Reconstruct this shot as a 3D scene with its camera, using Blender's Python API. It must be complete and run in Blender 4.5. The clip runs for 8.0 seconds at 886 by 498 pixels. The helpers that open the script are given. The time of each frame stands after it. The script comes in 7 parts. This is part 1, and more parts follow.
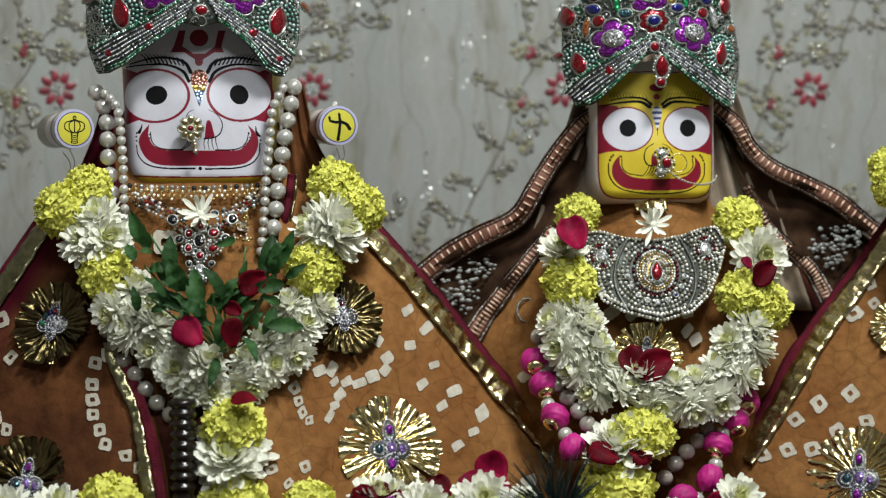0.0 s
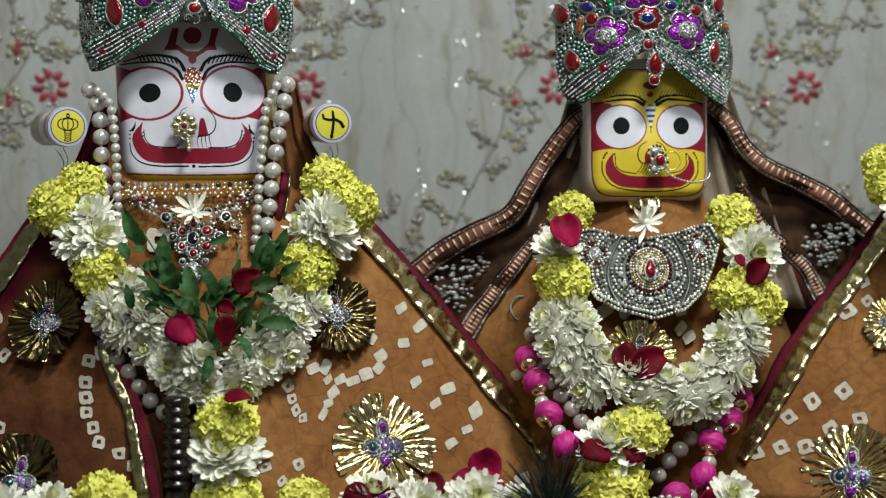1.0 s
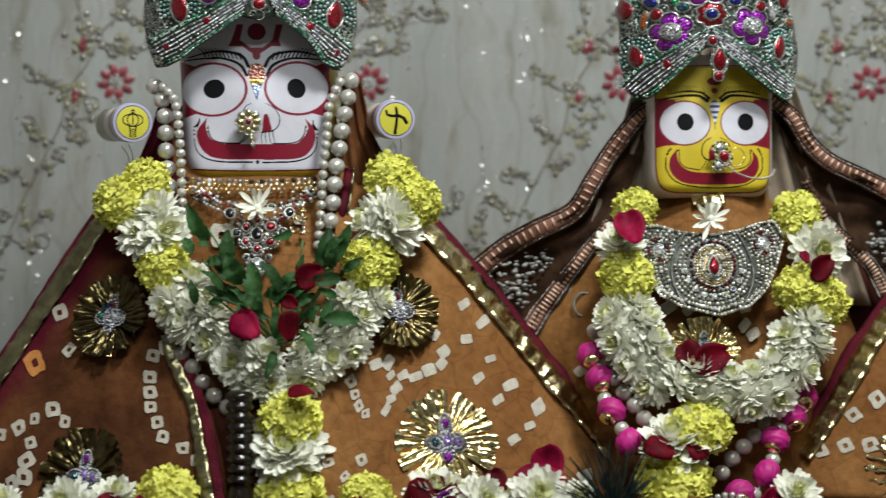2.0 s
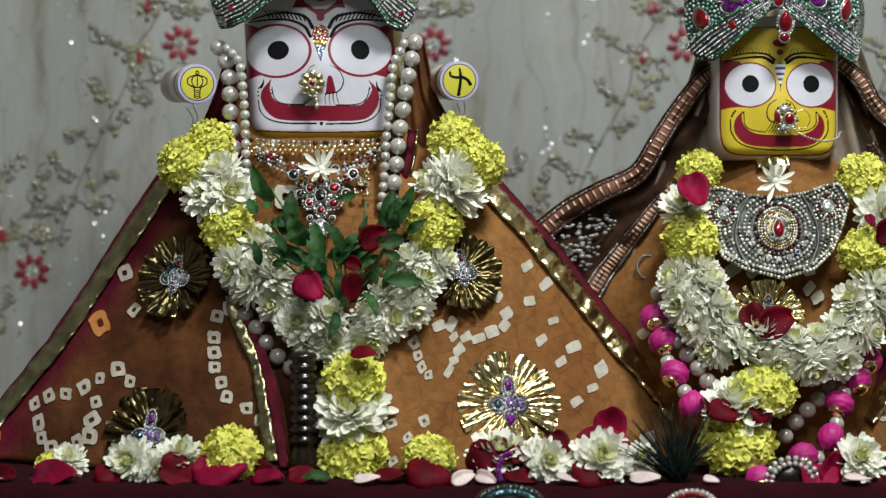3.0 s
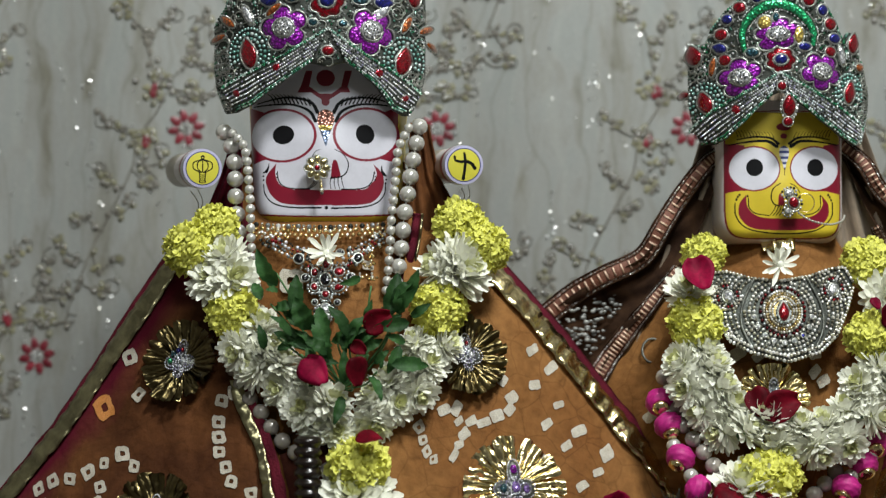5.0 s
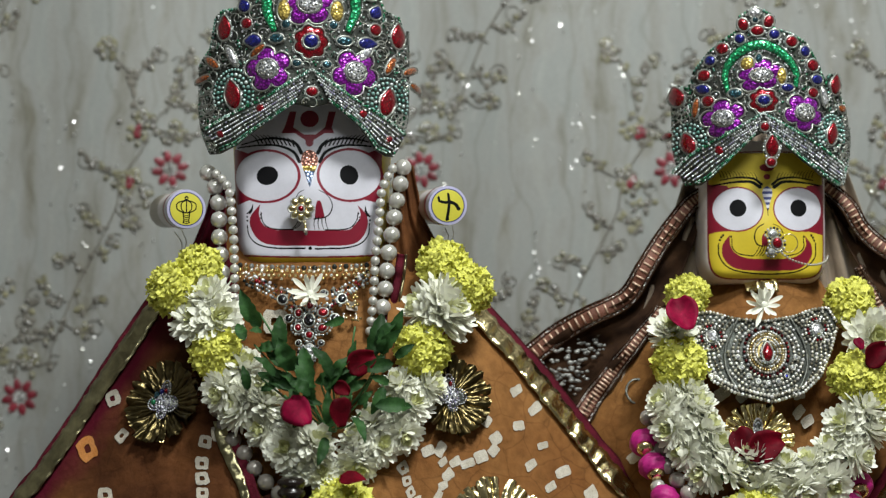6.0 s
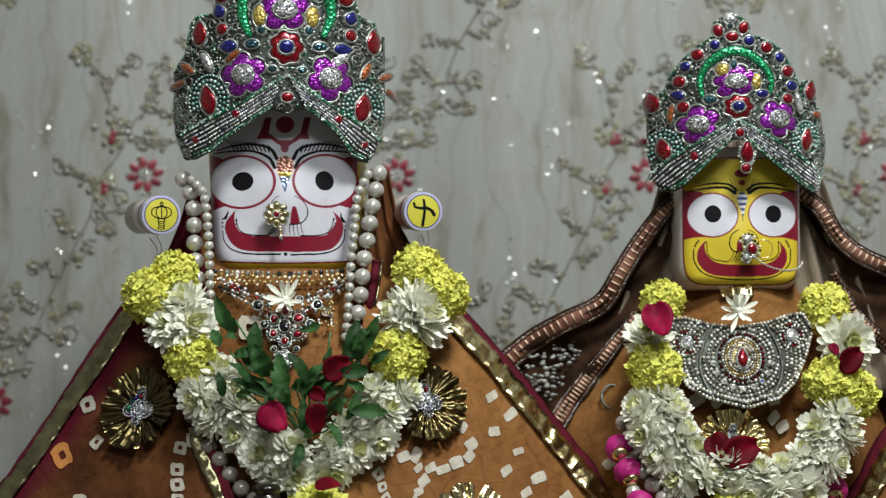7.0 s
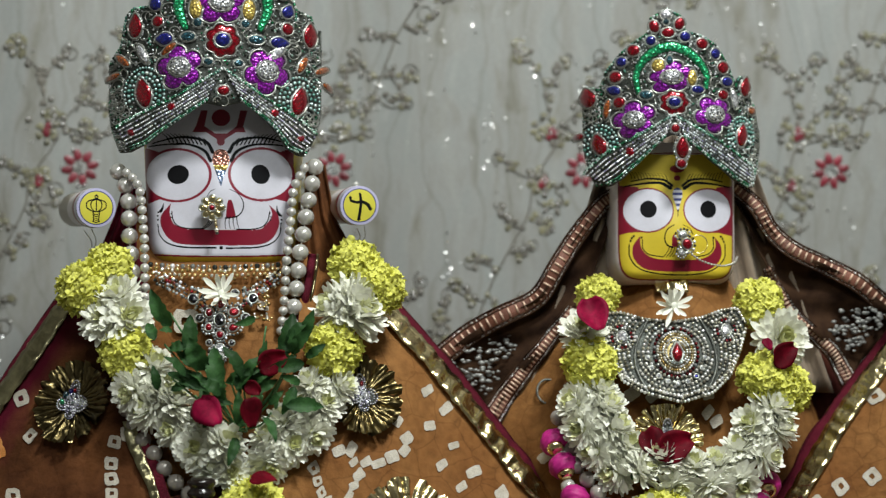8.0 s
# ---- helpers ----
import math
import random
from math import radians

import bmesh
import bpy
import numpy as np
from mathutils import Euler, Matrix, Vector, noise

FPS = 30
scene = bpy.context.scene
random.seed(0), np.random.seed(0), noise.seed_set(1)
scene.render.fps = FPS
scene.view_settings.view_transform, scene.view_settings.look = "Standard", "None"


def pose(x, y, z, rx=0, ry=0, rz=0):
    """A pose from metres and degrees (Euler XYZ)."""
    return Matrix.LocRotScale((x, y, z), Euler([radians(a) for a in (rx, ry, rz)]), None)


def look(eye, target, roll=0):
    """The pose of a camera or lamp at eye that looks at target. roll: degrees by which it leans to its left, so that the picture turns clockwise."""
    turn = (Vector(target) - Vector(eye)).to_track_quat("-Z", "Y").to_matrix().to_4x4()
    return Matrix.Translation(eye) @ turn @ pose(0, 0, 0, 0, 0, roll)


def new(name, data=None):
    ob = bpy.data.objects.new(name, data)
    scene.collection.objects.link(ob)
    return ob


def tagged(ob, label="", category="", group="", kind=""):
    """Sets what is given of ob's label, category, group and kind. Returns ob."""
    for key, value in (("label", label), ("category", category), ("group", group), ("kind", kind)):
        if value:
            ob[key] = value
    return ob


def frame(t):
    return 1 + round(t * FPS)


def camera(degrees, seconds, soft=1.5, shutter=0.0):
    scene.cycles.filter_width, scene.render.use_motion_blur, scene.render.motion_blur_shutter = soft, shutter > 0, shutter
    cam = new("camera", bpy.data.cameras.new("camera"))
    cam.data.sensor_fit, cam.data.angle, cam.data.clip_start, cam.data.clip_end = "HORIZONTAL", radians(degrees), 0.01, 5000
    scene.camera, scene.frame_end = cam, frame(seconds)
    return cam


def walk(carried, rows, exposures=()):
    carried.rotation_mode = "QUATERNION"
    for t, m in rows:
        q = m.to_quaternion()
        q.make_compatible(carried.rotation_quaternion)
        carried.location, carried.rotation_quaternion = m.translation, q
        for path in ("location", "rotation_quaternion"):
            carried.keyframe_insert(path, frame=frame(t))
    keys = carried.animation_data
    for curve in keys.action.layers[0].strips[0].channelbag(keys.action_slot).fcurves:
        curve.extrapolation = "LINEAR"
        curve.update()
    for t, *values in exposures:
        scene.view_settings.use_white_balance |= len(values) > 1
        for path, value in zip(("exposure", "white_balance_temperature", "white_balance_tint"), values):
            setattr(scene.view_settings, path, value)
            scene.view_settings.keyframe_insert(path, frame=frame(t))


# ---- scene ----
cam = camera(24.0, 8.0, soft=1.15, shutter=0.4)
EYE = Vector((0.0, -1.85, 1.22))
cam.data.dof.use_dof, cam.data.dof.focus_distance, cam.data.dof.aperture_fstop = True, 1.75, 3.2
# seconds, turn to the right, tilt up, lean to the right: the camera stands on one spot and pans
ROWS = [
    (0, 3.616, 0.665, 0.242),
    (0.5, 3.721, 0.639, 0.307),
    (1, 3.793, 0.602, 0.25),
    (1.5, 3.57, 0.582, 0.201),
    (1.7, 3.288, 0.576, 0.175),
    (1.8, 3.086, 0.576, 0.162),
    (1.9, 2.542, 0.53, 0.132),
    (2, 2.06, 0.499, 0.104),
    (2.1, 1.734, 0.468, 0.088),
    (2.2, 1.517, 0.406, 0.074),
    (3.3, 0.044, -0.71, -0.123),
    (3.5, -0.08, -0.617, -0.125),
    (4, -0.167, -0.183, -0.079),
    (4.5, 0.0, 1.0, 0.0),
    (5, 0.186, 1.755, 0.005),
    (6.5, 0.888, 3.078, 0.094),
    (7, 1.304, 3.03, 0.095),
    (7.5, 2.259, 2.904, -0.038),
    (8, 3.062, 2.87, -0.023),
]


def aim(turn, tilt):
    a, b = radians(turn), radians(tilt)
    return EYE + Vector((math.sin(a) * math.cos(b), math.cos(a) * math.cos(b), math.sin(b)))


walk(cam, [(t, look(EYE, aim(turn, tilt), -lean)) for t, turn, tilt, lean in ROWS])
scene.view_settings.exposure = 0.0

# ---- light: dim grey world outside, lamps on the ceiling of the shrine room ----
world = bpy.data.worlds.new("world")
scene.world = world
world.use_nodes = True
world.node_tree.nodes["Background"].inputs["Color"].default_value = (0.8, 0.9, 1.0, 1)
world.node_tree.nodes["Background"].inputs["Strength"].default_value = 0.05


def area_lamp(at, target, sx, sy, watts, colour):
    data = bpy.data.lights.new("lamp", "AREA")
    data.shape, data.size, data.size_y, data.energy, data.color = "RECTANGLE", sx, sy, watts, colour
    ob = new("lamp", data)
    ob.matrix_world = look(at, target)
    return ob


area_lamp((0.55, -1.15, 2.96), (0.15, -0.1, 1.2), 0.4, 0.4, 73.0, (0.96, 1.0, 0.97))
area_lamp((0.1, -2.55, 2.96), (0.12, 0.0, 1.15), 1.2, 0.3, 42.0, (0.94, 1.0, 0.98))


# ---- materials ----
def node_material(name):
    m = bpy.data.materials.new(name)
    m.use_nodes = True
    nt = m.node_tree
    return m, nt, nt.nodes["Principled BSDF"]


def link(nt, a, out, b, inp):
    nt.links.new(a.outputs[out], b.inputs[inp])


def coords(nt, scale=(1, 1, 1), kind="Object"):
    c, mp = nt.nodes.new("ShaderNodeTexCoord"), nt.nodes.new("ShaderNodeMapping")
    mp.inputs["Scale"].default_value = scale
    link(nt, c, kind, mp, "Vector")
    return mp


def noise_node(nt, mp, scale, detail=4.0, rough=0.55):
    n = nt.nodes.new("ShaderNodeTexNoise")
    n.inputs["Scale"].default_value, n.inputs["Detail"].default_value, n.inputs["Roughness"].default_value = scale, detail, rough
    link(nt, mp, "Vector", n, "Vector")
    return n


def ramp_node(nt, src, out, stops):
    r = nt.nodes.new("ShaderNodeValToRGB")
    while len(r.color_ramp.elements) < len(stops):
        r.color_ramp.elements.new(0.5)
    for e, (p, c) in zip(r.color_ramp.elements, stops):
        e.position, e.color = p, (*c, 1)
    link(nt, src, out, r, "Fac")
    return r


def mixed(nt, a, aout, b, bout, fac_src=None, fac_out=None, mode="MIX", fac=0.5):
    m = nt.nodes.new("ShaderNodeMixRGB")
    m.blend_type = mode
    m.inputs["Fac"].default_value = fac
    link(nt, a, aout, m, "Color1")
    link(nt, b, bout, m, "Color2")
    if fac_src:
        link(nt, fac_src, fac_out, m, "Fac")
    return m


def bumped(nt, src, out, bsdf, strength=0.3, distance=0.001):
    b = nt.nodes.new("ShaderNodeBump")
    b.inputs["Strength"].default_value, b.inputs["Distance"].default_value = strength, distance
    link(nt, src, out, b, "Height")
    link(nt, b, "Normal", bsdf, "Normal")
    return b


def shade(c, k):
    return tuple(min(1.0, v * k) for v in c)


def surface(name, colour, rough=0.5, metal=0.0, vary=0.25, fine=900.0, coarse=40.0, bump=0.15, dist=0.0006, island=0.0, obj=0.0, coat=0.0, sheen=0.0, second=None, thin=0.0, spec=0.5):
    """A surface with fine grain and coarse blotches, varied per island or per object where asked."""
    m, nt, p = node_material(name)
    mp = coords(nt)
    big, small = noise_node(nt, mp, coarse), noise_node(nt, mp, fine, 2.0)
    a = ramp_node(nt, big, "Fac", [(0.3, shade(colour, 1 - vary)), (0.7, second or shade(colour, 1 + vary * 0.6))])
    b = ramp_node(nt, small, "Fac", [(0.25, (1 - vary * 0.7,) * 3), (0.75, (1, 1, 1))])
    last = mixed(nt, a, "Color", b, "Color", mode="MULTIPLY", fac=1.0)
    if island or obj:
        src = nt.nodes.new("ShaderNodeNewGeometry" if island else "ShaderNodeObjectInfo")
        amount = island or obj
        r = ramp_node(nt, src, "Random Per Island" if island else "Random", [(0.0, (1 - amount,) * 3), (1.0, (1, 1, 1))])
        last = mixed(nt, last, "Color", r, "Color", mode="MULTIPLY", fac=1.0)
    link(nt, last, "Color", p, "Base Color")
    p.inputs["Roughness"].default_value, p.inputs["Metallic"].default_value = rough, metal
    p.inputs["Coat Weight"].default_value = coat
    p.inputs["Specular IOR Level"].default_value = spec
    p.inputs["Coat Roughness"].default_value = 0.12
    p.inputs["Sheen Weight"].default_value = sheen
    if bump:
        bumped(nt, small, "Fac", p, bump, dist)
    if thin:
        tr, mx = nt.nodes.new("ShaderNodeBsdfTranslucent"), nt.nodes.new("ShaderNodeMixShader")
        mx.inputs["Fac"].default_value = thin
        link(nt, last, "Color", tr, "Color")
        nt.links.new(p.outputs["BSDF"], mx.inputs[1])
        nt.links.new(tr.outputs["BSDF"], mx.inputs[2])
        nt.links.new(mx.outputs["Shader"], nt.nodes["Material Output"].inputs["Surface"])
    return m


def cloth(name, colour, second, weave=2600.0, rough=0.8, stain=14.0, sheen=0.0, crackle=None, tint=None):
    """Woven cloth: two-tone dye in soft blotches, thread relief, fine dye veins where asked."""
    m, nt, p = node_material(name)
    mp = coords(nt)
    big, mid = noise_node(nt, mp, stain, 3.0), noise_node(nt, mp, stain * 9, 5.0)
    a = ramp_node(nt, big, "Fac", [(0.32, colour), (0.68, second)])
    b = ramp_node(nt, mid, "Fac", [(0.3, (0.72, 0.7, 0.68)), (0.62, (1, 1, 1))])
    last = mixed(nt, a, "Color", b, "Color", mode="MULTIPLY", fac=1.0)
    if crackle:
        v = nt.nodes.new("ShaderNodeTexVoronoi")
        v.feature, v.inputs["Scale"].default_value = "DISTANCE_TO_EDGE", 36.0
        warp = mixed(nt, mp, "Vector", noise_node(nt, mp, 30.0), "Color", mode="ADD", fac=0.012)
        link(nt, warp, "Color", v, "Vector")
        vein = ramp_node(nt, v, "Distance", [(0.0, (0.55, 0.5, 0.46)), (0.035, (1, 1, 1))])
        last = mixed(nt, last, "Color", vein, "Color", mode="MULTIPLY", fac=crackle)
    if tint:
        # a second dye along a slanting edge: colour, x and height factors, offset, softness
        colour2, kx, kz, off, soft = tint
        dot = nt.nodes.new("ShaderNodeVectorMath")
        dot.operation, dot.inputs[1].default_value = "DOT_PRODUCT", (kx, 0, kz)
        link(nt, mp, "Vector", dot, 0)
        sums = nt.nodes.new("ShaderNodeMath")
        sums.operation, sums.inputs[2].default_value = "MULTIPLY_ADD", off - 0.03
        sums.inputs[1].default_value = 0.06
        link(nt, big, "Fac", sums, 0)
        tot = nt.nodes.new("ShaderNodeMath")
        tot.operation = "ADD"
        link(nt, dot, "Value", tot, 0)
        link(nt, sums, "Value", tot, 1)
        sm = nt.nodes.new("ShaderNodeMapRange")
        sm.inputs["From Min"].default_value, sm.inputs["From Max"].default_value = -soft, soft
        link(nt, tot, "Value", sm, "Value")
        dye = nt.nodes.new("ShaderNodeRGB")
        dye.outputs[0].default_value = (*colour2, 1)
        last = mixed(nt, dye, "Color", last, "Color", sm, "Result")
    link(nt, last, "Color", p, "Base Color")
    p.inputs["Roughness"].default_value, p.inputs["Sheen Weight"].default_value = rough, sheen
    p.inputs["Specular IOR Level"].default_value = 0.12
    threads = noise_node(nt, mp, weave, 1.0)
    n1 = bumped(nt, mid, "Fac", p, 0.6, 0.002)
    n2 = nt.nodes.new("ShaderNodeBump")
    n2.inputs["Strength"].default_value, n2.inputs["Distance"].default_value = 0.2, 0.0003
    link(nt, threads, "Fac", n2, "Height")
    link(nt, n1, "Normal", n2, "Normal")
    link(nt, n2, "Normal", p, "Normal")
    return m


def sparkle(name, stops, metal=0.9, rough=0.22):
    """Bead work: every bead (island) takes its own colour."""
    m, nt, p = node_material(name)
    g = nt.nodes.new("ShaderNodeNewGeometry")
    r = ramp_node(nt, g, "Random Per Island", stops)
    r.color_ramp.interpolation = "CONSTANT"
    link(nt, r, "Color", p, "Base Color")
    p.inputs["Metallic"].default_value, p.inputs["Roughness"].default_value = metal, rough
    return m


def gem_material(name, colour, rough=0.08, facets=0.5, deep=0.45):
    """Cut glass on foil: deep colour, crinkled reflecting foil, clear coat."""
    m, nt, p = node_material(name)
    mp = coords(nt)
    v = nt.nodes.new("ShaderNodeTexVoronoi")
    v.inputs["Scale"].default_value = 420.0
    link(nt, mp, "Vector", v, "Vector")
    r = ramp_node(nt, v, "Distance", [(0.1, shade(colour, 1.5)), (0.7, shade(colour, deep))])
    link(nt, r, "Color", p, "Base Color")
    p.inputs["Metallic"].default_value, p.inputs["Roughness"].default_value = 0.55, 0.25
    p.inputs["Coat Weight"].default_value, p.inputs["Coat Roughness"].default_value = 1.0, rough
    bumped(nt, v, "Distance", p, facets, 0.002)
    return m


PAINT = dict(vary=0.07, fine=500.0, coarse=60.0, bump=0.05, rough=0.4, coat=0.15)
M_WHITE = surface("white_paint", (0.61, 0.60, 0.67), **PAINT)
M_RED = surface("red_paint", (0.20, 0.003, 0.02), **PAINT)
M_BLACK = surface("black_paint", (0.005, 0.005, 0.006), vary=0.07, fine=500.0, coarse=60.0, bump=0.05, rough=0.5, spec=0.12)
M_YELLOW = surface("yellow_paint", (0.62, 0.47, 0.03), **PAINT)
M_DEEP_YELLOW = surface("ochre_paint", (0.5, 0.36, 0.02), **PAINT)
M_LEMON = surface("lemon_paint", (0.62, 0.56, 0.06), **PAINT)
M_NAVY = surface("navy_paint", (0.02, 0.03, 0.16), **PAINT)
M_PINKWHITE = surface("pale_rim_paint", (0.72, 0.66, 0.66), **PAINT)
M_TAN = surface("tan_grey_paint", (0.40, 0.35, 0.26), **PAINT)
M_LILAC = surface("lilac_paint", (0.45, 0.43, 0.62), **PAINT)
M_GLITTER_RED = gem_material("red_glitter", (0.45, 0.2, 0.15))
M_GLITTER_BLUE = gem_material("blue_glitter", (0.25, 0.32, 0.48))
M_GLITTER_GOLD = gem_material("gold_glitter", (0.7, 0.5, 0.12))
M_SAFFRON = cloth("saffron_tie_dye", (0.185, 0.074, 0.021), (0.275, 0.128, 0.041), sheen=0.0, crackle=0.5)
# saffron with shade in its brown, for left panel and hood; maroon is dye
M_SAFFRON_SHADED = cloth("brown_saffron_tie_dye", (0.058, 0.019, 0.007), (0.15, 0.057, 0.019), sheen=0.0, crackle=0.28, tint=((0.09, 0.006, 0.016), 1.0, -0.72, 1.104, 0.012))
M_MAROON = cloth("maroon_cotton", (0.07, 0.005, 0.013), (0.12, 0.01, 0.022), stain=60.0)
M_VELVET = cloth("maroon_velvet", (0.014, 0.0006, 0.0025), (0.027, 0.001, 0.0045), stain=30.0, rough=0.95, sheen=0.0)
M_DYE_WHITE = cloth("undyed_cloth_spots", (0.50, 0.45, 0.37), (0.64, 0.60, 0.52), stain=120.0)
M_DYE_ORANGE = cloth("orange_cloth_spots", (0.62, 0.24, 0.06), (0.7, 0.3, 0.1), stain=120.0)
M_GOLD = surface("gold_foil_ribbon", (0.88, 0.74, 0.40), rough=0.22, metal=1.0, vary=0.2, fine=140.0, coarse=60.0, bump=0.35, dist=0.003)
M_GOLD_BEAD = sparkle("gilt_beads", [(0.0, (0.72, 0.55, 0.26)), (0.4, (0.9, 0.8, 0.55)), (0.7, (0.5, 0.36, 0.14)), (0.85, (0.95, 0.93, 0.85))])
M_SILVER = surface("tarnished_silver", (0.17, 0.175, 0.155), rough=0.4, metal=0.7, vary=0.4, fine=700.0, coarse=120.0, bump=0.4, dist=0.001)
M_CRYSTAL = sparkle("silver_crystal_beads", [(0.0, (0.85, 0.88, 0.88)), (0.22, (0.30, 0.31, 0.30)), (0.5, (0.05, 0.055, 0.05)), (0.74, (0.95, 0.95, 0.97)), (0.86, (0.45, 0.44, 0.38))], 0.6, 0.12)
M_CRYSTAL_GREEN = sparkle("greenish_crystal_beads", [(0.0, (0.45, 0.64, 0.54)), (0.2, (0.03, 0.22, 0.10)), (0.48, (0.8, 0.86, 0.83)), (0.62, (0.03, 0.06, 0.04)), (0.84, (0.12, 0.3, 0.24))], 0.55, 0.14)
M_PEARL = surface("pearl", (0.56, 0.545, 0.50), rough=0.2, metal=0.35, vary=0.06, bump=0.0, coat=0.8, obj=0.12)
M_RUBY = gem_material("ruby_glass", (0.24, 0.002, 0.010), 0.06, 0.12, 0.75)
M_SAPPHIRE = gem_material("blue_glass", (0.018, 0.022, 0.20), 0.06, 0.15, 0.7)
M_EMERALD = gem_material("green_foil", (0.02, 0.36, 0.14))
M_VIOLET = gem_material("violet_foil", (0.30, 0.015, 0.40))
M_CLEAR = gem_material("clear_crystal", (0.72, 0.74, 0.8))
M_ORANGE_GEM = gem_material("orange_foil", (0.5, 0.13, 0.03))
M_DARK_GEM = gem_material("teal_glass", (0.03, 0.1, 0.13))
M_MUM = surface("white_chrysanthemum_petal", (0.95, 0.95, 0.85), rough=0.6, vary=0.02, fine=800, coarse=90, bump=0.1, island=0.08, thin=0.25, spec=0.1)
M_MUM_HEART = surface("cream_petal", (0.86, 0.87, 0.50), rough=0.6, vary=0.1, fine=800, coarse=90, bump=0.2, island=0.15, thin=0.22, spec=0.12)
M_MARIGOLD = surface("yellow_marigold_petal", (0.88, 0.87, 0.20), rough=0.6, vary=0.08, fine=700, coarse=80, bump=0.2, island=0.16, thin=0.25, spec=0.15)
M_CALYX = surface("green_calyx", (0.06, 0.16, 0.045), rough=0.6, vary=0.3)
M_LEAF = surface("green_leaf", (0.02, 0.075, 0.02), rough=0.55, vary=0.35, fine=500, coarse=60, bump=0.4, obj=0.5, second=(0.06, 0.16, 0.045), thin=0.25, spec=0.2)
M_ROSE = surface("crimson_rose_petal", (0.20, 0.002, 0.014), rough=0.6, spec=0.12, vary=0.5, fine=300, coarse=45, bump=0.2, obj=0.5, thin=0.25)
M_ROSE_PINK = surface("pink_rose_petal", (0.36, 0.004, 0.05), rough=0.6, spec=0.12, vary=0.5, fine=300, coarse=45, bump=0.2, obj=0.35, thin=0.25)
M_PETAL_PALE = surface("pale_petal", (0.75, 0.6, 0.58), rough=0.55, vary=0.15, fine=300, coarse=60, bump=0.3, obj=0.2)
M_MAGENTA = surface("magenta_foam_bead", (0.58, 0.012, 0.24), rough=0.6, vary=0.25, fine=400, bump=0.5, obj=0.2)
M_COPPER = surface("copper_brocade", (0.21, 0.08, 0.05), rough=0.55, metal=0.2, vary=0.35, fine=1200, coarse=70, bump=0.8)
M_NET = surface("dark_brown_net", (0.04, 0.018, 0.011), rough=0.9, spec=0.1, vary=0.6, fine=1500, coarse=45, bump=0.6, second=(0.075, 0.038, 0.02))
M_TULLE = surface("taupe_tulle", (0.27, 0.205, 0.145), rough=0.7, vary=0.3, fine=1500, coarse=50, bump=0.4, sheen=0.2)
M_STRING = surface("cotton_string", (0.6, 0.56, 0.48), rough=0.8, vary=0.2)
M_DARKWOOD = surface("dark_carved_wood", (0.014, 0.009, 0.007), rough=0.22, vary=0.4, spec=0.5)
M_FEATHER = surface("dark_green_feather", (0.004, 0.014, 0.012), rough=0.5, vary=0.4, spec=0.25)
M_WALL = surface("painted_plaster", (0.34, 0.33, 0.30), rough=0.9, vary=0.1, fine=120, coarse=3, bump=0.2)
M_FLOOR = surface("stone_floor", (0.2, 0.18, 0.16), rough=0.4, vary=0.15, fine=60, coarse=2, bump=0.05)
M_SILVER_THREAD = sparkle("sequins", [(0.0, (0.6, 0.6, 0.58)), (0.35, (0.85, 0.85, 0.85)), (0.6, (0.55, 0.54, 0.5)), (0.85, (0.97, 0.97, 0.98))], 0.85, 0.33)
M_THREAD = surface("grey_brown_thread", (0.19, 0.175, 0.145), rough=0.6, vary=0.3, island=0.3)
M_THREAD_RED = surface("red_sequin_petal", (0.25, 0.025, 0.04), rough=0.4, vary=0.3, island=0.35)
M_THREAD_OLIVE = surface("olive_thread", (0.25, 0.235, 0.14), rough=0.6, vary=0.3, island=0.3)

M_SHAWL = cloth("dark_maroon_shawl", (0.06, 0.012, 0.012), (0.11, 0.035, 0.02), stain=20.0, sheen=0.0)
M_DARKBEAD = sparkle("dark_red_beads", [(0.0, (0.08, 0.01, 0.012)), (0.5, (0.16, 0.02, 0.02)), (0.8, (0.3, 0.3, 0.3))], 0.5, 0.25)
# gold foil with the dim rosettes' dark reflections put into its colour
M_GOLD_DARKENED = surface("dull_gold_foil", (0.20, 0.155, 0.07), rough=0.28, metal=1.0, vary=0.4, fine=160.0, coarse=60.0, bump=0.35, dist=0.002)
# duller, more olive gold for the left, inner and hood trims
M_RIBBON_DULL = surface("tarnished_gold_ribbon", (0.42, 0.38, 0.22), rough=0.34, metal=1.0, vary=0.4, fine=140.0, coarse=60.0, bump=0.35, dist=0.003)
M_LILAC_GEM = gem_material("lilac_glass", (0.30, 0.18, 0.52))


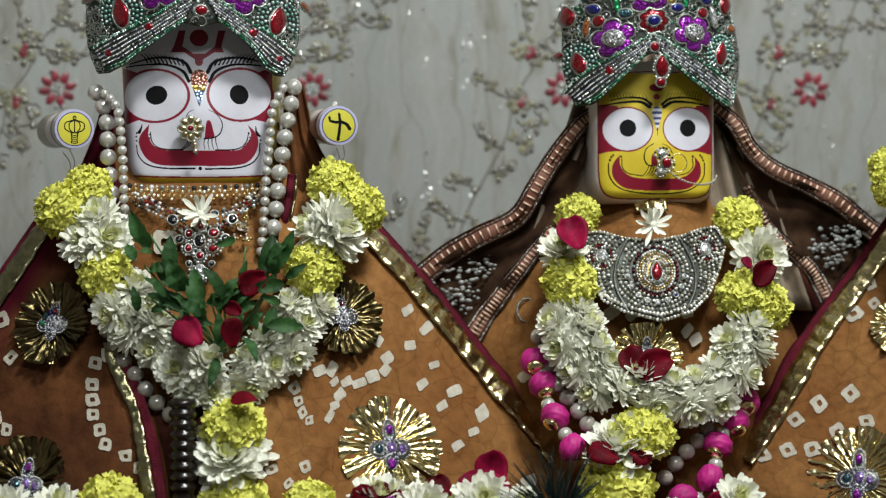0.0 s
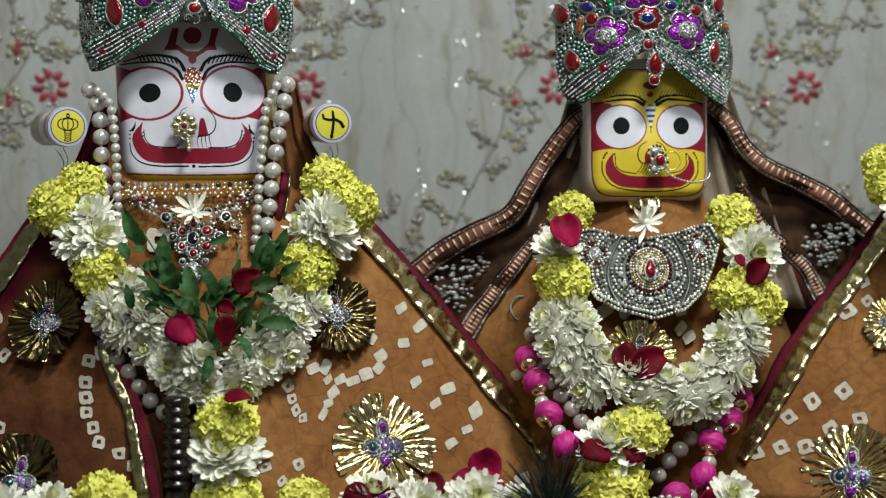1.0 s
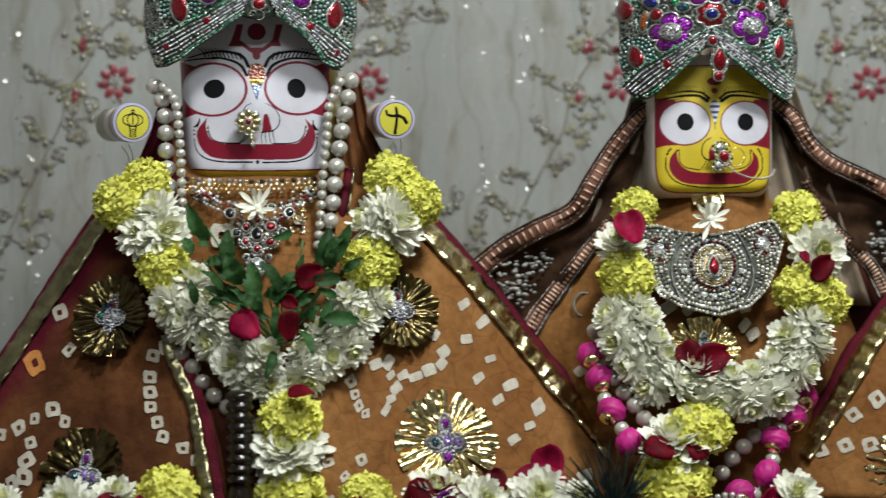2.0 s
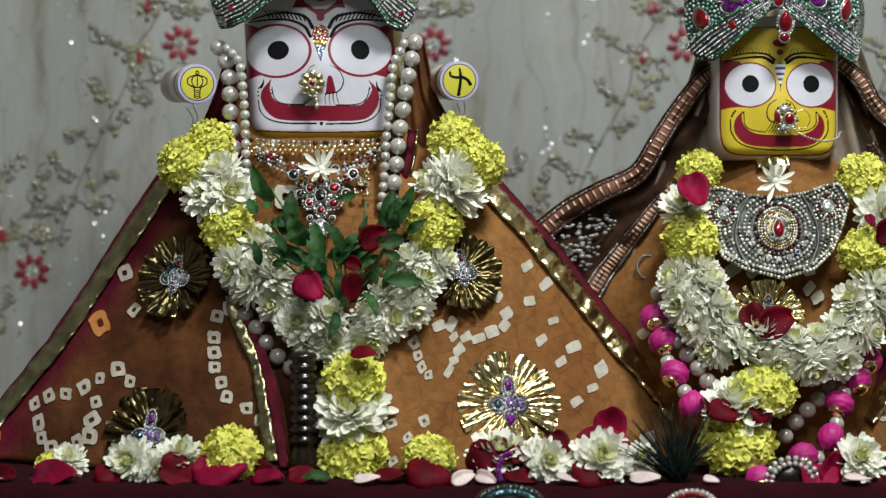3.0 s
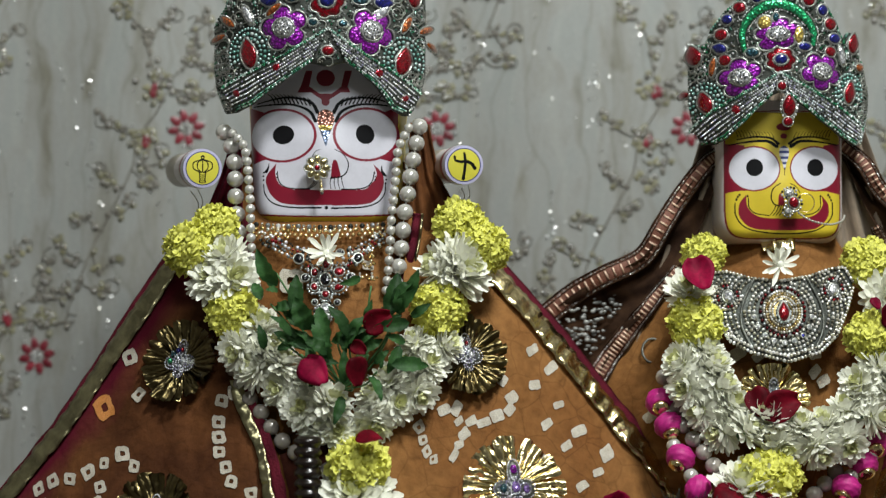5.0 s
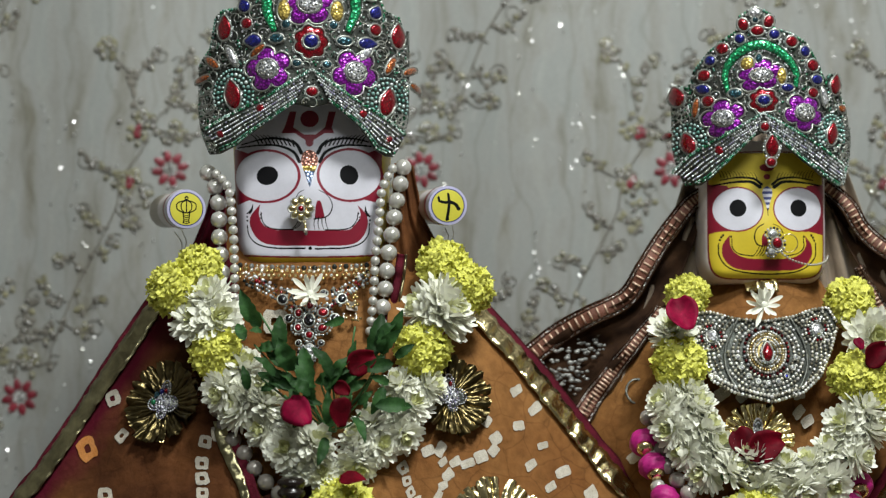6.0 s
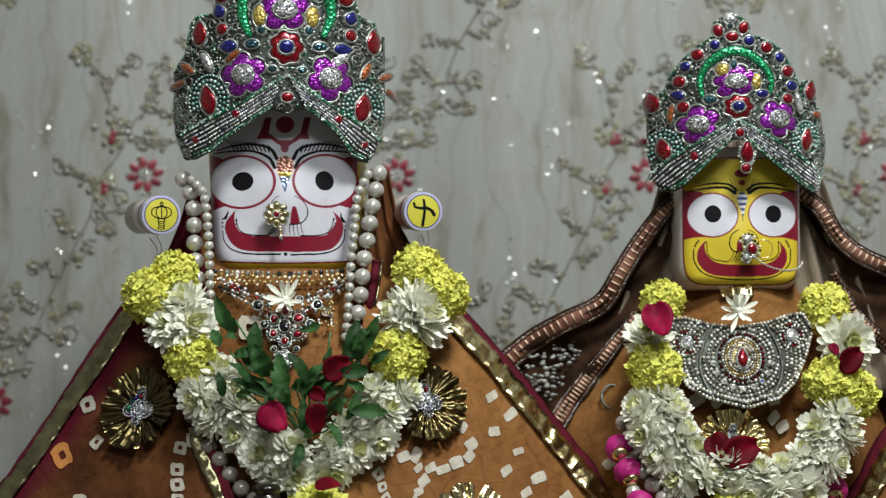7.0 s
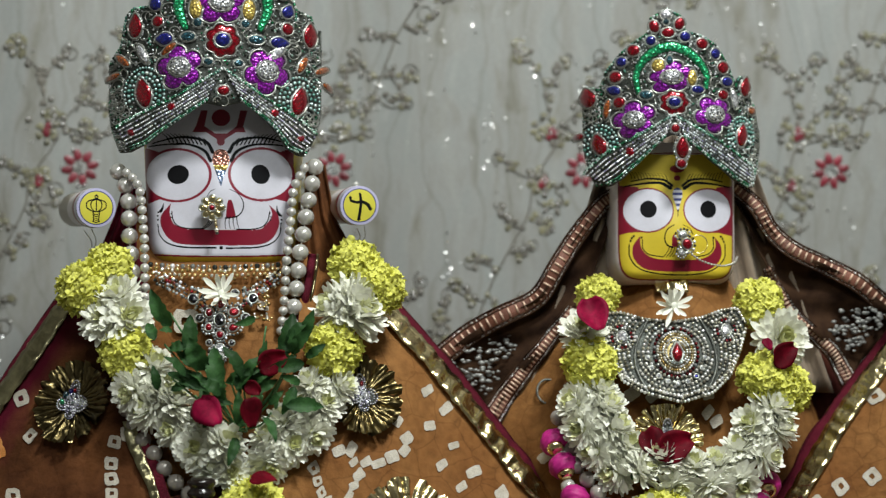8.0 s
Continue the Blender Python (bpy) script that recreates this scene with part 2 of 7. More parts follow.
def drape_material():
    """Pale grey-green satin with meandering vertical streaks of olive and grey."""
    m, nt, p = node_material("moire_satin")
    mp = coords(nt, (1.0, 1.0, 0.16))
    wob = noise_node(nt, coords(nt), 9.0, 2.0)
    warp = mixed(nt, mp, "Vector", wob, "Color", mode="ADD", fac=0.05)
    n = nt.nodes.new("ShaderNodeTexNoise")
    n.inputs["Scale"].default_value, n.inputs["Detail"].default_value, n.inputs["Roughness"].default_value = 26.0, 5.0, 0.6
    link(nt, warp, "Color", n, "Vector")
    a = ramp_node(nt, n, "Fac", [(0.32, (0.18, 0.17, 0.135)), (0.40, (0.245, 0.242, 0.22)), (0.5, (0.287, 0.29, 0.276)), (0.6, (0.268, 0.28, 0.268)), (0.72, (0.328, 0.328, 0.318))])
    fine = noise_node(nt, coords(nt, (1, 1, 0.3)), 900.0, 2.0)
    b = ramp_node(nt, fine, "Fac", [(0.3, (0.86, 0.86, 0.85)), (0.7, (1, 1, 1))])
    c = mixed(nt, a, "Color", b, "Color", mode="MULTIPLY", fac=1.0)
    # thin meandering lines of the moire weave
    w = nt.nodes.new("ShaderNodeTexWave")
    w.bands_direction = "X"
    for key, value in (("Scale", 9.0), ("Distortion", 9.0), ("Detail", 2.0), ("Detail Scale", 1.0)):
        w.inputs[key].default_value = value
    link(nt, coords(nt, (1.0, 1.0, 0.75)), "Vector", w, "Vector")
    lines = ramp_node(nt, w, "Fac", [(0.0, (0.70, 0.69, 0.63)), (0.05, (1, 1, 1)), (0.92, (1, 1, 1)), (1.0, (1.12, 1.12, 1.1))])
    c = mixed(nt, c, "Color", lines, "Color", mode="MULTIPLY", fac=0.45)
    link(nt, c, "Color", p, "Base Color")
    p.inputs["Roughness"].default_value, p.inputs["Sheen Weight"].default_value = 0.5, 0.2
    bumped(nt, fine, "Fac", p, 0.15, 0.0004)
    return m


M_DRAPE = drape_material()


# ---- building helpers ----
def mesh_object(name, verts, faces, material, smooth=True, indices=None):
    me = bpy.data.meshes.new(name)
    me.from_pydata([tuple(v) for v in verts], [], faces)
    for mt in material if isinstance(material, (list, tuple)) else [material]:
        me.materials.append(mt)
    if indices is not None:
        me.polygons.foreach_set("material_index", np.asarray(indices, dtype=np.int32))
    me.polygons.foreach_set("use_smooth", np.full(len(me.polygons), smooth))
    me.update()
    return me


def part(name, me, parent=None, label="", m=None):
    ob = new(name, me)
    if parent:
        ob.parent = parent
    if m is not None:
        ob.matrix_basis = m
    if label:
        ob["label"] = label
    return ob


def thing(name, at, label, category, group="", kind=""):
    ob = new(name)
    ob.empty_display_size = 0.02
    ob.location = at
    return tagged(ob, label, category, group, kind)


class Soup:
    """Collects vertices and faces of one mesh."""

    def __init__(self):
        self.v, self.f, self.mi = [], [], []

    def add(self, verts, faces, mi=0):
        k = len(self.v)
        self.v.extend(verts)
        self.f.extend([tuple(i + k for i in f) for f in faces])
        self.mi.extend([mi] * len(faces))

    def mesh(self, name, material, smooth=True):
        return mesh_object(name, self.v, self.f, material, smooth, self.mi)


def ball_data(rings=5, segs=8):
    v, f = [(0, 0, 1)], []
    for i in range(1, rings):
        a = math.pi * i / rings
        v += [(math.sin(a) * math.cos(2 * math.pi * j / segs), math.sin(a) * math.sin(2 * math.pi * j / segs), math.cos(a)) for j in range(segs)]
    v.append((0, 0, -1))
    for j in range(segs):
        f.append((0, 1 + j, 1 + (j + 1) % segs))
        for i in range(rings - 2):
            a, b = 1 + i * segs + j, 1 + i * segs + (j + 1) % segs
            f.append((a, a + segs, b + segs, b))
        k = 1 + (rings - 2) * segs
        f.append((k + j, len(v) - 1, k + (j + 1) % segs))
    return v, f


BALL, BEAD, SEED = ball_data(8, 14), ball_data(4, 6), ball_data(3, 5)


def put_ball(soup, at, r, data=BEAD, mi=0, squash=(1, 1, 1)):
    soup.add([(at[0] + r * v[0] * squash[0], at[1] + r * v[1] * squash[1], at[2] + r * v[2] * squash[2]) for v in data[0]], data[1], mi)


def tube(soup, points, radius, segs=6, mi=0, flat=1.0):
    """A tube along points; radius a number or one for each point."""
    pts = [Vector(p) for p in points]
    n = len(pts)
    rad = radius if isinstance(radius, (list, tuple)) else [radius] * n
    rings = []
    for i, p in enumerate(pts):
        d = (pts[min(i + 1, n - 1)] - pts[max(i - 1, 0)]).normalized()
        side = d.cross(Vector((0, -1, 0)))
        side = side.normalized() if side.length > 1e-4 else Vector((1, 0, 0))
        up = side.cross(d).normalized()
        rings += [p + side * math.cos(2 * math.pi * k / segs) * rad[i] + up * math.sin(2 * math.pi * k / segs) * rad[i] * flat for k in range(segs)]
    faces = [(i * segs + k, i * segs + (k + 1) % segs, (i + 1) * segs + (k + 1) % segs, (i + 1) * segs + k) for i in range(n - 1) for k in range(segs)]
    faces += [tuple(range(segs))[::-1], tuple((n - 1) * segs + k for k in range(segs))]
    soup.add([tuple(v) for v in rings], faces, mi)


def spline(points, n):
    """n points along a smooth curve through the given ones."""
    p = np.array(points, float)
    q = np.vstack([2 * p[0] - p[1], p, 2 * p[-1] - p[-2]])
    out = []
    for s in np.linspace(0, len(p) - 1 - 1e-9, n):
        i, t = int(s), s - int(s)
        a, b, c, d = q[i:i + 4]
        out.append(0.5 * (2 * b + (c - a) * t + (2 * a - 5 * b + 4 * c - d) * t * t + (3 * b - a - 3 * c + d) * t ** 3))
    return np.array(out)


def even(points, step):
    """Points at even spacing along a polyline."""
    p = np.array(points, float)
    seg = np.linalg.norm(np.diff(p, axis=0), axis=1)
    s = np.concatenate([[0], np.cumsum(seg)])
    u = np.linspace(0, s[-1], max(2, int(round(s[-1] / step)) + 1))
    return np.stack([np.interp(u, s, p[:, k]) for k in range(p.shape[1])], 1)


def facing(at, normal, spin=0.0):
    """A pose whose z axis lies along normal."""
    q = Vector(normal).to_track_quat("Z", "Y")
    return Matrix.Translation(at) @ q.to_matrix().to_4x4() @ Matrix.Rotation(spin, 4, "Z")


def lathe(profile, segs=24, mi=0):
    v = [(r * math.cos(2 * math.pi * k / segs), r * math.sin(2 * math.pi * k / segs), z) for r, z in profile for k in range(segs)]
    n = len(profile)
    f = [(i * segs + k, i * segs + (k + 1) % segs, (i + 1) * segs + (k + 1) % segs, (i + 1) * segs + k) for i in range(n - 1) for k in range(segs)]
    f += [tuple(range(segs))[::-1], tuple((n - 1) * segs + k for k in range(segs))]
    return v, f


def box_data(x0, x1, y0, y1, z0, z1):
    v = [(x, y, z) for z in (z0, z1) for y in (y0, y1) for x in (x0, x1)]
    return v, [(0, 2, 3, 1), (4, 5, 7, 6), (0, 1, 5, 4), (1, 3, 7, 5), (3, 2, 6, 7), (2, 0, 4, 6)]


def box(name, b, material, label="", kind="structure", category=""):
    v, f = box_data(*b)
    return tagged(new(name, mesh_object(name, v, f, material, False)), label, category, "", kind)


# ---- the shrine room ----
ZP = 1.018
box("floor", (-2.2, 2.2, -3.6, 0.4, -0.1, 0.0), M_FLOOR, "pale grey stone floor", category="floor")
box("wall_back", (-2.2, 2.2, 0.3, 0.4, 0.0, 3.0), M_WALL, "pale painted plaster wall behind the drape", category="wall")
box("wall_front", (-2.2, 2.2, -3.7, -3.6, 0.0, 3.0), M_WALL, "pale painted plaster wall", category="wall")
box("wall_left", (-2.3, -2.2, -3.7, 0.4, 0.0, 3.0), M_WALL, "pale painted plaster wall", category="wall")
box("wall_right", (2.2, 2.3, -3.7, 0.4, 0.0, 3.0), M_WALL, "pale painted plaster wall", category="wall")
box("ceiling", (-2.3, 2.3, -3.7, 0.4, 3.0, 3.1), M_WALL, "white plaster ceiling", category="ceiling")


def drape_y(x, z):
    return 0.20 + 0.004 * math.sin(x * 31 + 1.3) + 0.003 * math.sin(x * 13.7 + z * 2)


def build_drape():
    """The embroidered satin hanging: soft vertical waves with thickness."""
    ob = thing("embroidered_drape", (0, 0, 0), "pale grey-green satin drape embroidered with sequined flowering vines", "drape")
    nx, nz = 120, 12
    v = []
    for j in range(nz + 1):
        for i in range(nx + 1):
            x, z = -0.95 + 1.95 * i / nx, 0.9 + 1.0 * j / nz
            v.append((x, drape_y(x, z), z))
    f = [(j * (nx + 1) + i, j * (nx + 1) + i + 1, (j + 1) * (nx + 1) + i + 1, (j + 1) * (nx + 1) + i) for j in range(nz) for i in range(nx)]
    sheet_ob = part("fabric", mesh_object("satin", v, f, M_DRAPE), ob)
    s = sheet_ob.modifiers.new("thickness", "SOLIDIFY")
    s.thickness, s.offset = 0.002, -1.0
    return ob


def on_drape(x, z, off=0.001):
    return (x, drape_y(x, z) - off, z)


def sequin(soup, x, z, length, width, turn, mi, off=0.001):
    """A small domed leaf on the drape."""
    n, c, s = 10, math.cos(turn), math.sin(turn)
    loop = []
    for k in range(n):
        a = 2 * math.pi * k / n
        px, pz = math.cos(a) * length / 2, math.sin(a) * width / 2 * (1 - 0.25 * math.cos(a))
        loop.append(on_drape(x + px * c - pz * s, z + px * s + pz * c, off))
    soup.add(loop + [on_drape(x, z, off + width * 0.22)], [(k, (k + 1) % n, n) for k in range(n)], mi)


def embroider(drape_ob):
    """One flowering vine, repeated in a half-drop pattern over the cloth."""
    rng = random.Random(3)
    U = 0.000556
    first = (-0.2458, 0.1950, 1.4019)
    stem = [(-30, -60), (-57, -35), (-81, 20), (-95, 75), (-138, 152), (-170, 216), (-202, 309), (-225, 345), (-321, 333)]
    twigs = [
        [(-57, -90), (-66, -140), (-75, -175), (-110, -205)], [(-66, -140), (-45, -175), (-22, -200)], [(-35, -80), (0, -112), (40, -105), (62, -120)],
        [(-10, -100), (12, -140), (22, -180)], [(-30, -70), (10, -50), (58, -62)], [(-81, 20), (-120, 0), (-150, -15)], [(-88, 50), (-60, 70), (-40, 60), (-45, 40)],
        [(-95, 75), (-70, 100), (-58, 92)], [(-110, 105), (-140, 90), (-152, 70)], [(-138, 152), (-108, 150), (-96, 128)], [(-150, 180), (-185, 160), (-200, 165)],
        [(-170, 216), (-150, 250), (-120, 235)], [(-195, 270), (-160, 290), (-135, 285)], [(-178, 240), (-215, 225), (-228, 200)], [(-202, 300), (-240, 290), (-255, 262)]]
    for iz in range(-2, 3):
        for ix in range(-4, 5):
            ox, oz = ix * 445 + iz * 264 * -1, iz * 403
            at = lambda p: (first[0] + (ox + p[0]) * U, first[2] - (oz + p[1]) * U)
            if not (-0.98 < at((0, 0))[0] < 1.12 and 0.7 < at((0, 0))[1] < 1.98):
                continue
            jit = lambda p: at((p[0] + rng.uniform(-6, 6), p[1] + rng.uniform(-6, 6)))
            vine, inside_cloth = Soup(), lambda p: -0.94 < p[0] < 0.99 and 0.91 < p[1] < 1.89
            for line in [stem] + twigs:
                pts = [p for p in spline([jit(q) for q in line], 6 * len(line)) if inside_cloth(p)]
                if len(pts) > 2:
                    tube(vine, [on_drape(x, z, 0.0006) for x, z in pts], 0.0010 if line is stem else 0.0008, 5)
            for line in twigs:
                (x, z), rad, way = jit(line[-1]), rng.uniform(0.006, 0.011), rng.choice((-1, 1))
                a0 = rng.uniform(0, 6.28)
                curl = [(x + rad * (1 - 0.75 * u) * math.cos(a0 + way * 6.5 * u), z + rad * (1 - 0.75 * u) * math.sin(a0 + way * 6.5 * u)) for u in np.linspace(0, 1, 16)]
                if all(inside_cloth(q) for q in curl):
                    tube(vine, [on_drape(qx, qz, 0.0006) for qx, qz in curl], 0.0006, 5)
            leaves = Soup()
            for line in twigs:
                c = spline([jit(q) for q in line], 7)
                for k in (1, 2, 3, 4, 5, 6):
                    x, z = c[k]
                    if not inside_cloth((x, z)):
                        continue
                    for side in (-1, 1):
                        if rng.random() < 0.9:
                            a = rng.uniform(0, 6.28)
                            lx, lz = x + math.cos(a) * 0.005, z + math.sin(a) * 0.005
                            sequin(leaves, lx, lz, rng.uniform(0.006, 0.0095), rng.uniform(0.0045, 0.0065), a, rng.choice((0, 0, 1)))
                            if rng.random() < 0.55:
                                put_ball(leaves, on_drape(lx, lz, 0.002), rng.uniform(0.0010, 0.0017), BEAD, 2)
            for cx, cy, r in ((-57, -70, 30), (-75, 22, 22), (-112, -212, 16), (-250, 335, 14)):
                for k in range(26):
                    a, rr = rng.uniform(0, 6.28), 1.15 * r * math.sqrt(rng.random())
                    x, z = at((cx + rr * math.cos(a), cy + rr * math.sin(a)))
                    if inside_cloth((x, z)):
                        sequin(leaves, x, z, 0.008, 0.006, a, rng.choice((0, 1, 1)))
                        if rng.random() < 0.5:
                            put_ball(leaves, on_drape(x, z, 0.0025), rng.uniform(0.0011, 0.0018), BEAD, 2)
                if r > 20:
                    x, z = at((cx + 2, cy + 4))
                    if inside_cloth((x, z)):
                        for k in range(4):
                            sequin(leaves, x + rng.uniform(-0.003, 0.003), z + rng.uniform(-0.004, 0.004), 0.009, 0.006, 1.4 + rng.uniform(-0.4, 0.4), 3, 0.002)
            red, (fx, fz) = Soup(), at((0, 0))
            if vine.v:
                part("vine", vine.mesh("vine", M_THREAD), drape_ob)
            if leaves.v:
                part("sequin_leaves", leaves.mesh("sequin_leaves", [M_THREAD, M_THREAD_OLIVE, M_SILVER_THREAD, M_THREAD_RED]), drape_ob)
            if inside_cloth((fx, fz)):
                for k in range(8):
                    a = k * math.pi / 4 + 0.2
                    sequin(red, fx + 0.0125 * math.cos(a), fz + 0.0125 * math.sin(a), 0.0120, 0.0078, a, 0)
                for k in range(14):
                    a, rr = rng.uniform(0, 6.28), rng.choice((0.003, 0.006, 0.018))
                    put_ball(red, on_drape(fx + rr * math.cos(a), fz + rr * math.sin(a), 0.002), rng.uniform(0.001, 0.0016), BEAD, 1)
                part("embroidered_flower", red.mesh("embroidered_flower", [M_THREAD_RED, M_SILVER_THREAD]), drape_ob, "red sequin flower")
    beads = Soup()
    for k in range(620):
        x, z = rng.uniform(-0.5, 0.62), rng.uniform(0.95, 1.72)
        for i in range(rng.choice((1, 1, 2, 4))):
            # flat sequins, each sewn on at a tilt of its own
            at = Vector(on_drape(x + rng.uniform(-0.003, 0.003), z - i * rng.uniform(0.006, 0.014), 0.0016))
            m, r = facing(at, (rng.gauss(0, 0.3), -1, rng.gauss(0.12, 0.3)), rng.uniform(0, 6)), rng.uniform(0.0006, 0.0013)
            ring = [m @ Vector((r * math.cos(j * math.pi / 4), r * math.sin(j * math.pi / 4), 0)) for j in range(8)]
            beads.add([tuple(q) for q in ring] + [tuple(m @ Vector((0, 0, r * 0.12)))], [(j, (j + 1) % 8, 8) for j in range(8)])
    part("sequin_scatter", beads.mesh("sequin_scatter", M_SILVER_THREAD), drape_ob)["kind"] = "stuff"


drape = build_drape()
embroider(drape)
# ---- platform ----
def build_platform():
    top = thing("altar_platform", (0.1, 0.0, 0.0), "wide altar platform covered with maroon velvet", "platform")
    s = Soup()
    nx, prof = 90, [(0.28, ZP), (-0.18, ZP), (-0.2, ZP - 0.002), (-0.209, ZP - 0.009), (-0.212, ZP - 0.02), (-0.214, ZP - 0.3), (-0.216, 0.02)]
    v = [(-1.05 + 2.1 * i / nx, y + (0.0 if z > ZP - 0.015 else 0.004 * math.sin(i * 1.1) * min(1, (ZP - z) * 6)), z) for y, z in prof for i in range(nx + 1)]
    f = [(k * (nx + 1) + i, k * (nx + 1) + i + 1, (k + 1) * (nx + 1) + i + 1, (k + 1) * (nx + 1) + i) for k in range(len(prof) - 1) for i in range(nx)]
    s.add([(x - 0.1, y, z) for x, y, z in v], f)
    part("cloth_cover", s.mesh("velvet_cover", M_VELVET), top)
    b, g = box_data(-1.14, 0.94, -0.2, 0.275, 0.0, ZP - 0.005)
    part("body", mesh_object("body", b, g, M_DARKWOOD, False), top)


build_platform()


# ---- robes and cloaks: cones of cloth over the statues ----
class Cone:
    """The front surface of a draped figure: rows of (height, left edge, right edge, depth)."""

    def __init__(self, y0, rows):
        self.y0, self.rows = y0, sorted(rows)

    def row(self, z):
        zs = [r[0] for r in self.rows]
        return [float(np.interp(z, zs, [r[k] for r in self.rows])) for k in (1, 2, 3)]

    def y(self, x, z, off=0.0):
        a, b, d = self.row(z)
        s = max(-1.0, min(1.0, (2 * x - a - b) / (b - a)))
        return self.y0 - (d + off) * (1 - s * s) + self.fold(x, z) - off * 0.6

    def fold(self, x, z):
        lower = max(0.0, min(1.0, (1.28 - z) / 0.25))
        n = noise.noise(Vector((x * 16, 3.1, z * 7))) * 0.009 + noise.noise(Vector((x * 45, 9.0, z * 20))) * 0.0034 + noise.noise(Vector((x * 70 + z * 60, 4.0, z * 90 - x * 40))) * 0.0009
        return n * (0.35 + 0.65 * lower)

    def normal(self, x, z):
        e = 0.004
        return Vector(((self.y(x + e, z) - self.y(x - e, z)) / (2 * e), -1.0, (self.y(x, z + e) - self.y(x, z - e)) / (2 * e))).normalized()

    def at(self, x, z, off=0.0):
        n = self.normal(x, z)
        return Vector((x, self.y(x, z), z)) + n * off


CLOAK_1 = Cone(-0.018, [(1.3625, -0.163, -0.045, 0.018), (1.335, -0.178, -0.024, 0.026), (1.3128, -0.196, 0.0, 0.034), (1.261, -0.238, 0.055, 0.058), (1.2, -0.277, 0.109, 0.078), (1.117, -0.333, 0.176, 0.098), (1.046, -0.392, 0.234, 0.118), (1.018, -0.416, 0.257, 0.123)])
CLOAK_2 = Cone(0.03, [(1.30, 0.260, 0.360, 0.06), (1.2815, 0.245, 0.375, 0.075), (1.2265, 0.175, 0.418, 0.098), (1.14, 0.118, 0.450, 0.11), (1.06, 0.135, 0.44, 0.11), (1.018, 0.135, 0.43, 0.11)])
CLOAK_3 = Cone(-0.018, [(1.30, 0.540, 0.85, 0.045), (1.2651, 0.5125, 0.88, 0.058), (1.1495, 0.426, 0.93, 0.098), (1.089, 0.39, 0.96, 0.113), (1.018, 0.344, 0.99, 0.123)])


def sheet(cone, left, right, z0, z1, nx, nz, off, material, name):
    """A piece of cloth on a cone between two edges, each a function of height."""
    v = []
    for j in range(nz + 1):
        z = z0 + (z1 - z0) * j / nz
        a, b = left(z), right(z)
        for i in range(nx + 1):
            x = a + (b - a) * (0.5 - 0.5 * math.cos(math.pi * i / nx))
            v.append(tuple(cone.at(x, z, off)))
    f = [(j * (nx + 1) + i, j * (nx + 1) + i + 1, (j + 1) * (nx + 1) + i + 1, (j + 1) * (nx + 1) + i) for j in range(nz) for i in range(nx)]
    return mesh_object(name, v, f, material)


def thick(ob, t, offset=1.0):
    s = ob.modifiers.new("thickness", "SOLIDIFY")
    s.thickness, s.offset = t, offset
    return ob


def ribbon(cone, pts, width, off, material, name, crinkle=0.0, t=0.0012, n=60):
    """A ribbon laid on a cone along (x, z) points; a crinkled one has small cross folds."""
    c = spline(pts, n)
    v, f, cols = [], [], 5
    for i, (x, z) in enumerate(c):
        d = c[min(i + 1, n - 1)] - c[max(i - 1, 0)]
        d = d / np.linalg.norm(d)
        for k in range(cols):
            w = (k / (cols - 1) - 0.5) * width
            px, pz = x - d[1] * w, z + d[0] * w
            lift = off + crinkle * (0.5 + 0.3 * math.sin(i * 0.95 + 0.5 * k + 3.0 * noise.noise(Vector((i * 0.21, k * 0.25, 0)))) + 0.5 * noise.noise(Vector((i * 0.6, k * 0.4, 5.0))))
            q = cone.at(px, pz, lift)
            v.append(tuple(q))
    f = [(i * cols + k, i * cols + k + 1, (i + 1) * cols + k + 1, (i + 1) * cols + k) for i in range(n - 1) for k in range(cols - 1)]
    return mesh_object(name, v, f, material)


def spots(cone, groups, off, name, mats):
    """Tie-dyed squares on the cloth: (x, z, size, turn, kind); kind 1 has a dyed heart, 2 is orange."""
    out, rng = [], random.Random(5)
    for x, z, size, turn, kind in groups:
        s = Soup()
        n, h, thin = 20, size / 2, rng.uniform(0.58, 0.88) if not kind else rng.uniform(0.8, 1.0)
        ring = []
        for r, mi in ((1.0, 0), (0.34 if kind else 0.0, 1)):
            loop = []
            for k in range(n):
                a = 2 * math.pi * k / n
                q = (abs(math.cos(a)) ** 8 + abs(math.sin(a)) ** 8) ** (-1 / 8)
                rr = h * r * q * (1 + rng.uniform(-0.07, 0.07))
                lx, lz = math.cos(a), math.sin(a) * thin
                ca, sa = lx * math.cos(turn) - lz * math.sin(turn), lx * math.sin(turn) + lz * math.cos(turn)
                loop.append(tuple(cone.at(x + rr * ca * 0.9, z + rr * sa, off)))
            ring.append(loop)
        if kind:
            s.add(ring[0] + ring[1], [(k, (k + 1) % n, n + (k + 1) % n, n + k) for k in range(n)], 1 if kind == 2 else 0)
        else:
            s.add(ring[0] + [tuple(cone.at(x, z, off))], [(k, (k + 1) % n, n) for k in range(n)], 0)
        out.append(part(name, s.mesh(name, mats)))
    return out


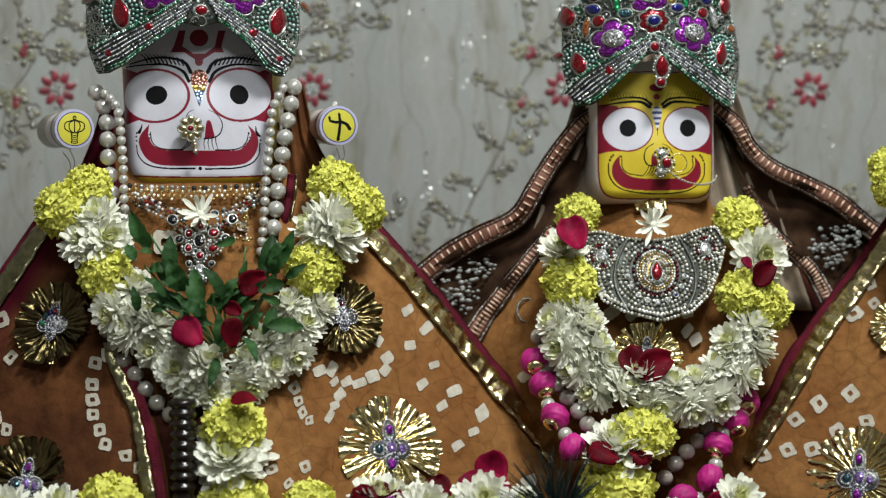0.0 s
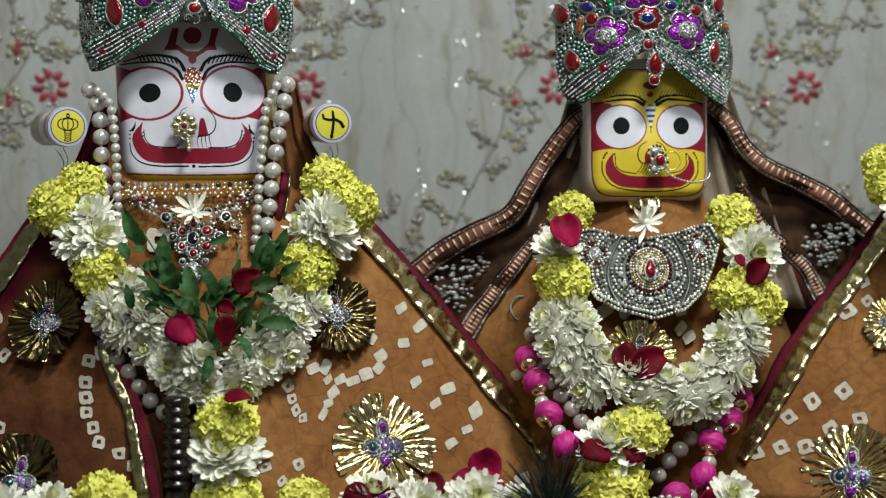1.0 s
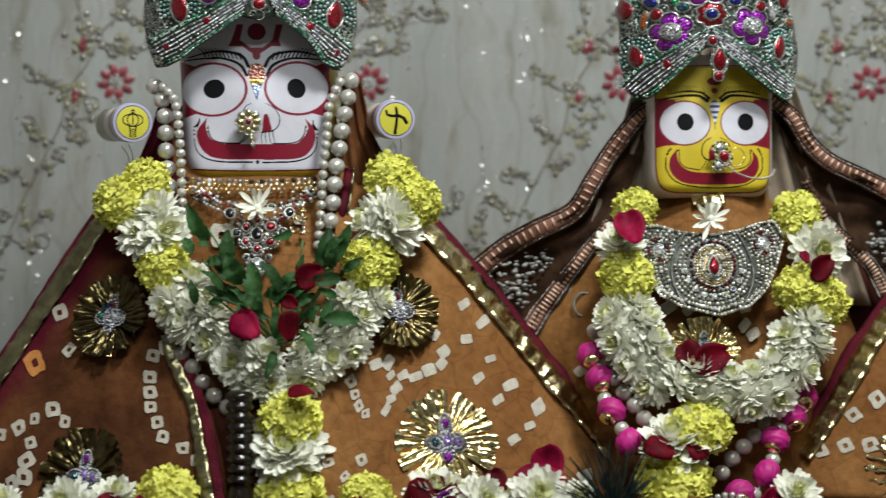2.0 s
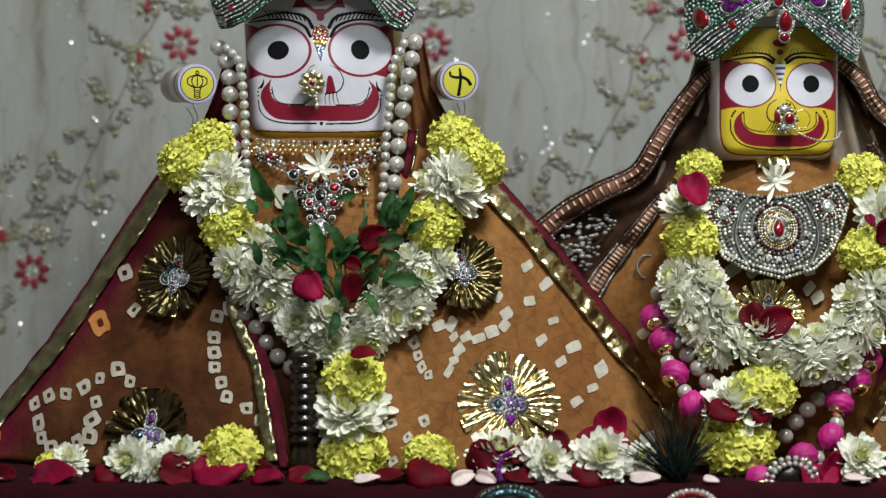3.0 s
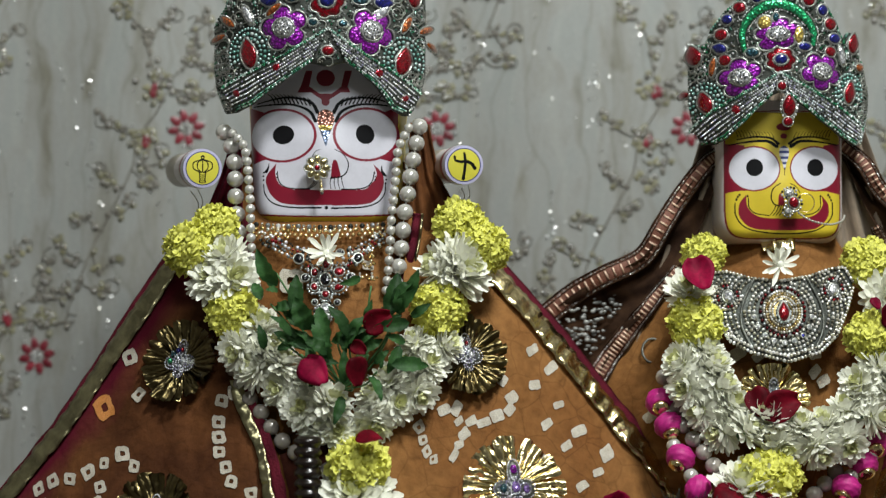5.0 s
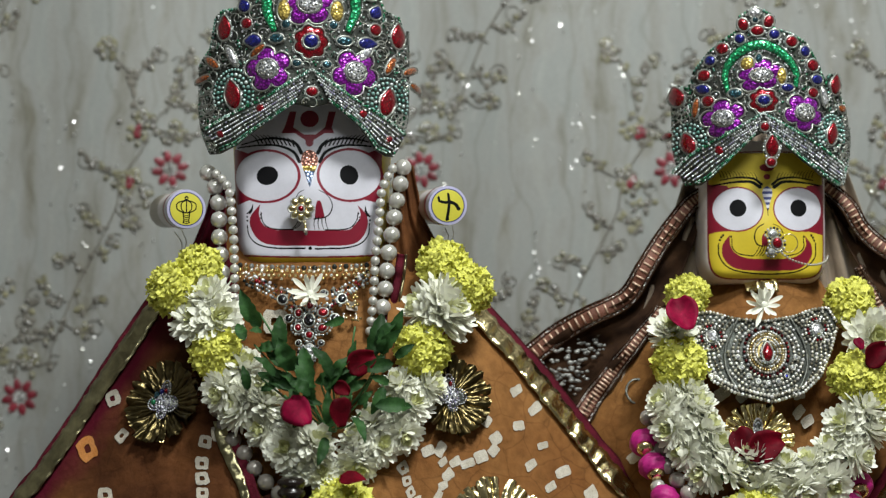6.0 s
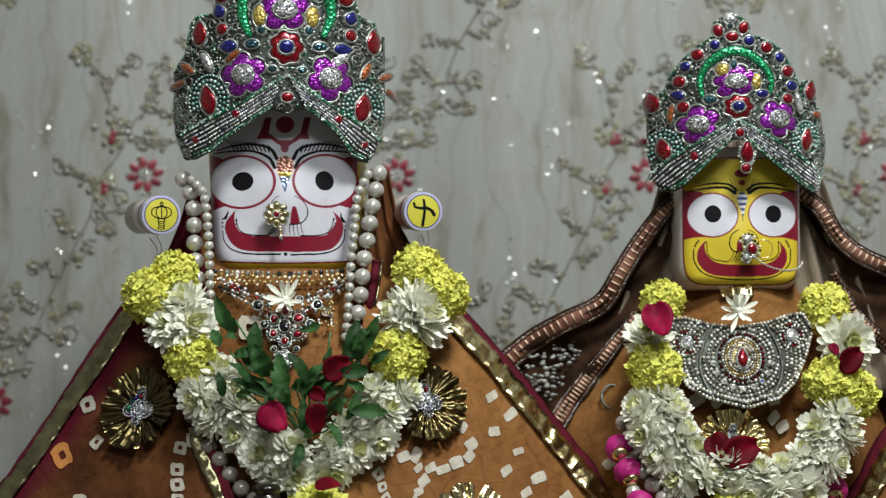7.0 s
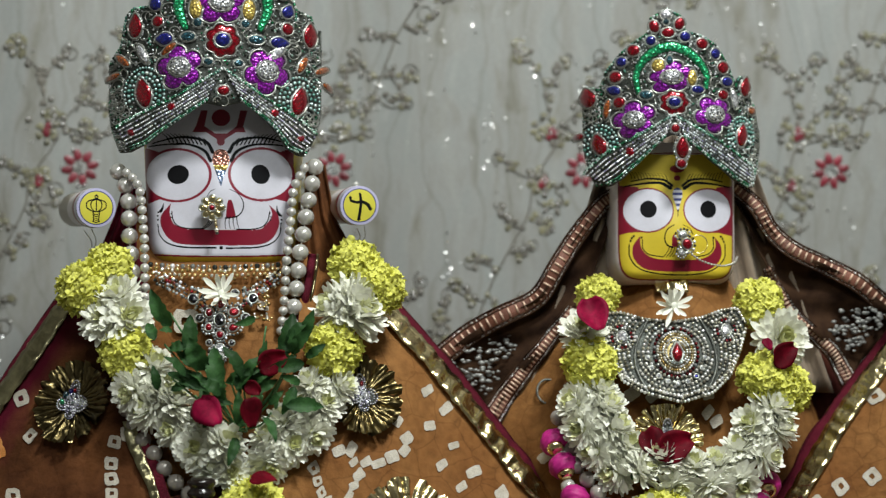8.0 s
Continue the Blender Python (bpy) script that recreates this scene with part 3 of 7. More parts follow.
def robe(cone, base, label):
    ob = thing("robe", base, label, "robe")
    lo, hi = cone.rows[0][0], cone.rows[-1][0]
    v, n, m = [], 48, 24
    for j in range(m + 1):
        z = lo + (hi - lo) * j / m
        a, b, d = cone.row(z)
        for i in range(n):
            t = 2 * math.pi * i / n
            x = (a + b) / 2 + (b - a) / 2 * math.cos(t)
            y = cone.y(x, z) + 0.001 if math.sin(t) > 0 else cone.y0 - 0.08 * math.sin(t)
            v.append((x - base[0], y - base[1], z - base[2]))
    f = [(j * n + i, (j + 1) * n + i, (j + 1) * n + (i + 1) % n, j * n + (i + 1) % n) for j in range(m) for i in range(n)]
    f.append(tuple(m * n + i for i in range(n)))
    part("skirt", mesh_object("skirt", v, f, M_SAFFRON), ob)
    return ob


BASE_1, BASE_2, BASE_3 = (-0.095, 0.0, ZP), (0.31, 0.03, ZP), (0.69, 0.0, ZP)


def under(ob, children):
    for c in children:
        c.parent = ob
        c.matrix_parent_inverse = Matrix.Translation(ob.location).inverted()


robe_1 = robe(CLOAK_1, BASE_1, "saffron cotton robe gathered round the pale-faced statue")
robe_2 = robe(CLOAK_2, BASE_2, "saffron tie-dyed robe round the yellow-faced statue")


def side_cloth(points, label):
    """A strip of cloth hanging in folds from under the crown to the shoulder: rows of (height, inner edge, outer edge)."""
    rows, v, nx, nz = sorted(points), [], 24, 30
    for j in range(nz + 1):
        z = rows[0][0] + (rows[-1][0] - rows[0][0]) * j / nz
        a, b = (float(np.interp(z, [q[0] for q in rows], [q[k] for q in rows])) for k in (1, 2))
        for i in range(nx + 1):
            s = i / nx
            v.append((a + (b - a) * s, -0.052 + 0.028 * s - 0.005 * math.sin(s * 17 + z * 30) - (1.37 - z) * 0.06, z))
    return thick(part("side_fold", mesh_object("side_fold", v, [(j * (nx + 1) + i, j * (nx + 1) + i + 1, (j + 1) * (nx + 1) + i + 1, (j + 1) * (nx + 1) + i) for j in range(nz) for i in range(nx)], M_SAFFRON_SHADED), None, label), 0.001, 0.0)


# hood folds reuse the darkened saffron: shade beside the face is in the colour
hood = thing("hood_cloth", BASE_1, "saffron cloth with shade in its brown, falling in folds beside the white face", "cloth")
under(hood, [side_cloth([(1.385, -0.022, -0.006), (1.34, -0.024, 0.002), (1.30, -0.030, 0.024), (1.22, -0.034, 0.040)], "saffron cloth with shade in its brown"),
             side_cloth([(1.362, -0.168, -0.182), (1.34, -0.168, -0.188), (1.30, -0.166, -0.205), (1.22, -0.160, -0.215)], "saffron cloth with shade in its brown")])

# ---- painted wooden statues ----
def inside(px, py, poly):
    poly = np.array(poly, float)
    out = np.zeros(px.shape, bool)
    for (x0, y0), (x1, y1) in zip(poly, np.roll(poly, -1, axis=0)):
        if y0 == y1:
            continue
        out ^= ((y0 > py) != (y1 > py)) & (px < (x1 - x0) * (py - y0) / (y1 - y0) + x0)
    return out


def oval(px, py, cx, cy, rx, ry, turn=0.0):
    c, s = math.cos(turn), math.sin(turn)
    dx, dy = px - cx, py - cy
    return ((dx * c + dy * s) / rx) ** 2 + ((dy * c - dx * s) / ry) ** 2 < 1


def stroke(px, py, pts, w0, w1=None, smooth=True):
    """A brush stroke through points, from width w0 to w1."""
    c = spline(pts, 26) if smooth and len(pts) > 2 else np.array(pts, float)
    w1 = w0 if w1 is None else w1
    out = np.zeros(px.shape, bool)
    n = len(c) - 1
    for i in range(n):
        a, b = c[i], c[i + 1]
        d = b - a
        t = np.clip(((px - a[0]) * d[0] + (py - a[1]) * d[1]) / max(1e-9, d @ d), 0, 1)
        w = (w0 + (w1 - w0) * (i + t) / n) / 2
        out |= (px - a[0] - t * d[0]) ** 2 + (py - a[1] - t * d[1]) ** 2 < w * w
    return out


def curve(pts, n=40):
    return spline(pts, n)


SLOTS = [M_WHITE, M_RED, M_BLACK, M_YELLOW, M_DEEP_YELLOW, M_NAVY, M_PINKWHITE, M_LILAC, M_GLITTER_RED, M_GLITTER_BLUE, M_GLITTER_GOLD, M_DARKWOOD, M_LEMON, M_TAN]
WHT, RED, BLK, YEL, OCH, NAV, RIM, LIL, GRD, GBL, GGO, WOD, LEM, TAN = range(14)


def paint_pale(X, Y):
    """White face with a wide red smile; the brush plan has its middle at 425, 400."""
    m = np.full(X.shape, WHT)
    m[(X < 48) | (X > 776)] = YEL
    m[Y > 772 - 0.00012 * (X - 425) ** 2] = OCH
    m[stroke(X, Y, [(30, 742), (120, 766), (425, 774), (720, 766), (810, 742)], 8)] = RED
    # eye grounds
    m[inside(X, Y, [(36, 222), (110, 250), (230, 300), (190, 470), (110, 492), (60, 508), (36, 470)])] = RED
    m[inside(X, Y, [(786, 222), (720, 248), (610, 300), (640, 470), (710, 488), (765, 500), (786, 470)])] = RED
    for cx, cy, rx, ry in ((207, 368, 160, 124), (627, 362, 152, 124)):
        m[oval(X, Y, cx, cy, rx + 14, ry + 12)] = RED
        m[oval(X, Y, cx, cy, rx, ry)] = WHT
    m[oval(X, Y, 213, 365, 54, 47, -0.2)] = BLK
    m[oval(X, Y, 622, 362, 45, 50, -0.5)] = BLK
    # brows and lashes
    for f in (lambda x: x, lambda x: 850 - x):
        m[stroke(X, Y, [(f(384), 252), (f(355), 205), (f(290), 182), (f(200), 180), (f(80), 208)], 19, 6)] = BLK
        m[stroke(X, Y, [(f(374), 296), (f(345), 248), (f(280), 218), (f(200), 211), (f(60), 222)], 18, 6)] = BLK
        for k in range(11):
            x0, y0 = 368 - 20 * k, 222 - 4.5 * k + 0.12 * k * k * 2
            m[stroke(X, Y, [(f(x0), y0), (f(x0 - 16), y0 - 26), (f(x0 - 36), y0 - 42)], 8, 3)] = BLK
    # forehead mark
    m[inside(X, Y, [(282, 152), (300, 120), (325, 42), (358, 42), (342, 122), (395, 158), (455, 158), (502, 122), (520, 42), (556, 42), (535, 122), (548, 152), (500, 152), (446, 186), (440, 200), (408, 200), (402, 186), (350, 152)])] = RED
    m[oval(X, Y, 424, 80, 46, 42)] = RED
    m[oval(X, Y, 424, 200, 20, 20)] = RED
    # jewelled drop between the eyes
    drop = inside(X, Y, curve([(424, 236), (452, 248), (468, 285), (458, 330), (440, 380), (428, 424), (410, 380), (392, 330), (382, 285), (396, 248), (424, 236)]))
    m[drop] = GRD
    m[drop & (Y > 318)] = GGO
    m[drop & (Y > 344)] = GBL
    # nose
    m[stroke(X, Y, [(472, 440), (512, 462), (538, 505), (532, 548), (505, 574), (450, 584)], 3, 8)] = BLK
    m[inside(X, Y, curve([(452, 578), (458, 520), (466, 494), (482, 498), (494, 540), (499, 572), (475, 580)]))] = RED
    for k in range(4):
        m[stroke(X, Y, [(505 - 16 * k, 574), (508 - 20 * k, 605), (518 - 22 * k, 636)], 5, 3)] = BLK
    m[stroke(X, Y, [(398, 440), (372, 455), (350, 500), (345, 545)], 3, 5)] = BLK
    for k in range(3):
        m[stroke(X, Y, [(388 - 8 * k, 590), (376 - 10 * k, 615), (350 - 8 * k, 634)], 5, 3)] = BLK
    # smile
    lip = np.vstack([curve([(178, 508), (172, 560), (195, 612), (250, 636), (330, 640), (590, 640), (645, 618), (680, 565), (664, 512)]),
                     curve([(664, 512), (708, 560), (714, 620), (680, 685), (610, 714), (425, 718), (250, 714), (175, 690), (132, 630), (128, 570), (178, 508)])])
    m[stroke(X, Y, [(182, 548), (190, 594), (215, 622), (260, 634), (345, 636)], 5, 7)] = BLK
    m[stroke(X, Y, [(668, 548), (660, 590), (635, 622), (590, 636), (505, 638)], 5, 7)] = BLK
    m[inside(X, Y, lip)] = RED
    m[stroke(X, Y, [(112, 612), (122, 665), (165, 708), (250, 728), (402, 730)], 5, 9)] = BLK
    m[stroke(X, Y, [(724, 612), (718, 660), (680, 705), (600, 728), (456, 732)], 5, 9)] = BLK
    for cx, cy, r in ((429, 730, 9), (112, 590, 5), (111, 570, 5), (114, 552, 5), (724, 606, 5), (727, 588, 5), (725, 568, 5), (672, 590, 4), (674, 574, 4), (670, 555, 4), (180, 578, 4), (178, 560, 4)):
        m[oval(X, Y, cx, cy, r, r)] = BLK
    m[stroke(X, Y, [(126, 548), (136, 530), (140, 510)], 16, 4)] = BLK
    m[stroke(X, Y, [(716, 562), (706, 545), (704, 520)], 16, 4)] = BLK
    return m


def paint_golden(X, Y):
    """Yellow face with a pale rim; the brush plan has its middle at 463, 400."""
    m = np.full(X.shape, RIM)
    inner = (np.abs((X - 463) / 264) ** 7 + np.abs((Y - 360) / 302) ** 7) < 1
    m[(np.abs((X - 463) / 270) ** 7 + np.abs((Y - 360) / 308) ** 7) < 1] = RED
    m[inner] = YEL
    m[Y < 82] = RIM
    m[stroke(X, Y, [(250, 84), (463, 76), (690, 84)], 5)] = RED
    # eye grounds
    m[inner & inside(X, Y, [(150, 222), (280, 234), (330, 340), (330, 448), (280, 444), (230, 448), (150, 470)])] = RED
    m[inner & inside(X, Y, [(780, 222), (650, 234), (600, 340), (600, 448), (655, 446), (700, 456), (780, 470)])] = RED
    for cx in (326, 606):
        m[oval(X, Y, cx, 343, 118, 105)] = RED
        m[oval(X, Y, cx, 343, 112, 98)] = WHT
        m[oval(X, Y, cx + 2, 338, 38, 40)] = BLK
    for f in (lambda x: x, lambda x: 926 - x):
        m[stroke(X, Y, [(f(438), 228), (f(400), 202), (f(330), 196), (f(250), 208)], 13, 5)] = BLK
        m[stroke(X, Y, [(f(430), 240), (f(385), 216), (f(310), 218), (f(215), 232)], 17, 6)] = BLK
        for k in range(12):
            x0, y0 = 418 - 15 * k, 206 - 1.0 * k
            m[stroke(X, Y, [(f(x0), y0), (f(x0 - 6), y0 - 18), (f(x0 - 16), y0 - 32)], 4, 2)] = BLK
    m[oval(X, Y, 463, 193, 15, 13)] = RED
    m[oval(X, Y, 463, 150, 34, 18)] = RED
    drop = inside(X, Y, curve([(463, 236), (482, 248), (486, 275), (474, 315), (464, 352), (453, 315), (441, 275), (445, 248), (463, 236)]))
    m[drop] = WHT
    m[drop & (np.mod(Y, 26) < 13)] = NAV
    m[stroke(X, Y, [(463, 345), (463, 372)], 5, 3)] = BLK
    # nose
    m[stroke(X, Y, [(442, 412), (410, 436), (400, 476), (412, 506), (436, 516)], 4, 7)] = BLK
    m[stroke(X, Y, [(486, 412), (516, 428), (532, 455)], 3, 5)] = BLK
    m[inside(X, Y, curve([(432, 512), (434, 470), (446, 456), (456, 480), (458, 512), (432, 512)]))] = RED
    for k in range(4):
        m[stroke(X, Y, [(422 + 12 * k, 514), (410 + 14 * k, 540), (394 + 14 * k, 560)], 4, 3)] = BLK
    # smile
    m[stroke(X, Y, [(240, 500), (243, 560), (290, 616), (400, 640), (540, 640), (630, 618), (684, 565), (688, 500)], 6)] = BLK
    m[stroke(X, Y, [(300, 480), (302, 520), (330, 548), (390, 560)], 5)] = BLK
    m[stroke(X, Y, [(630, 480), (630, 520), (600, 548), (540, 560)], 5)] = BLK
    lip = np.vstack([curve([(290, 462), (294, 515), (330, 556), (395, 572), (540, 572), (604, 556), (640, 515), (638, 466)]),
                     curve([(638, 466), (668, 510), (664, 570), (610, 618), (520, 627), (400, 627), (310, 614), (260, 565), (258, 508), (290, 462)])])
    m[inside(X, Y, lip)] = RED
    for cx, cy in ((246, 485), (252, 472), (260, 463), (296, 470), (682, 487), (676, 474), (668, 464), (632, 470)):
        m[oval(X, Y, cx, cy, 5, 6)] = BLK
    return m


def head(soup, centre, unit, half_w, top, bottom, depth, middle, paint, power, taper):
    """A rounded block head; the front carries the paint. top and bottom are heights above the middle."""
    nx, nz = (470, 430) if paint is paint_pale else (390, 370)
    zt = np.linspace(0, 1, nz + 1)
    z = bottom + (top - bottom) * zt
    low = np.clip((bottom + 0.022 - z) / 0.022, 0, 1)
    hw = half_w * (1 - taper * (1 - zt)) * (1 - (1 - (1 - np.minimum(low, 0.999) ** power) ** (1 / power)) * 0.30)
    s = np.linspace(-1, 1, nx + 1)
    S, Z = np.meshgrid(s, z)
    HW = hw[:, None] * np.ones_like(S)
    x = S * HW
    up = np.clip((z - bottom) / 0.012, 0, 1)
    fall = (1 - (1 - up) ** 2) ** 0.5
    yf = -depth * (0.72 + 0.28 * fall)[:, None] * (1 - np.abs(S) ** 11) ** (1 / 3.0) * (0.93 + 0.07 * (1 - S * S))
    # the nose and lips swell a little
    yf -= 0.006 * np.exp(-((x / 0.022) ** 2 + ((Z + 0.012 * unit / 0.000172) / 0.03) ** 2))
    X, Y = middle[0] + x / unit, middle[1] - Z / unit
    cx, cy = (X[1:, 1:] + X[:-1, :-1]) / 2, (Y[1:, 1:] + Y[:-1, :-1]) / 2
    slots = paint(cx, cy)
    v = np.stack([x + centre[0], yf + centre[1], Z + centre[2]], -1).reshape(-1, 3)
    idx = np.arange((nz + 1) * (nx + 1)).reshape(nz + 1, nx + 1)
    quads = np.stack([idx[:-1, :-1], idx[:-1, 1:], idx[1:, 1:], idx[1:, :-1]], -1).reshape(-1, 4)
    k = len(soup.v)
    soup.v.extend(map(tuple, v.tolist()))
    soup.f.extend(map(tuple, (quads + k).tolist()))
    soup.mi.extend(slots.reshape(-1).tolist())
    # back of the head and its underside
    nb, rows = 24, range(0, nz + 1, 10)
    back = [(math.cos(math.pi * i / nb) * hw[j] + centre[0], centre[1] + 0.055 * math.sin(math.pi * i / nb), z[j] + centre[2]) for j in rows for i in range(nb + 1)]
    nr = len(list(rows))
    soup.add(back, [(j * (nb + 1) + i, j * (nb + 1) + i + 1, (j + 1) * (nb + 1) + i + 1, (j + 1) * (nb + 1) + i) for j in range(nr - 1) for i in range(nb)], BLK)
    under_ring = [tuple(v[i]) for i in range(0, nx + 1, 6)] + back[1:nb]
    soup.add(under_ring + [(centre[0], centre[1], centre[2] + bottom)], [(i, len(under_ring), (i + 1) % len(under_ring)) for i in range(len(under_ring))], OCH if paint is paint_pale else RIM)


def arm(soup, end, back, radius, emblem):
    """A short round arm that points forward, with a painted disc on its end."""
    d = (Vector(end) - Vector(back))
    m = facing(back, d)
    n = d.length
    prof = [(radius * 0.9, 0.0), (radius * 0.9, n * 0.45), (radius * 0.93, n * 0.72), (radius * 0.99, n * 0.82), (radius, n * 0.9), (radius * 0.98, n)]
    v, f = lathe(prof, 36)
    segs, mi = 36, []
    band = [TAN, RIM, TAN, RED, WHT]
    for i in range(len(prof) - 1):
        mi += [band[i]] * segs
    k = len(soup.v)
    soup.v.extend([tuple(m @ Vector(p)) for p in v])
    soup.f.extend([tuple(i + k for i in q) for q in f[:-1]])
    soup.mi.extend(mi + [WOD])
    # painted end, a fine polar grid
    rings, spokes = 40, 72
    up = Vector((0, 0, 1)) - d.normalized() * d.normalized().z
    up.normalize()
    side = up.cross(d.normalized())
    side.normalize()
    grid, plan = [], []
    for i in range(rings + 1):
        for j in range(spokes):
            a, r = 2 * math.pi * j / spokes, radius * 0.97 * i / rings
            grid.append(tuple(Vector(end) + d.normalized() * (0.0008 + 0.0012 * (1 - (i / rings) ** 2)) + side * r * math.cos(a) + up * r * math.sin(a)))
    faces = [(i * spokes + j, i * spokes + (j + 1) % spokes, (i + 1) * spokes + (j + 1) % spokes, (i + 1) * spokes + j) for i in range(rings) for j in range(spokes)]
    ii, jj = np.meshgrid(np.arange(rings) + 0.5, np.arange(spokes) + 0.5, indexing="ij")
    R, A = ii / rings, 2 * np.pi * jj / spokes
    px, py = R * np.cos(A), -R * np.sin(A)
    s = np.full(px.shape, LEM)
    s[R > 0.87] = LIL
    s[(R > 0.83) & (R < 0.87)] = NAV
    s[emblem(px, py)] = BLK
    k = len(soup.v)
    soup.v.extend(grid)
    soup.f.extend([tuple(i + k for i in q) for q in faces])
    soup.mi.extend(s.reshape(-1).tolist())


def emblem_bud(px, py):
    """A ribbed bulb on a stem with rings."""
    b = np.zeros(px.shape, bool)
    for k in (-1, -0.55, 0.0, 0.55, 1):
        b |= stroke(px, py, [(0.0, -0.45), (0.45 * k, -0.3), (0.47 * k, 0.0), (0.16 * k, 0.2)], 0.06)
    b |= stroke(px, py, [(-0.18, 0.2), (0.18, 0.2)], 0.07)
    for k in (0.3, 0.4, 0.5, 0.6, 0.7):
        b |= stroke(px, py, [(-0.15, k), (0.0, k + 0.05), (0.15, k)], 0.045)
    b |= stroke(px, py, [(-0.17, 0.25), (-0.12, 0.72)], 0.05) | stroke(px, py, [(0.17, 0.25), (0.12, 0.72)], 0.05)
    b |= oval(px, py, 0, -0.56, 0.09, 0.13) & ~oval(px, py, 0, -0.56, 0.03, 0.05)
    return b


def emblem_cross(px, py):
    """A dark stem with two drooping arms."""
    b = stroke(px, py, [(0.0, -0.58), (0.06, -0.2), (0.02, 0.3), (-0.04, 0.72)], 0.14, 0.16)
    b |= stroke(px, py, [(-0.50, -0.42), (-0.44, -0.24), (-0.15, -0.16), (0.12, -0.18), (0.40, -0.06), (0.56, 0.16)], 0.12, 0.19)
    return b


def statue(name, base, soup, label):
    ob = new(name, mesh_object(name, [(x - base[0], y - base[1], z - base[2]) for x, y, z in soup.v], soup.f, SLOTS, True, soup.mi))
    ob.location = base
    return tagged(ob, label, "statue", "altar statues")


FACE_1 = (-0.0951, -0.0600, 1.3671)
FACE_2 = (0.3009, -0.0500, 1.3340)
s1 = Soup()
head(s1, (FACE_1[0], 0.0, FACE_1[2]), 0.000172, 0.0725, 0.092, -0.0725, 0.06, (425, 400), paint_pale, 2.0, 0.12)
v, f = lathe([(0.055, ZP), (0.055, 1.30)], 24)
s1.add([(x + FACE_1[0], y + 0.03, z) for x, y, z in v], f, WOD)
arm(s1, (-0.1983, -0.0850, 1.3425), (-0.2317, 0.0500, 1.3498), 0.0170, emblem_bud)
arm(s1, (0.0234, -0.0850, 1.3454), (0.0025, 0.0500, 1.3533), 0.0170, emblem_cross)
statue_1 = statue("statue", (FACE_1[0], 0.03, ZP), s1, "wooden statue with a white painted face and wide red smile")
s2 = Soup()
head(s2, (FACE_2[0], 0.01, FACE_2[2]), 0.000188, 0.0562, 0.070, -0.0535, 0.06, (463, 400), paint_golden, 2.0, 0.0)
v, f = lathe([(0.05, ZP), (0.05, 1.29)], 24)
s2.add([(x + FACE_2[0], y + 0.04, z) for x, y, z in v], f, WOD)
statue_2 = statue("statue", (FACE_2[0], 0.04, ZP), s2, "wooden statue with a yellow painted face and red smile")
# ---- cloaks with ribbon trims and tie-dyed squares ----
def linear(pts):
    """x along an edge as a function of height, from (x, z) points."""
    q = sorted((p[-1], p[0]) for p in pts)
    return lambda z: float(np.interp(z, [a for a, b in q], [b for a, b in q]))


def xz(p):
    return (p[0], p[2])


def edge_line(cone, side, inset, z0, z1, n=9):
    return [(cone.row(z)[side] + inset, z) for z in np.linspace(z0, z1, n)]


def squares(pts, size, kind, rng, turn=0.0):
    return [(p[0], p[2], size * rng.uniform(0.85, 1.15), turn + rng.uniform(-0.35, 0.35), kind) for p in pts]


srng = random.Random(12)
cloak_1 = thing("cloak", BASE_1, "saffron tie-dyed cloak with gold ribbon and maroon edging, open in front", "cloak")
inner_l = linear([(-0.168, 1.35), (-0.165, 1.25), xz((-0.1493, -0.0800, 1.1435)), xz((-0.1300, -0.1000, 1.1016)), xz((-0.1235, -0.1100, 1.0787)), xz((-0.1129, -0.1200, 1.0137))])
inner_r = linear([(-0.028, 1.35), (-0.030, 1.25), xz((-0.0331, -0.0800, 1.1437)), xz((-0.0611, -0.1000, 1.0875)), xz((-0.0743, -0.1200, 1.0138))])
# left panel is the same cloth, its shade put into the colour
p1 = thick(part("front_panel", sheet(CLOAK_1, lambda z: CLOAK_1.row(z)[0], inner_l, ZP + 0.001, 1.352, 90, 90, 0.008, M_SAFFRON_SHADED, "panel")), 0.0016, 0.0)
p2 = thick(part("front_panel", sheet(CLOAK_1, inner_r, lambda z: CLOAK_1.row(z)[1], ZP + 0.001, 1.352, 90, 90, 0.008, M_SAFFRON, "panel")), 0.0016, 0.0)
OUT = 0.0092
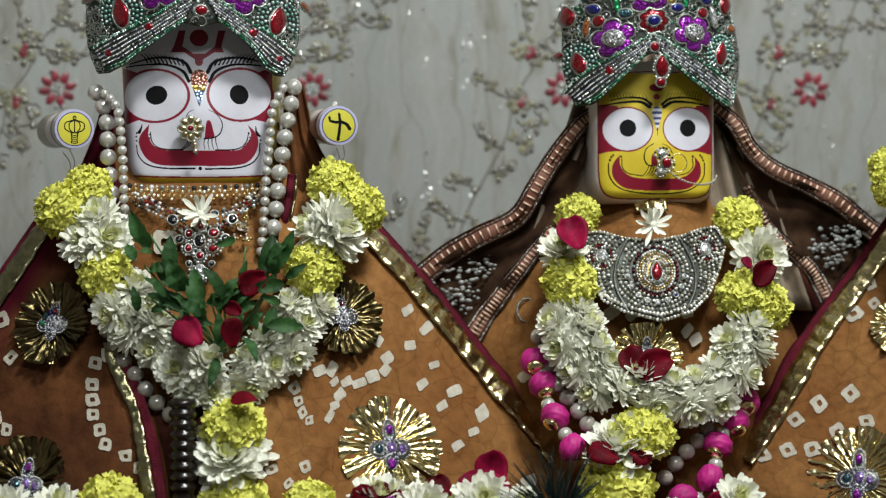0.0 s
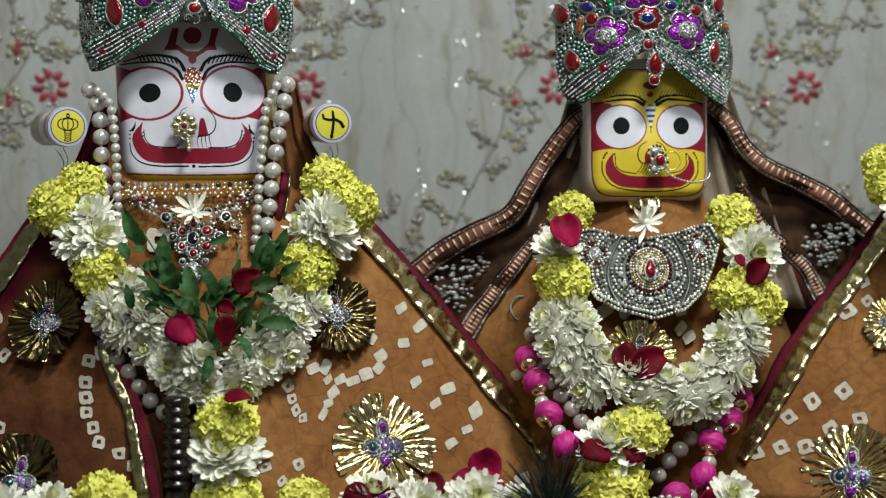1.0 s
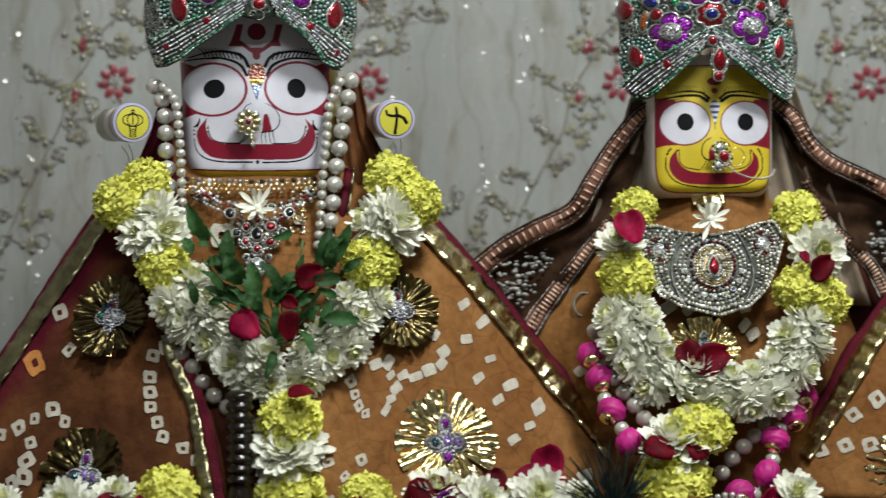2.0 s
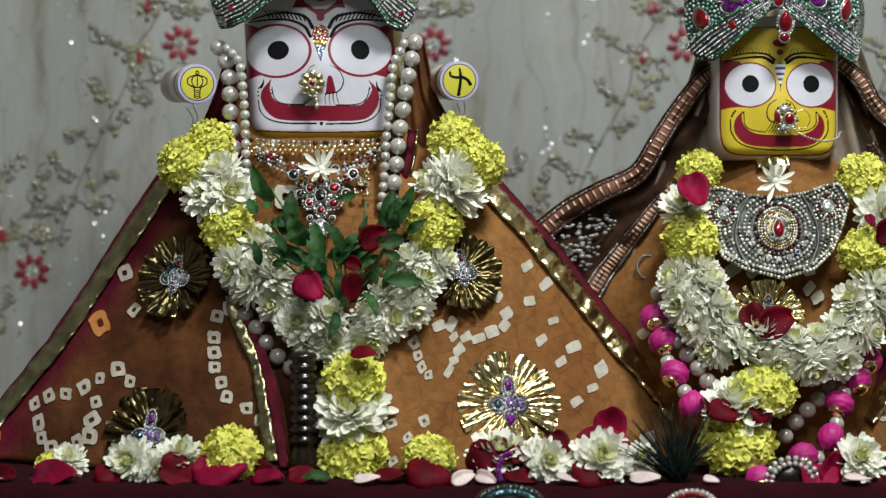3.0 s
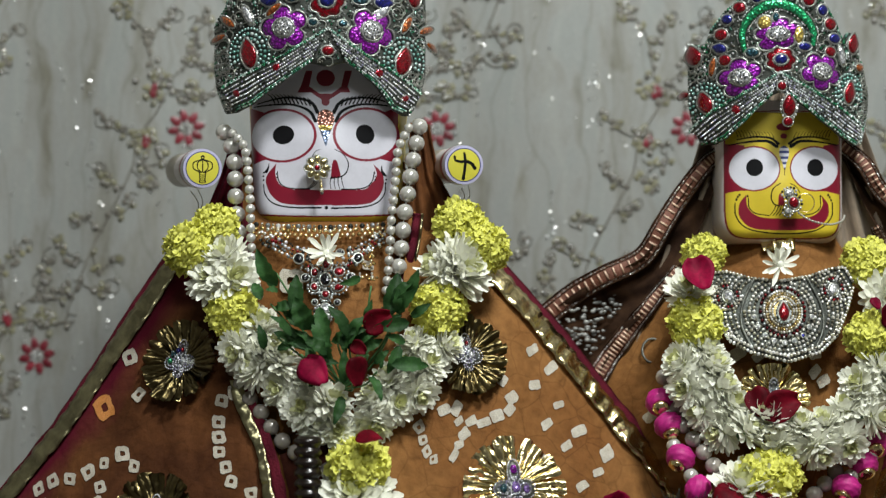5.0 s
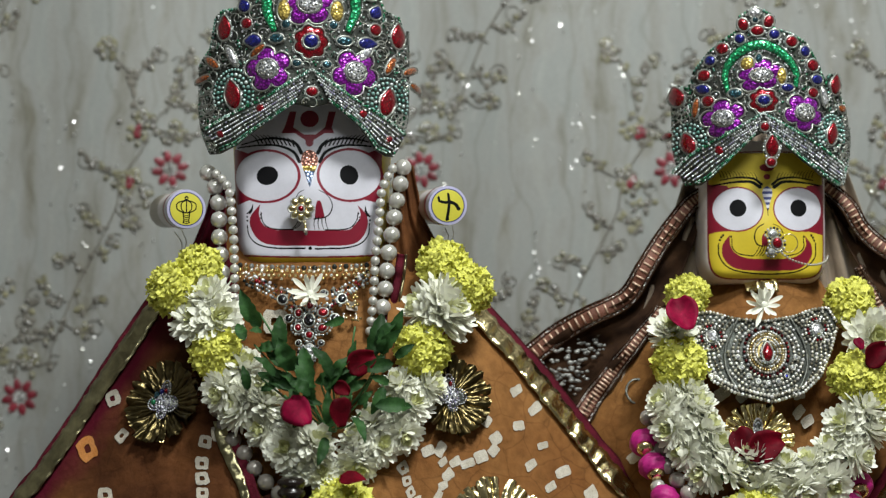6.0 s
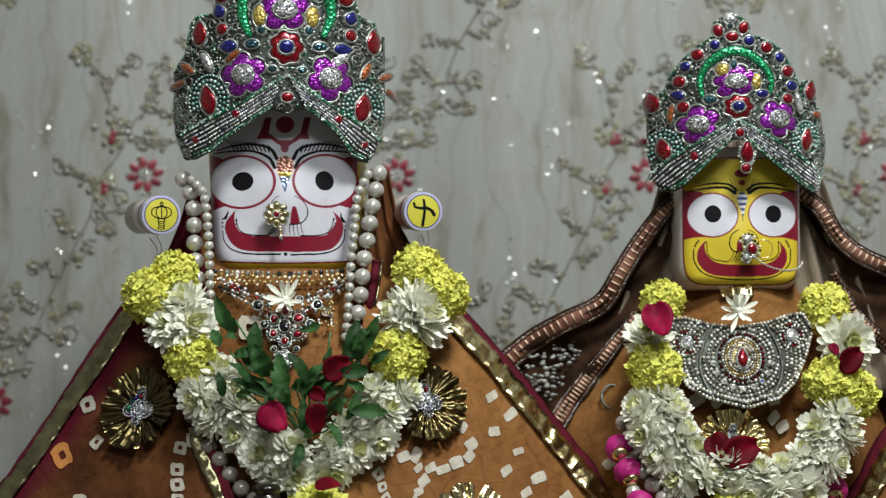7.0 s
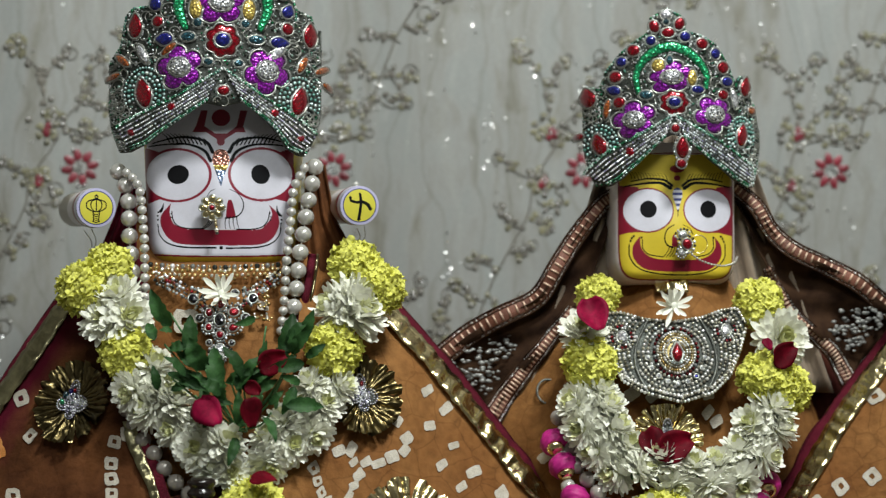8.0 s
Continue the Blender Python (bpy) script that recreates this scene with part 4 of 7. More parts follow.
trims = [
    part("gold_ribbon", ribbon(CLOAK_1, edge_line(CLOAK_1, 1, -0.0215, 1.03, 1.262), 0.0145, OUT + 0.0028, M_GOLD, "gold_ribbon", 0.0032, n=120), None, "crinkled gold foil ribbon"),
    part("edging", ribbon(CLOAK_1, edge_line(CLOAK_1, 1, -0.0065, 1.022, 1.268), 0.0150, OUT + 0.0024, M_MAROON, "edging"), None, "maroon cotton edging"),
    part("gold_ribbon", ribbon(CLOAK_1, edge_line(CLOAK_1, 0, 0.0170, 1.03, 1.262), 0.0145, OUT + 0.0028, M_RIBBON_DULL, "gold_ribbon", 0.0022, n=120), None, "crinkled gold foil ribbon"),
    part("edging", ribbon(CLOAK_1, edge_line(CLOAK_1, 0, 0.0045, 1.022, 1.268), 0.0100, OUT + 0.0024, M_MAROON, "edging"), None, "maroon cotton edging"),
    part("gold_ribbon", ribbon(CLOAK_1, [(inner_l(z) - 0.012, z) for z in np.linspace(1.028, 1.16, 8)], 0.0085, OUT + 0.0028, M_RIBBON_DULL, "gold_ribbon", 0.0022, n=80), None, "crinkled gold foil ribbon"),
    part("edging", ribbon(CLOAK_1, [(inner_l(z) - 0.0035, z) for z in np.linspace(1.024, 1.16, 8)], 0.0085, OUT + 0.003, M_MAROON, "edging"), None, "maroon cotton edging"),
    part("edging", ribbon(CLOAK_1, [xz(p) for p in ((-0.1604, -0.0500, 1.2979), (-0.1580, -0.0550, 1.2782), (-0.1545, -0.0600, 1.2538), (-0.1506, -0.0650, 1.2296))], 0.009, OUT + 0.0022, M_MAROON, "edging"), None, "maroon cotton edging"),
]
# added strip: the dark of the gap between the panels, as maroon cloth
trims.append(part("lining", ribbon(CLOAK_1, [xz(p) for p in ((-0.1074, -0.1200, 1.1077), (-0.1000, -0.1250, 1.0800), (-0.0950, -0.1300, 1.0524), (-0.0900, -0.1350, 1.0165))], 0.044, 0.003, M_SHAWL, "lining"), None, "dark maroon strip added to darken the gap between the panels"))
for t in trims:
    thick(t, 0.0008)
under(cloak_1, [p1, p2] + trims)
dots = squares([(0.0820, -0.0600, 1.1888), (0.0840, -0.0700, 1.1590), (0.1049, -0.0600, 1.1422), (0.0942, -0.0700, 1.1262), (0.1229, -0.0600, 1.1189), (0.1121, -0.0700, 1.1069), (0.1376, -0.0600, 1.0850), (0.1248, -0.0700, 1.0746), (0.0895, -0.0800, 1.0960)], 0.0125, 0, srng, 0.3)
dots += squares([(0.0990, -0.0600, 1.1728), (0.1463, -0.0600, 1.0996), (0.1844, -0.0600, 1.0423)], 0.0165, 0, srng, 0.5)
dots += squares([(0.0566, -0.0800, 1.1632), (0.0086, -0.1000, 1.1409), (0.0186, -0.1000, 1.1419), (0.0210, -0.1000, 1.1314), (0.0324, -0.1000, 1.1305), (0.0416, -0.0900, 1.1291), (0.0516, -0.0900, 1.1348), (0.0616, -0.0900, 1.1396), (0.0635, -0.0900, 1.1492), (0.0267, -0.1000, 1.1200), (0.0224, -0.1000, 1.1115), (0.0177, -0.1000, 1.1029)], 0.0118, 0, srng, 0.6)
dots += squares([(-0.0127, -0.1100, 1.1271), (-0.0098, -0.1100, 1.1168), (-0.0060, -0.1100, 1.1073), (0.0016, -0.1100, 1.0998), (-0.0312, -0.1200, 1.0619), (-0.0017, -0.1200, 1.0629), (-0.0171, -0.1200, 1.0497), (-0.0274, -0.1200, 1.0327)], 0.0105, 1, srng, 0.4)
dots_l = squares([(-0.1833, -0.0900, 1.1286), (-0.1833, -0.0900, 1.1161), (-0.1832, -0.1000, 1.1039), (-0.1774, -0.1000, 1.0920), (-0.1717, -0.1000, 1.0802), (-0.1561, -0.1100, 1.0715), (-0.1433, -0.1100, 1.0621), (-0.1809, -0.0900, 1.1462), (-0.1704, -0.0900, 1.1534)], 0.0125, 1, srng)
dots_l += squares([(-0.3426, -0.0300, 1.0668), (-0.3293, -0.0300, 1.0742), (-0.3137, -0.0400, 1.0770), (-0.2973, -0.0500, 1.0832), (-0.2827, -0.0500, 1.0906), (-0.2675, -0.0600, 1.0991), (-0.2568, -0.0600, 1.0899), (-0.2851, -0.0500, 1.0710), (-0.2875, -0.0500, 1.0563), (-0.2890, -0.0500, 1.0441), (-0.2988, -0.0500, 1.0387), (-0.3368, -0.0400, 1.0519), (-0.3324, -0.0400, 1.0401), (-0.3235, -0.0400, 1.0337), (-0.3127, -0.0400, 1.0318)], 0.0125, 1, srng, 0.2)
dots_l += squares([(-0.2646, -0.0400, 1.1808), (-0.2553, -0.0500, 1.1493)], 0.0125, 1, srng, 0.6)
dots_l += squares([(-0.2862, -0.0400, 1.1375)], 0.021, 2, srng, 0.2) + squares([(-0.3847, -0.0200, 1.0370)], 0.02, 2, srng, 0.2)
dots = [(x - 0.0045, z - 0.004, 0.93 * size, turn, kind) for x, z, size, turn, kind in dots]
dots_l = [(x + 0.0057, z - 0.002, size, turn, kind) for x, z, size, turn, kind in dots_l]
under(cloak_1, [*spots(CLOAK_1, dots, OUT + 0.0005, "dyed_square", [M_DYE_WHITE, M_DYE_ORANGE]),
                *spots(CLOAK_1, dots_l, OUT + 0.0005, "dyed_square", [M_DYE_WHITE, M_DYE_ORANGE])])
under(robe_1, [*spots(CLOAK_1, squares([(-0.1227, -0.0600, 1.2460)], 0.02, 1, srng, 0.2) + squares([(-0.0583, -0.0600, 1.2588)], 0.012, 0, srng), 0.004, "dyed_square", [M_DYE_WHITE, M_DYE_ORANGE])])
under(robe_2, [*spots(CLOAK_2, squares([(0.2588, -0.0700, 1.1843), (0.2745, -0.0700, 1.1823), (0.3216, -0.0700, 1.1840), (0.3210, -0.0700, 1.1694), (0.3288, -0.0700, 1.1615), (0.1878, -0.0600, 1.1314), (0.4077, -0.0500, 1.2256), (0.3937, -0.0500, 1.2266), (0.4162, -0.0500, 1.2181)], 0.0125, 0, srng, 0.4), 0.004, "dyed_square", [M_DYE_WHITE, M_DYE_ORANGE])])
cloak_3 = thing("cloak", BASE_3, "saffron tie-dyed cloak with gold ribbon and maroon edging, closed in front", "cloak")
p3 = thick(part("front_panel", sheet(CLOAK_3, lambda z: CLOAK_3.row(z)[0], lambda z: CLOAK_3.row(z)[1], ZP + 0.001, 1.30, 70, 50, 0.008, M_SAFFRON, "panel")), 0.0016, 0.0)
t3 = [part("gold_ribbon", ribbon(CLOAK_3, edge_line(CLOAK_3, 0, 0.0200, 1.05, 1.295), 0.0145, OUT + 0.0028, M_GOLD, "gold_ribbon", 0.0022, n=120), None, "crinkled gold foil ribbon"),
      part("edging", ribbon(CLOAK_3, edge_line(CLOAK_3, 0, 0.0060, 1.03, 1.295), 0.0140, OUT + 0.0024, M_MAROON, "edging"), None, "maroon cotton edging")]
for t in t3:
    thick(t, 0.0008)
d3 = squares([(0.4788, -0.0400, 1.1955), (0.4802, -0.0400, 1.1795), (0.4965, -0.0400, 1.1879), (0.4440, -0.0700, 1.1017), (0.4703, -0.0700, 1.1112), (0.4255, -0.0600, 1.0879), (0.4799, -0.0800, 1.0889), (0.4038, -0.0500, 1.0835), (0.4576, -0.0800, 1.0784), (0.4165, -0.0700, 1.0619), (0.3980, -0.0600, 1.0568), (0.4353, -0.0800, 1.0641), (0.4956, -0.0400, 1.2053)], 0.0125, 1, srng, 0.4)
under(cloak_3, [p3] + t3 + [*spots(CLOAK_3, d3, OUT + 0.0005, "dyed_square", [M_DYE_WHITE, M_DYE_ORANGE])])
gx, gz = xz((0.2974, -0.0500, 1.2762))
under(robe_2, [thick(part("gold_patch", ribbon(CLOAK_2, [(gx - 0.0125, gz), (gx, gz + 0.0005), (gx + 0.0125, gz)], 0.0105, 0.004, M_GOLD, "gold_patch", 0.002, n=24), None, "scrap of gold foil"), 0.0006)])
# ---- flowers ----
def petal_strip(soup, m, length, width, curl, cup, rng, mi=0, frill=0.0, rows=4):
    """One petal along +y from the origin, bending up to +z."""
    v, cols = [], 7 if frill else 3
    for i in range(rows + 1):
        t = i / rows
        w = width * (0.42 + 0.6 * t) * math.sqrt(max(0.09, 1 - max(0.0, (t - 0.55) / 0.47) ** 2)) if not frill else width * (0.35 + 0.65 * t ** 0.7) * (1.0 if t < 0.99 else 0.9)
        a = curl * t
        y, z = length * t * math.cos(a * 0.5), length * t * math.sin(a * 0.5)
        for k in range(cols):
            s = 2 * k / (cols - 1) - 1
            rag = frill * length * (rng.uniform(-0.7, 0.7) + (0.6 if k % 2 else -0.6)) * t * t
            v.append(tuple(m @ Vector((s * w * 0.5, y + rag * 0.6, z + cup * width * abs(s) * 0.5 + rag))))
    f = [(i * cols + k, i * cols + k + 1, (i + 1) * cols + k + 1, (i + 1) * cols + k) for i in range(rows) for k in range(cols - 1)]
    soup.add(v, f, mi)


def bloom(seed, kind):
    """A flower head of radius 1 cm x 2.3; z is its axis."""
    rng, s = random.Random(seed), Soup()
    if kind == "mum":
        layers = [(-0.2, 17, 0.0225), (0.06, 18, 0.0235), (0.32, 18, 0.0228), (0.56, 16, 0.0210), (0.82, 14, 0.0182), (1.08, 10, 0.0148), (1.32, 7, 0.0110)]
        for li, (lift, n, length) in enumerate(layers):
            for k in range(n):
                a = 2 * math.pi * (k + rng.uniform(-0.35, 0.35)) / n + li * 0.4
                m = Matrix.Rotation(a, 4, "Z") @ Matrix.Translation((0, 0.002, 0.0014 * li)) @ Matrix.Rotation(lift + rng.uniform(-0.18, 0.18), 4, "X") @ Matrix.Rotation(rng.uniform(-0.35, 0.35), 4, "Y")
                petal_strip(s, m, length * rng.uniform(0.82, 1.08), rng.uniform(0.0070, 0.0092), rng.uniform(-0.4, 0.8), rng.uniform(0.1, 0.3), rng, 1 if li >= 5 else 0, rows=6)
        put_ball(s, (0, 0, 0.004), 0.006, BALL, 1)
        put_ball(s, (0, 0, -0.004), 0.007, BALL, 2)
        return s.mesh("chrysanthemum", [M_MUM, M_MUM_HEART, M_CALYX])
    count = 230
    for k in range(count):
        z = 1 - 1.62 * (k + 0.5) / count
        a, ring = k * 2.39996 + rng.uniform(-0.25, 0.25), math.sqrt(1 - z * z)
        out = Vector((ring * math.cos(a), ring * math.sin(a), z))
        tilt = (out + Vector((rng.uniform(-0.75, 0.75), rng.uniform(-0.75, 0.75), rng.uniform(-0.45, 0.75)))).normalized()
        m = facing(Vector((out.x, out.y, out.z * 0.8)) * 0.0255 * rng.uniform(0.86, 1.06), tilt, rng.uniform(0, 6.28))
        size, n, ph = rng.uniform(0.0042, 0.0066), 12, rng.uniform(0, 6.28)
        v = [tuple(m @ Vector((0, 0, -0.0045)))]
        for frac, wave in ((0.5, 0.0006), (1.0, 0.0019)):
            for i in range(n):
                b = 2 * math.pi * i / n
                rr = size * frac * (1 + 0.16 * math.sin(2 * b + ph) + rng.uniform(-0.12, 0.12))
                v.append(tuple(m @ Vector((rr * math.cos(b), rr * 0.8 * math.sin(b), wave * math.sin(4 * b + ph) + rng.uniform(-0.4, 0.4) * wave))))
        s.add(v, [(0, 1 + i, 1 + (i + 1) % n) for i in range(n)] + [(1 + i, 1 + n + i, 1 + n + (i + 1) % n, 1 + (i + 1) % n) for i in range(n)], 0)
    put_ball(s, (0, 0, 0), 0.019, BALL, 0, (1, 1, 0.8))
    put_ball(s, (0, 0, -0.006), 0.008, BALL, 1)
    return s.mesh("marigold", [M_MARIGOLD, M_CALYX])


MUMS = [bloom(10 + k, "mum") for k in range(5)]
MARIGOLDS = [bloom(30 + k, "marigold") for k in range(5)]
frng = random.Random(77)


def flower(kind, at, axis, radius, parent, squash=1.0):
    me = frng.choice(MUMS if kind == "W" else MARIGOLDS)
    k = radius / (0.0235 if kind == "W" else 0.0318)
    m = facing(at, axis, frng.uniform(0, 6.28)) @ Matrix.Diagonal((k, k, k * squash, 1))
    ob = new("white_flower" if kind == "W" else "yellow_flower", me)
    ob.parent = parent
    ob.matrix_parent_inverse = Matrix.Translation(parent.location).inverted()
    ob.matrix_basis = m
    return ob


def garland(base, label, blooms, cord):
    """blooms: (kind, place, radius, axis)."""
    g = thing("garland", base, label, "garland", "flower garlands")
    s = Soup()
    tube(s, [Vector(p) - Vector(base) for p in spline(cord, 60)], 0.0012, 5)
    part("cord", s.mesh("cord", M_STRING), g)
    for kind, at, r, axis in blooms:
        flower(kind, at, axis, r, g)
    return g


def strung(kind, points, n, radius, lean=0.75, spread=0.35, width=0.0):
    """n blooms threaded along points: their axes follow the cord and turn to the front."""
    c = spline(points, max(n, 2))
    out = []
    for i in range(n):
        d = Vector(c[min(i + 1, n - 1)] - c[max(i - 1, 0)]).normalized()
        across = d.cross(Vector((0, -1, 0))).normalized() * (1 if i % 2 else -1)
        axis = Vector((0, -lean, 0.45)) + across * (1 - lean) * 1.6 + Vector((frng.uniform(-spread, spread), 0, frng.uniform(-spread, spread)))
        side = across * width * frng.uniform(0.6, 1.2) + Vector((0, frng.uniform(-0.5, 0.3), 0)) * width
        out.append((kind, tuple(Vector(c[i]) + side), radius * frng.uniform(0.88, 1.1), axis.normalized()))
    return out


blooms_1 = [
    ("Y", (-0.2089, -0.0900, 1.2742), 0.027, (-0.5, -0.8, 0.1)), ("Y", (-0.1879, -0.0800, 1.2921), 0.025, (-0.2, -0.8, 0.5)),
    ("Y", (-0.1695, -0.1100, 1.2197), 0.027, (-0.4, -0.9, 0.0)),
    ("Y", (0.0199, -0.0800, 1.2951), 0.027, (0.0, -0.8, 0.5)), ("Y", (0.0425, -0.0900, 1.2746), 0.025, (0.6, -0.8, 0.0)),
    ("Y", (0.0023, -0.1100, 1.2232), 0.028, (0.3, -0.9, 0.1)),
    ("Y", (-0.0640, -0.1400, 1.0960), 0.031, (0.0, -0.5, 0.87)), ("W", (-0.0663, -0.1440, 1.0660), 0.030, (0.0, -0.8, 0.6)),
    ("W", (-0.0590, -0.1340, 1.0690), 0.029, (0.3, -0.6, 0.7)), ("W", (-0.0740, -0.1340, 1.0690), 0.029, (-0.3, -0.6, 0.7)), ("Y", (-0.0640, -0.1450, 1.0340), 0.034, (0.0, -0.6, 0.8)),
]
blooms_1 += strung("W", [(-0.1835, -0.1000, 1.2419), (-0.1718, -0.1000, 1.2606)], 3, 0.024, width=0.008)
blooms_1 += strung("W", [(0.0115, -0.1000, 1.2625), (0.0138, -0.1000, 1.2506)], 3, 0.027, lean=0.5, width=0.004)
blooms_1 += strung("W", [(-0.1566, -0.1150, 1.2005), (-0.1450, -0.1200, 1.1800), (-0.1205, -0.1250, 1.1600), (-0.0940, -0.1300, 1.1390)], 9, 0.0195, lean=0.55, spread=0.35, width=0.0085)
blooms_1 += strung("W", [(-0.0029, -0.1150, 1.1965), (-0.0170, -0.1200, 1.1732), (-0.0333, -0.1250, 1.1525), (-0.0541, -0.1300, 1.1366)], 9, 0.0195, lean=0.55, spread=0.35, width=0.0085)
blooms_1 += strung("W", [(-0.0980, -0.1300, 1.1207), (-0.0818, -0.1300, 1.1252)], 2, 0.018, width=0.002)
garland_1 = garland(BASE_1, "garland of white chrysanthemums and yellow marigolds on the pale-faced statue", blooms_1,
                    [(-0.1886, -0.0500, 1.3006), (-0.1799, -0.0900, 1.2514), (-0.1645, -0.1050, 1.2042), (-0.1219, -0.1150, 1.1527), (-0.0707, -0.1200, 1.1246), (-0.0288, -0.1150, 1.1521), (-0.0006, -0.1050, 1.2034), (0.0234, -0.0900, 1.2603), (0.0192, -0.0500, 1.3003)])
blooms_2 = [
    ("Y", (0.2297, -0.0600, 1.2692), 0.0225, (-0.3, -0.9, 0.2)), ("W", (0.2169, -0.0750, 1.2350), 0.023, (-0.2, -0.6, 0.6)),
    ("Y", (0.2194, -0.0850, 1.2118), 0.028, (-0.2, -0.9, 0.1)), ("Y", (0.3699, -0.0600, 1.2635), 0.026, (0.2, -0.9, 0.2)),
    ("W", (0.3835, -0.0700, 1.2329), 0.027, (0.3, -0.9, 0.1)), ("Y", (0.3673, -0.0850, 1.2014), 0.025, (-0.2, -0.9, 0.3)), ("Y", (0.3918, -0.0800, 1.1891), 0.025, (0.5, -0.8, -0.1)),
    ("Y", (0.2720, -0.1250, 1.0840), 0.030, (-0.1, -0.6, 0.8)), ("Y", (0.2867, -0.1200, 1.0840), 0.022, (0.5, -0.85, 0.1)),
    ("W", (0.2573, -0.1280, 1.0680), 0.033, (-0.2, -0.45, 0.87)), ("Y", (0.2519, -0.1350, 1.0430), 0.036, (0.0, -0.65, 0.75)),
]
blooms_2 += strung("W", [(0.2172, -0.0900, 1.1854), (0.2213, -0.0950, 1.1639), (0.2350, -0.1000, 1.1402), (0.2526, -0.1100, 1.1168)], 9, 0.0205, lean=0.55, spread=0.35, width=0.0085)
blooms_2 += strung("W", [(0.3651, -0.0900, 1.1687), (0.3678, -0.0950, 1.1486), (0.3434, -0.1000, 1.1250), (0.3125, -0.1100, 1.1163), (0.2742, -0.1100, 1.1213)], 12, 0.0202, lean=0.55, spread=0.35, width=0.0085)
garland_2 = garland(BASE_2, "garland of white chrysanthemums and yellow marigolds on the yellow-faced statue", blooms_2,
                    [(0.2376, -0.0300, 1.2760), (0.2175, -0.0700, 1.2263), (0.2203, -0.0850, 1.1829), (0.2469, -0.1000, 1.1258), (0.2845, -0.1050, 1.1067), (0.3434, -0.1000, 1.1203), (0.3771, -0.0800, 1.1819), (0.3761, -0.0400, 1.2655)])
# ---- crowns ----
M_BEZEL = surface("bright_silver_wire", (0.44, 0.45, 0.41), rough=0.3, metal=0.75, vary=0.3, fine=700.0, coarse=120.0, bump=0.2)


class Shell:
    """The curved front of a crown; local x across, local z up."""

    def __init__(self, centre, radius, bulge=1.0, tuck=(-0.02, -0.07, 0.86)):
        self.c, self.r, self.b, self.tuck = Vector(centre), radius, bulge, tuck

    def at(self, x, z, off=0.0):
        z0, z1, k = self.tuck
        t = max(0.0, min(1.25, (z - z0) / (z1 - z0)))
        x *= 1 - (1 - k) * t * t * min(1.0, abs(x) / self.r * 1.6)
        return self.c + Vector((x, -self.r * self.b * self.deep(x), z)) + self.normal(x) * off

    def deep(self, x):
        q = max(-0.999, min(0.999, x / self.r))
        return math.sqrt(1 - q * q)

    def normal(self, x):
        q = max(-0.95, min(0.95, x / self.r))
        return Vector((q, -math.sqrt(1 - q * q) / self.b, 0.1)).normalized()


class Flat:
    """A gently domed chest or brow surface, for jewels that lie on it."""

    def __init__(self, centre, fall=0.0, bow=0.0):
        self.c, self.fall, self.bow = Vector(centre), fall, bow

    def at(self, x, z, off=0.0):
        return self.c + Vector((x, self.fall * z + self.bow * x * x - off, z))

    def normal(self, x):
        return Vector((-2 * self.bow * x, -1, self.fall)).normalized()


def outline(kind, rx, rz, turn, n):
    c, s, out = math.cos(turn), math.sin(turn), []
    for k in range(n):
        a = 2 * math.pi * k / n
        r = 1.0
        if kind == "flower":
            r = 0.66 + 0.34 * abs(math.cos(2.5 * a)) ** 0.6
        elif kind == "blossom":
            r = 0.78 + 0.22 * abs(math.cos(3.5 * a)) ** 0.7
        x, z = r * math.cos(a) * rx, r * math.sin(a) * rz
        if kind == "drop":
            x *= 1 - 0.55 * max(0.0, math.sin(a)) ** 1.2
        out.append((x * c - z * s, x * s + z * c))
    return out


def jewel(parent, shell, kind, x, z, rx, rz, material, name="gem", turn=0.0, height=0.0025, beads=True, bead_r=0.0009, bead_mat=None, base=0.001, wire=True):
    """A domed stone on a curved front, with a ring of beads and a wire round it as its setting."""
    n = 40 if kind in ("flower", "blossom") else 20
    loop, s = outline(kind, rx, rz, turn, n), Soup()
    v = []
    for k, h in ((1.0, 0.0), (0.93, 0.6), (0.7, 0.92), (0.35, 1.0)):
        v += [tuple(shell.at(x + px * k, z + pz * k, base + height * h)) for px, pz in loop]
    v.append(tuple(shell.at(x, z, base + height * 1.0)))
    f = [(i * n + k, i * n + (k + 1) % n, (i + 1) * n + (k + 1) % n, (i + 1) * n + k) for i in range(3) for k in range(n)]
    f += [(3 * n + k, 3 * n + (k + 1) % n, 4 * n) for k in range(n)]
    s.add(v, f)
    gem = part(name, s.mesh(name, material))
    under(parent, [gem])
    if beads or wire:
        r = Soup()
        ring = np.array([(px * 1.08 + 0, pz * 1.08) for px, pz in loop + loop[:1]])
        if wire:
            tube(r, [shell.at(x + px, z + pz, base + 0.0008) for px, pz in ring], 0.0008, 5, 1)
        if beads:
            grow = 1 + bead_r * 1.6 / max(rx, rz)
            for px, pz in even(ring * grow, bead_r * 2.1)[:-1]:
                put_ball(r, shell.at(x + px, z + pz, base), bead_r, SEED, 0)
        setting = part("setting", r.mesh("setting", [bead_mat or M_CRYSTAL, M_BEZEL]), gem)
    return gem


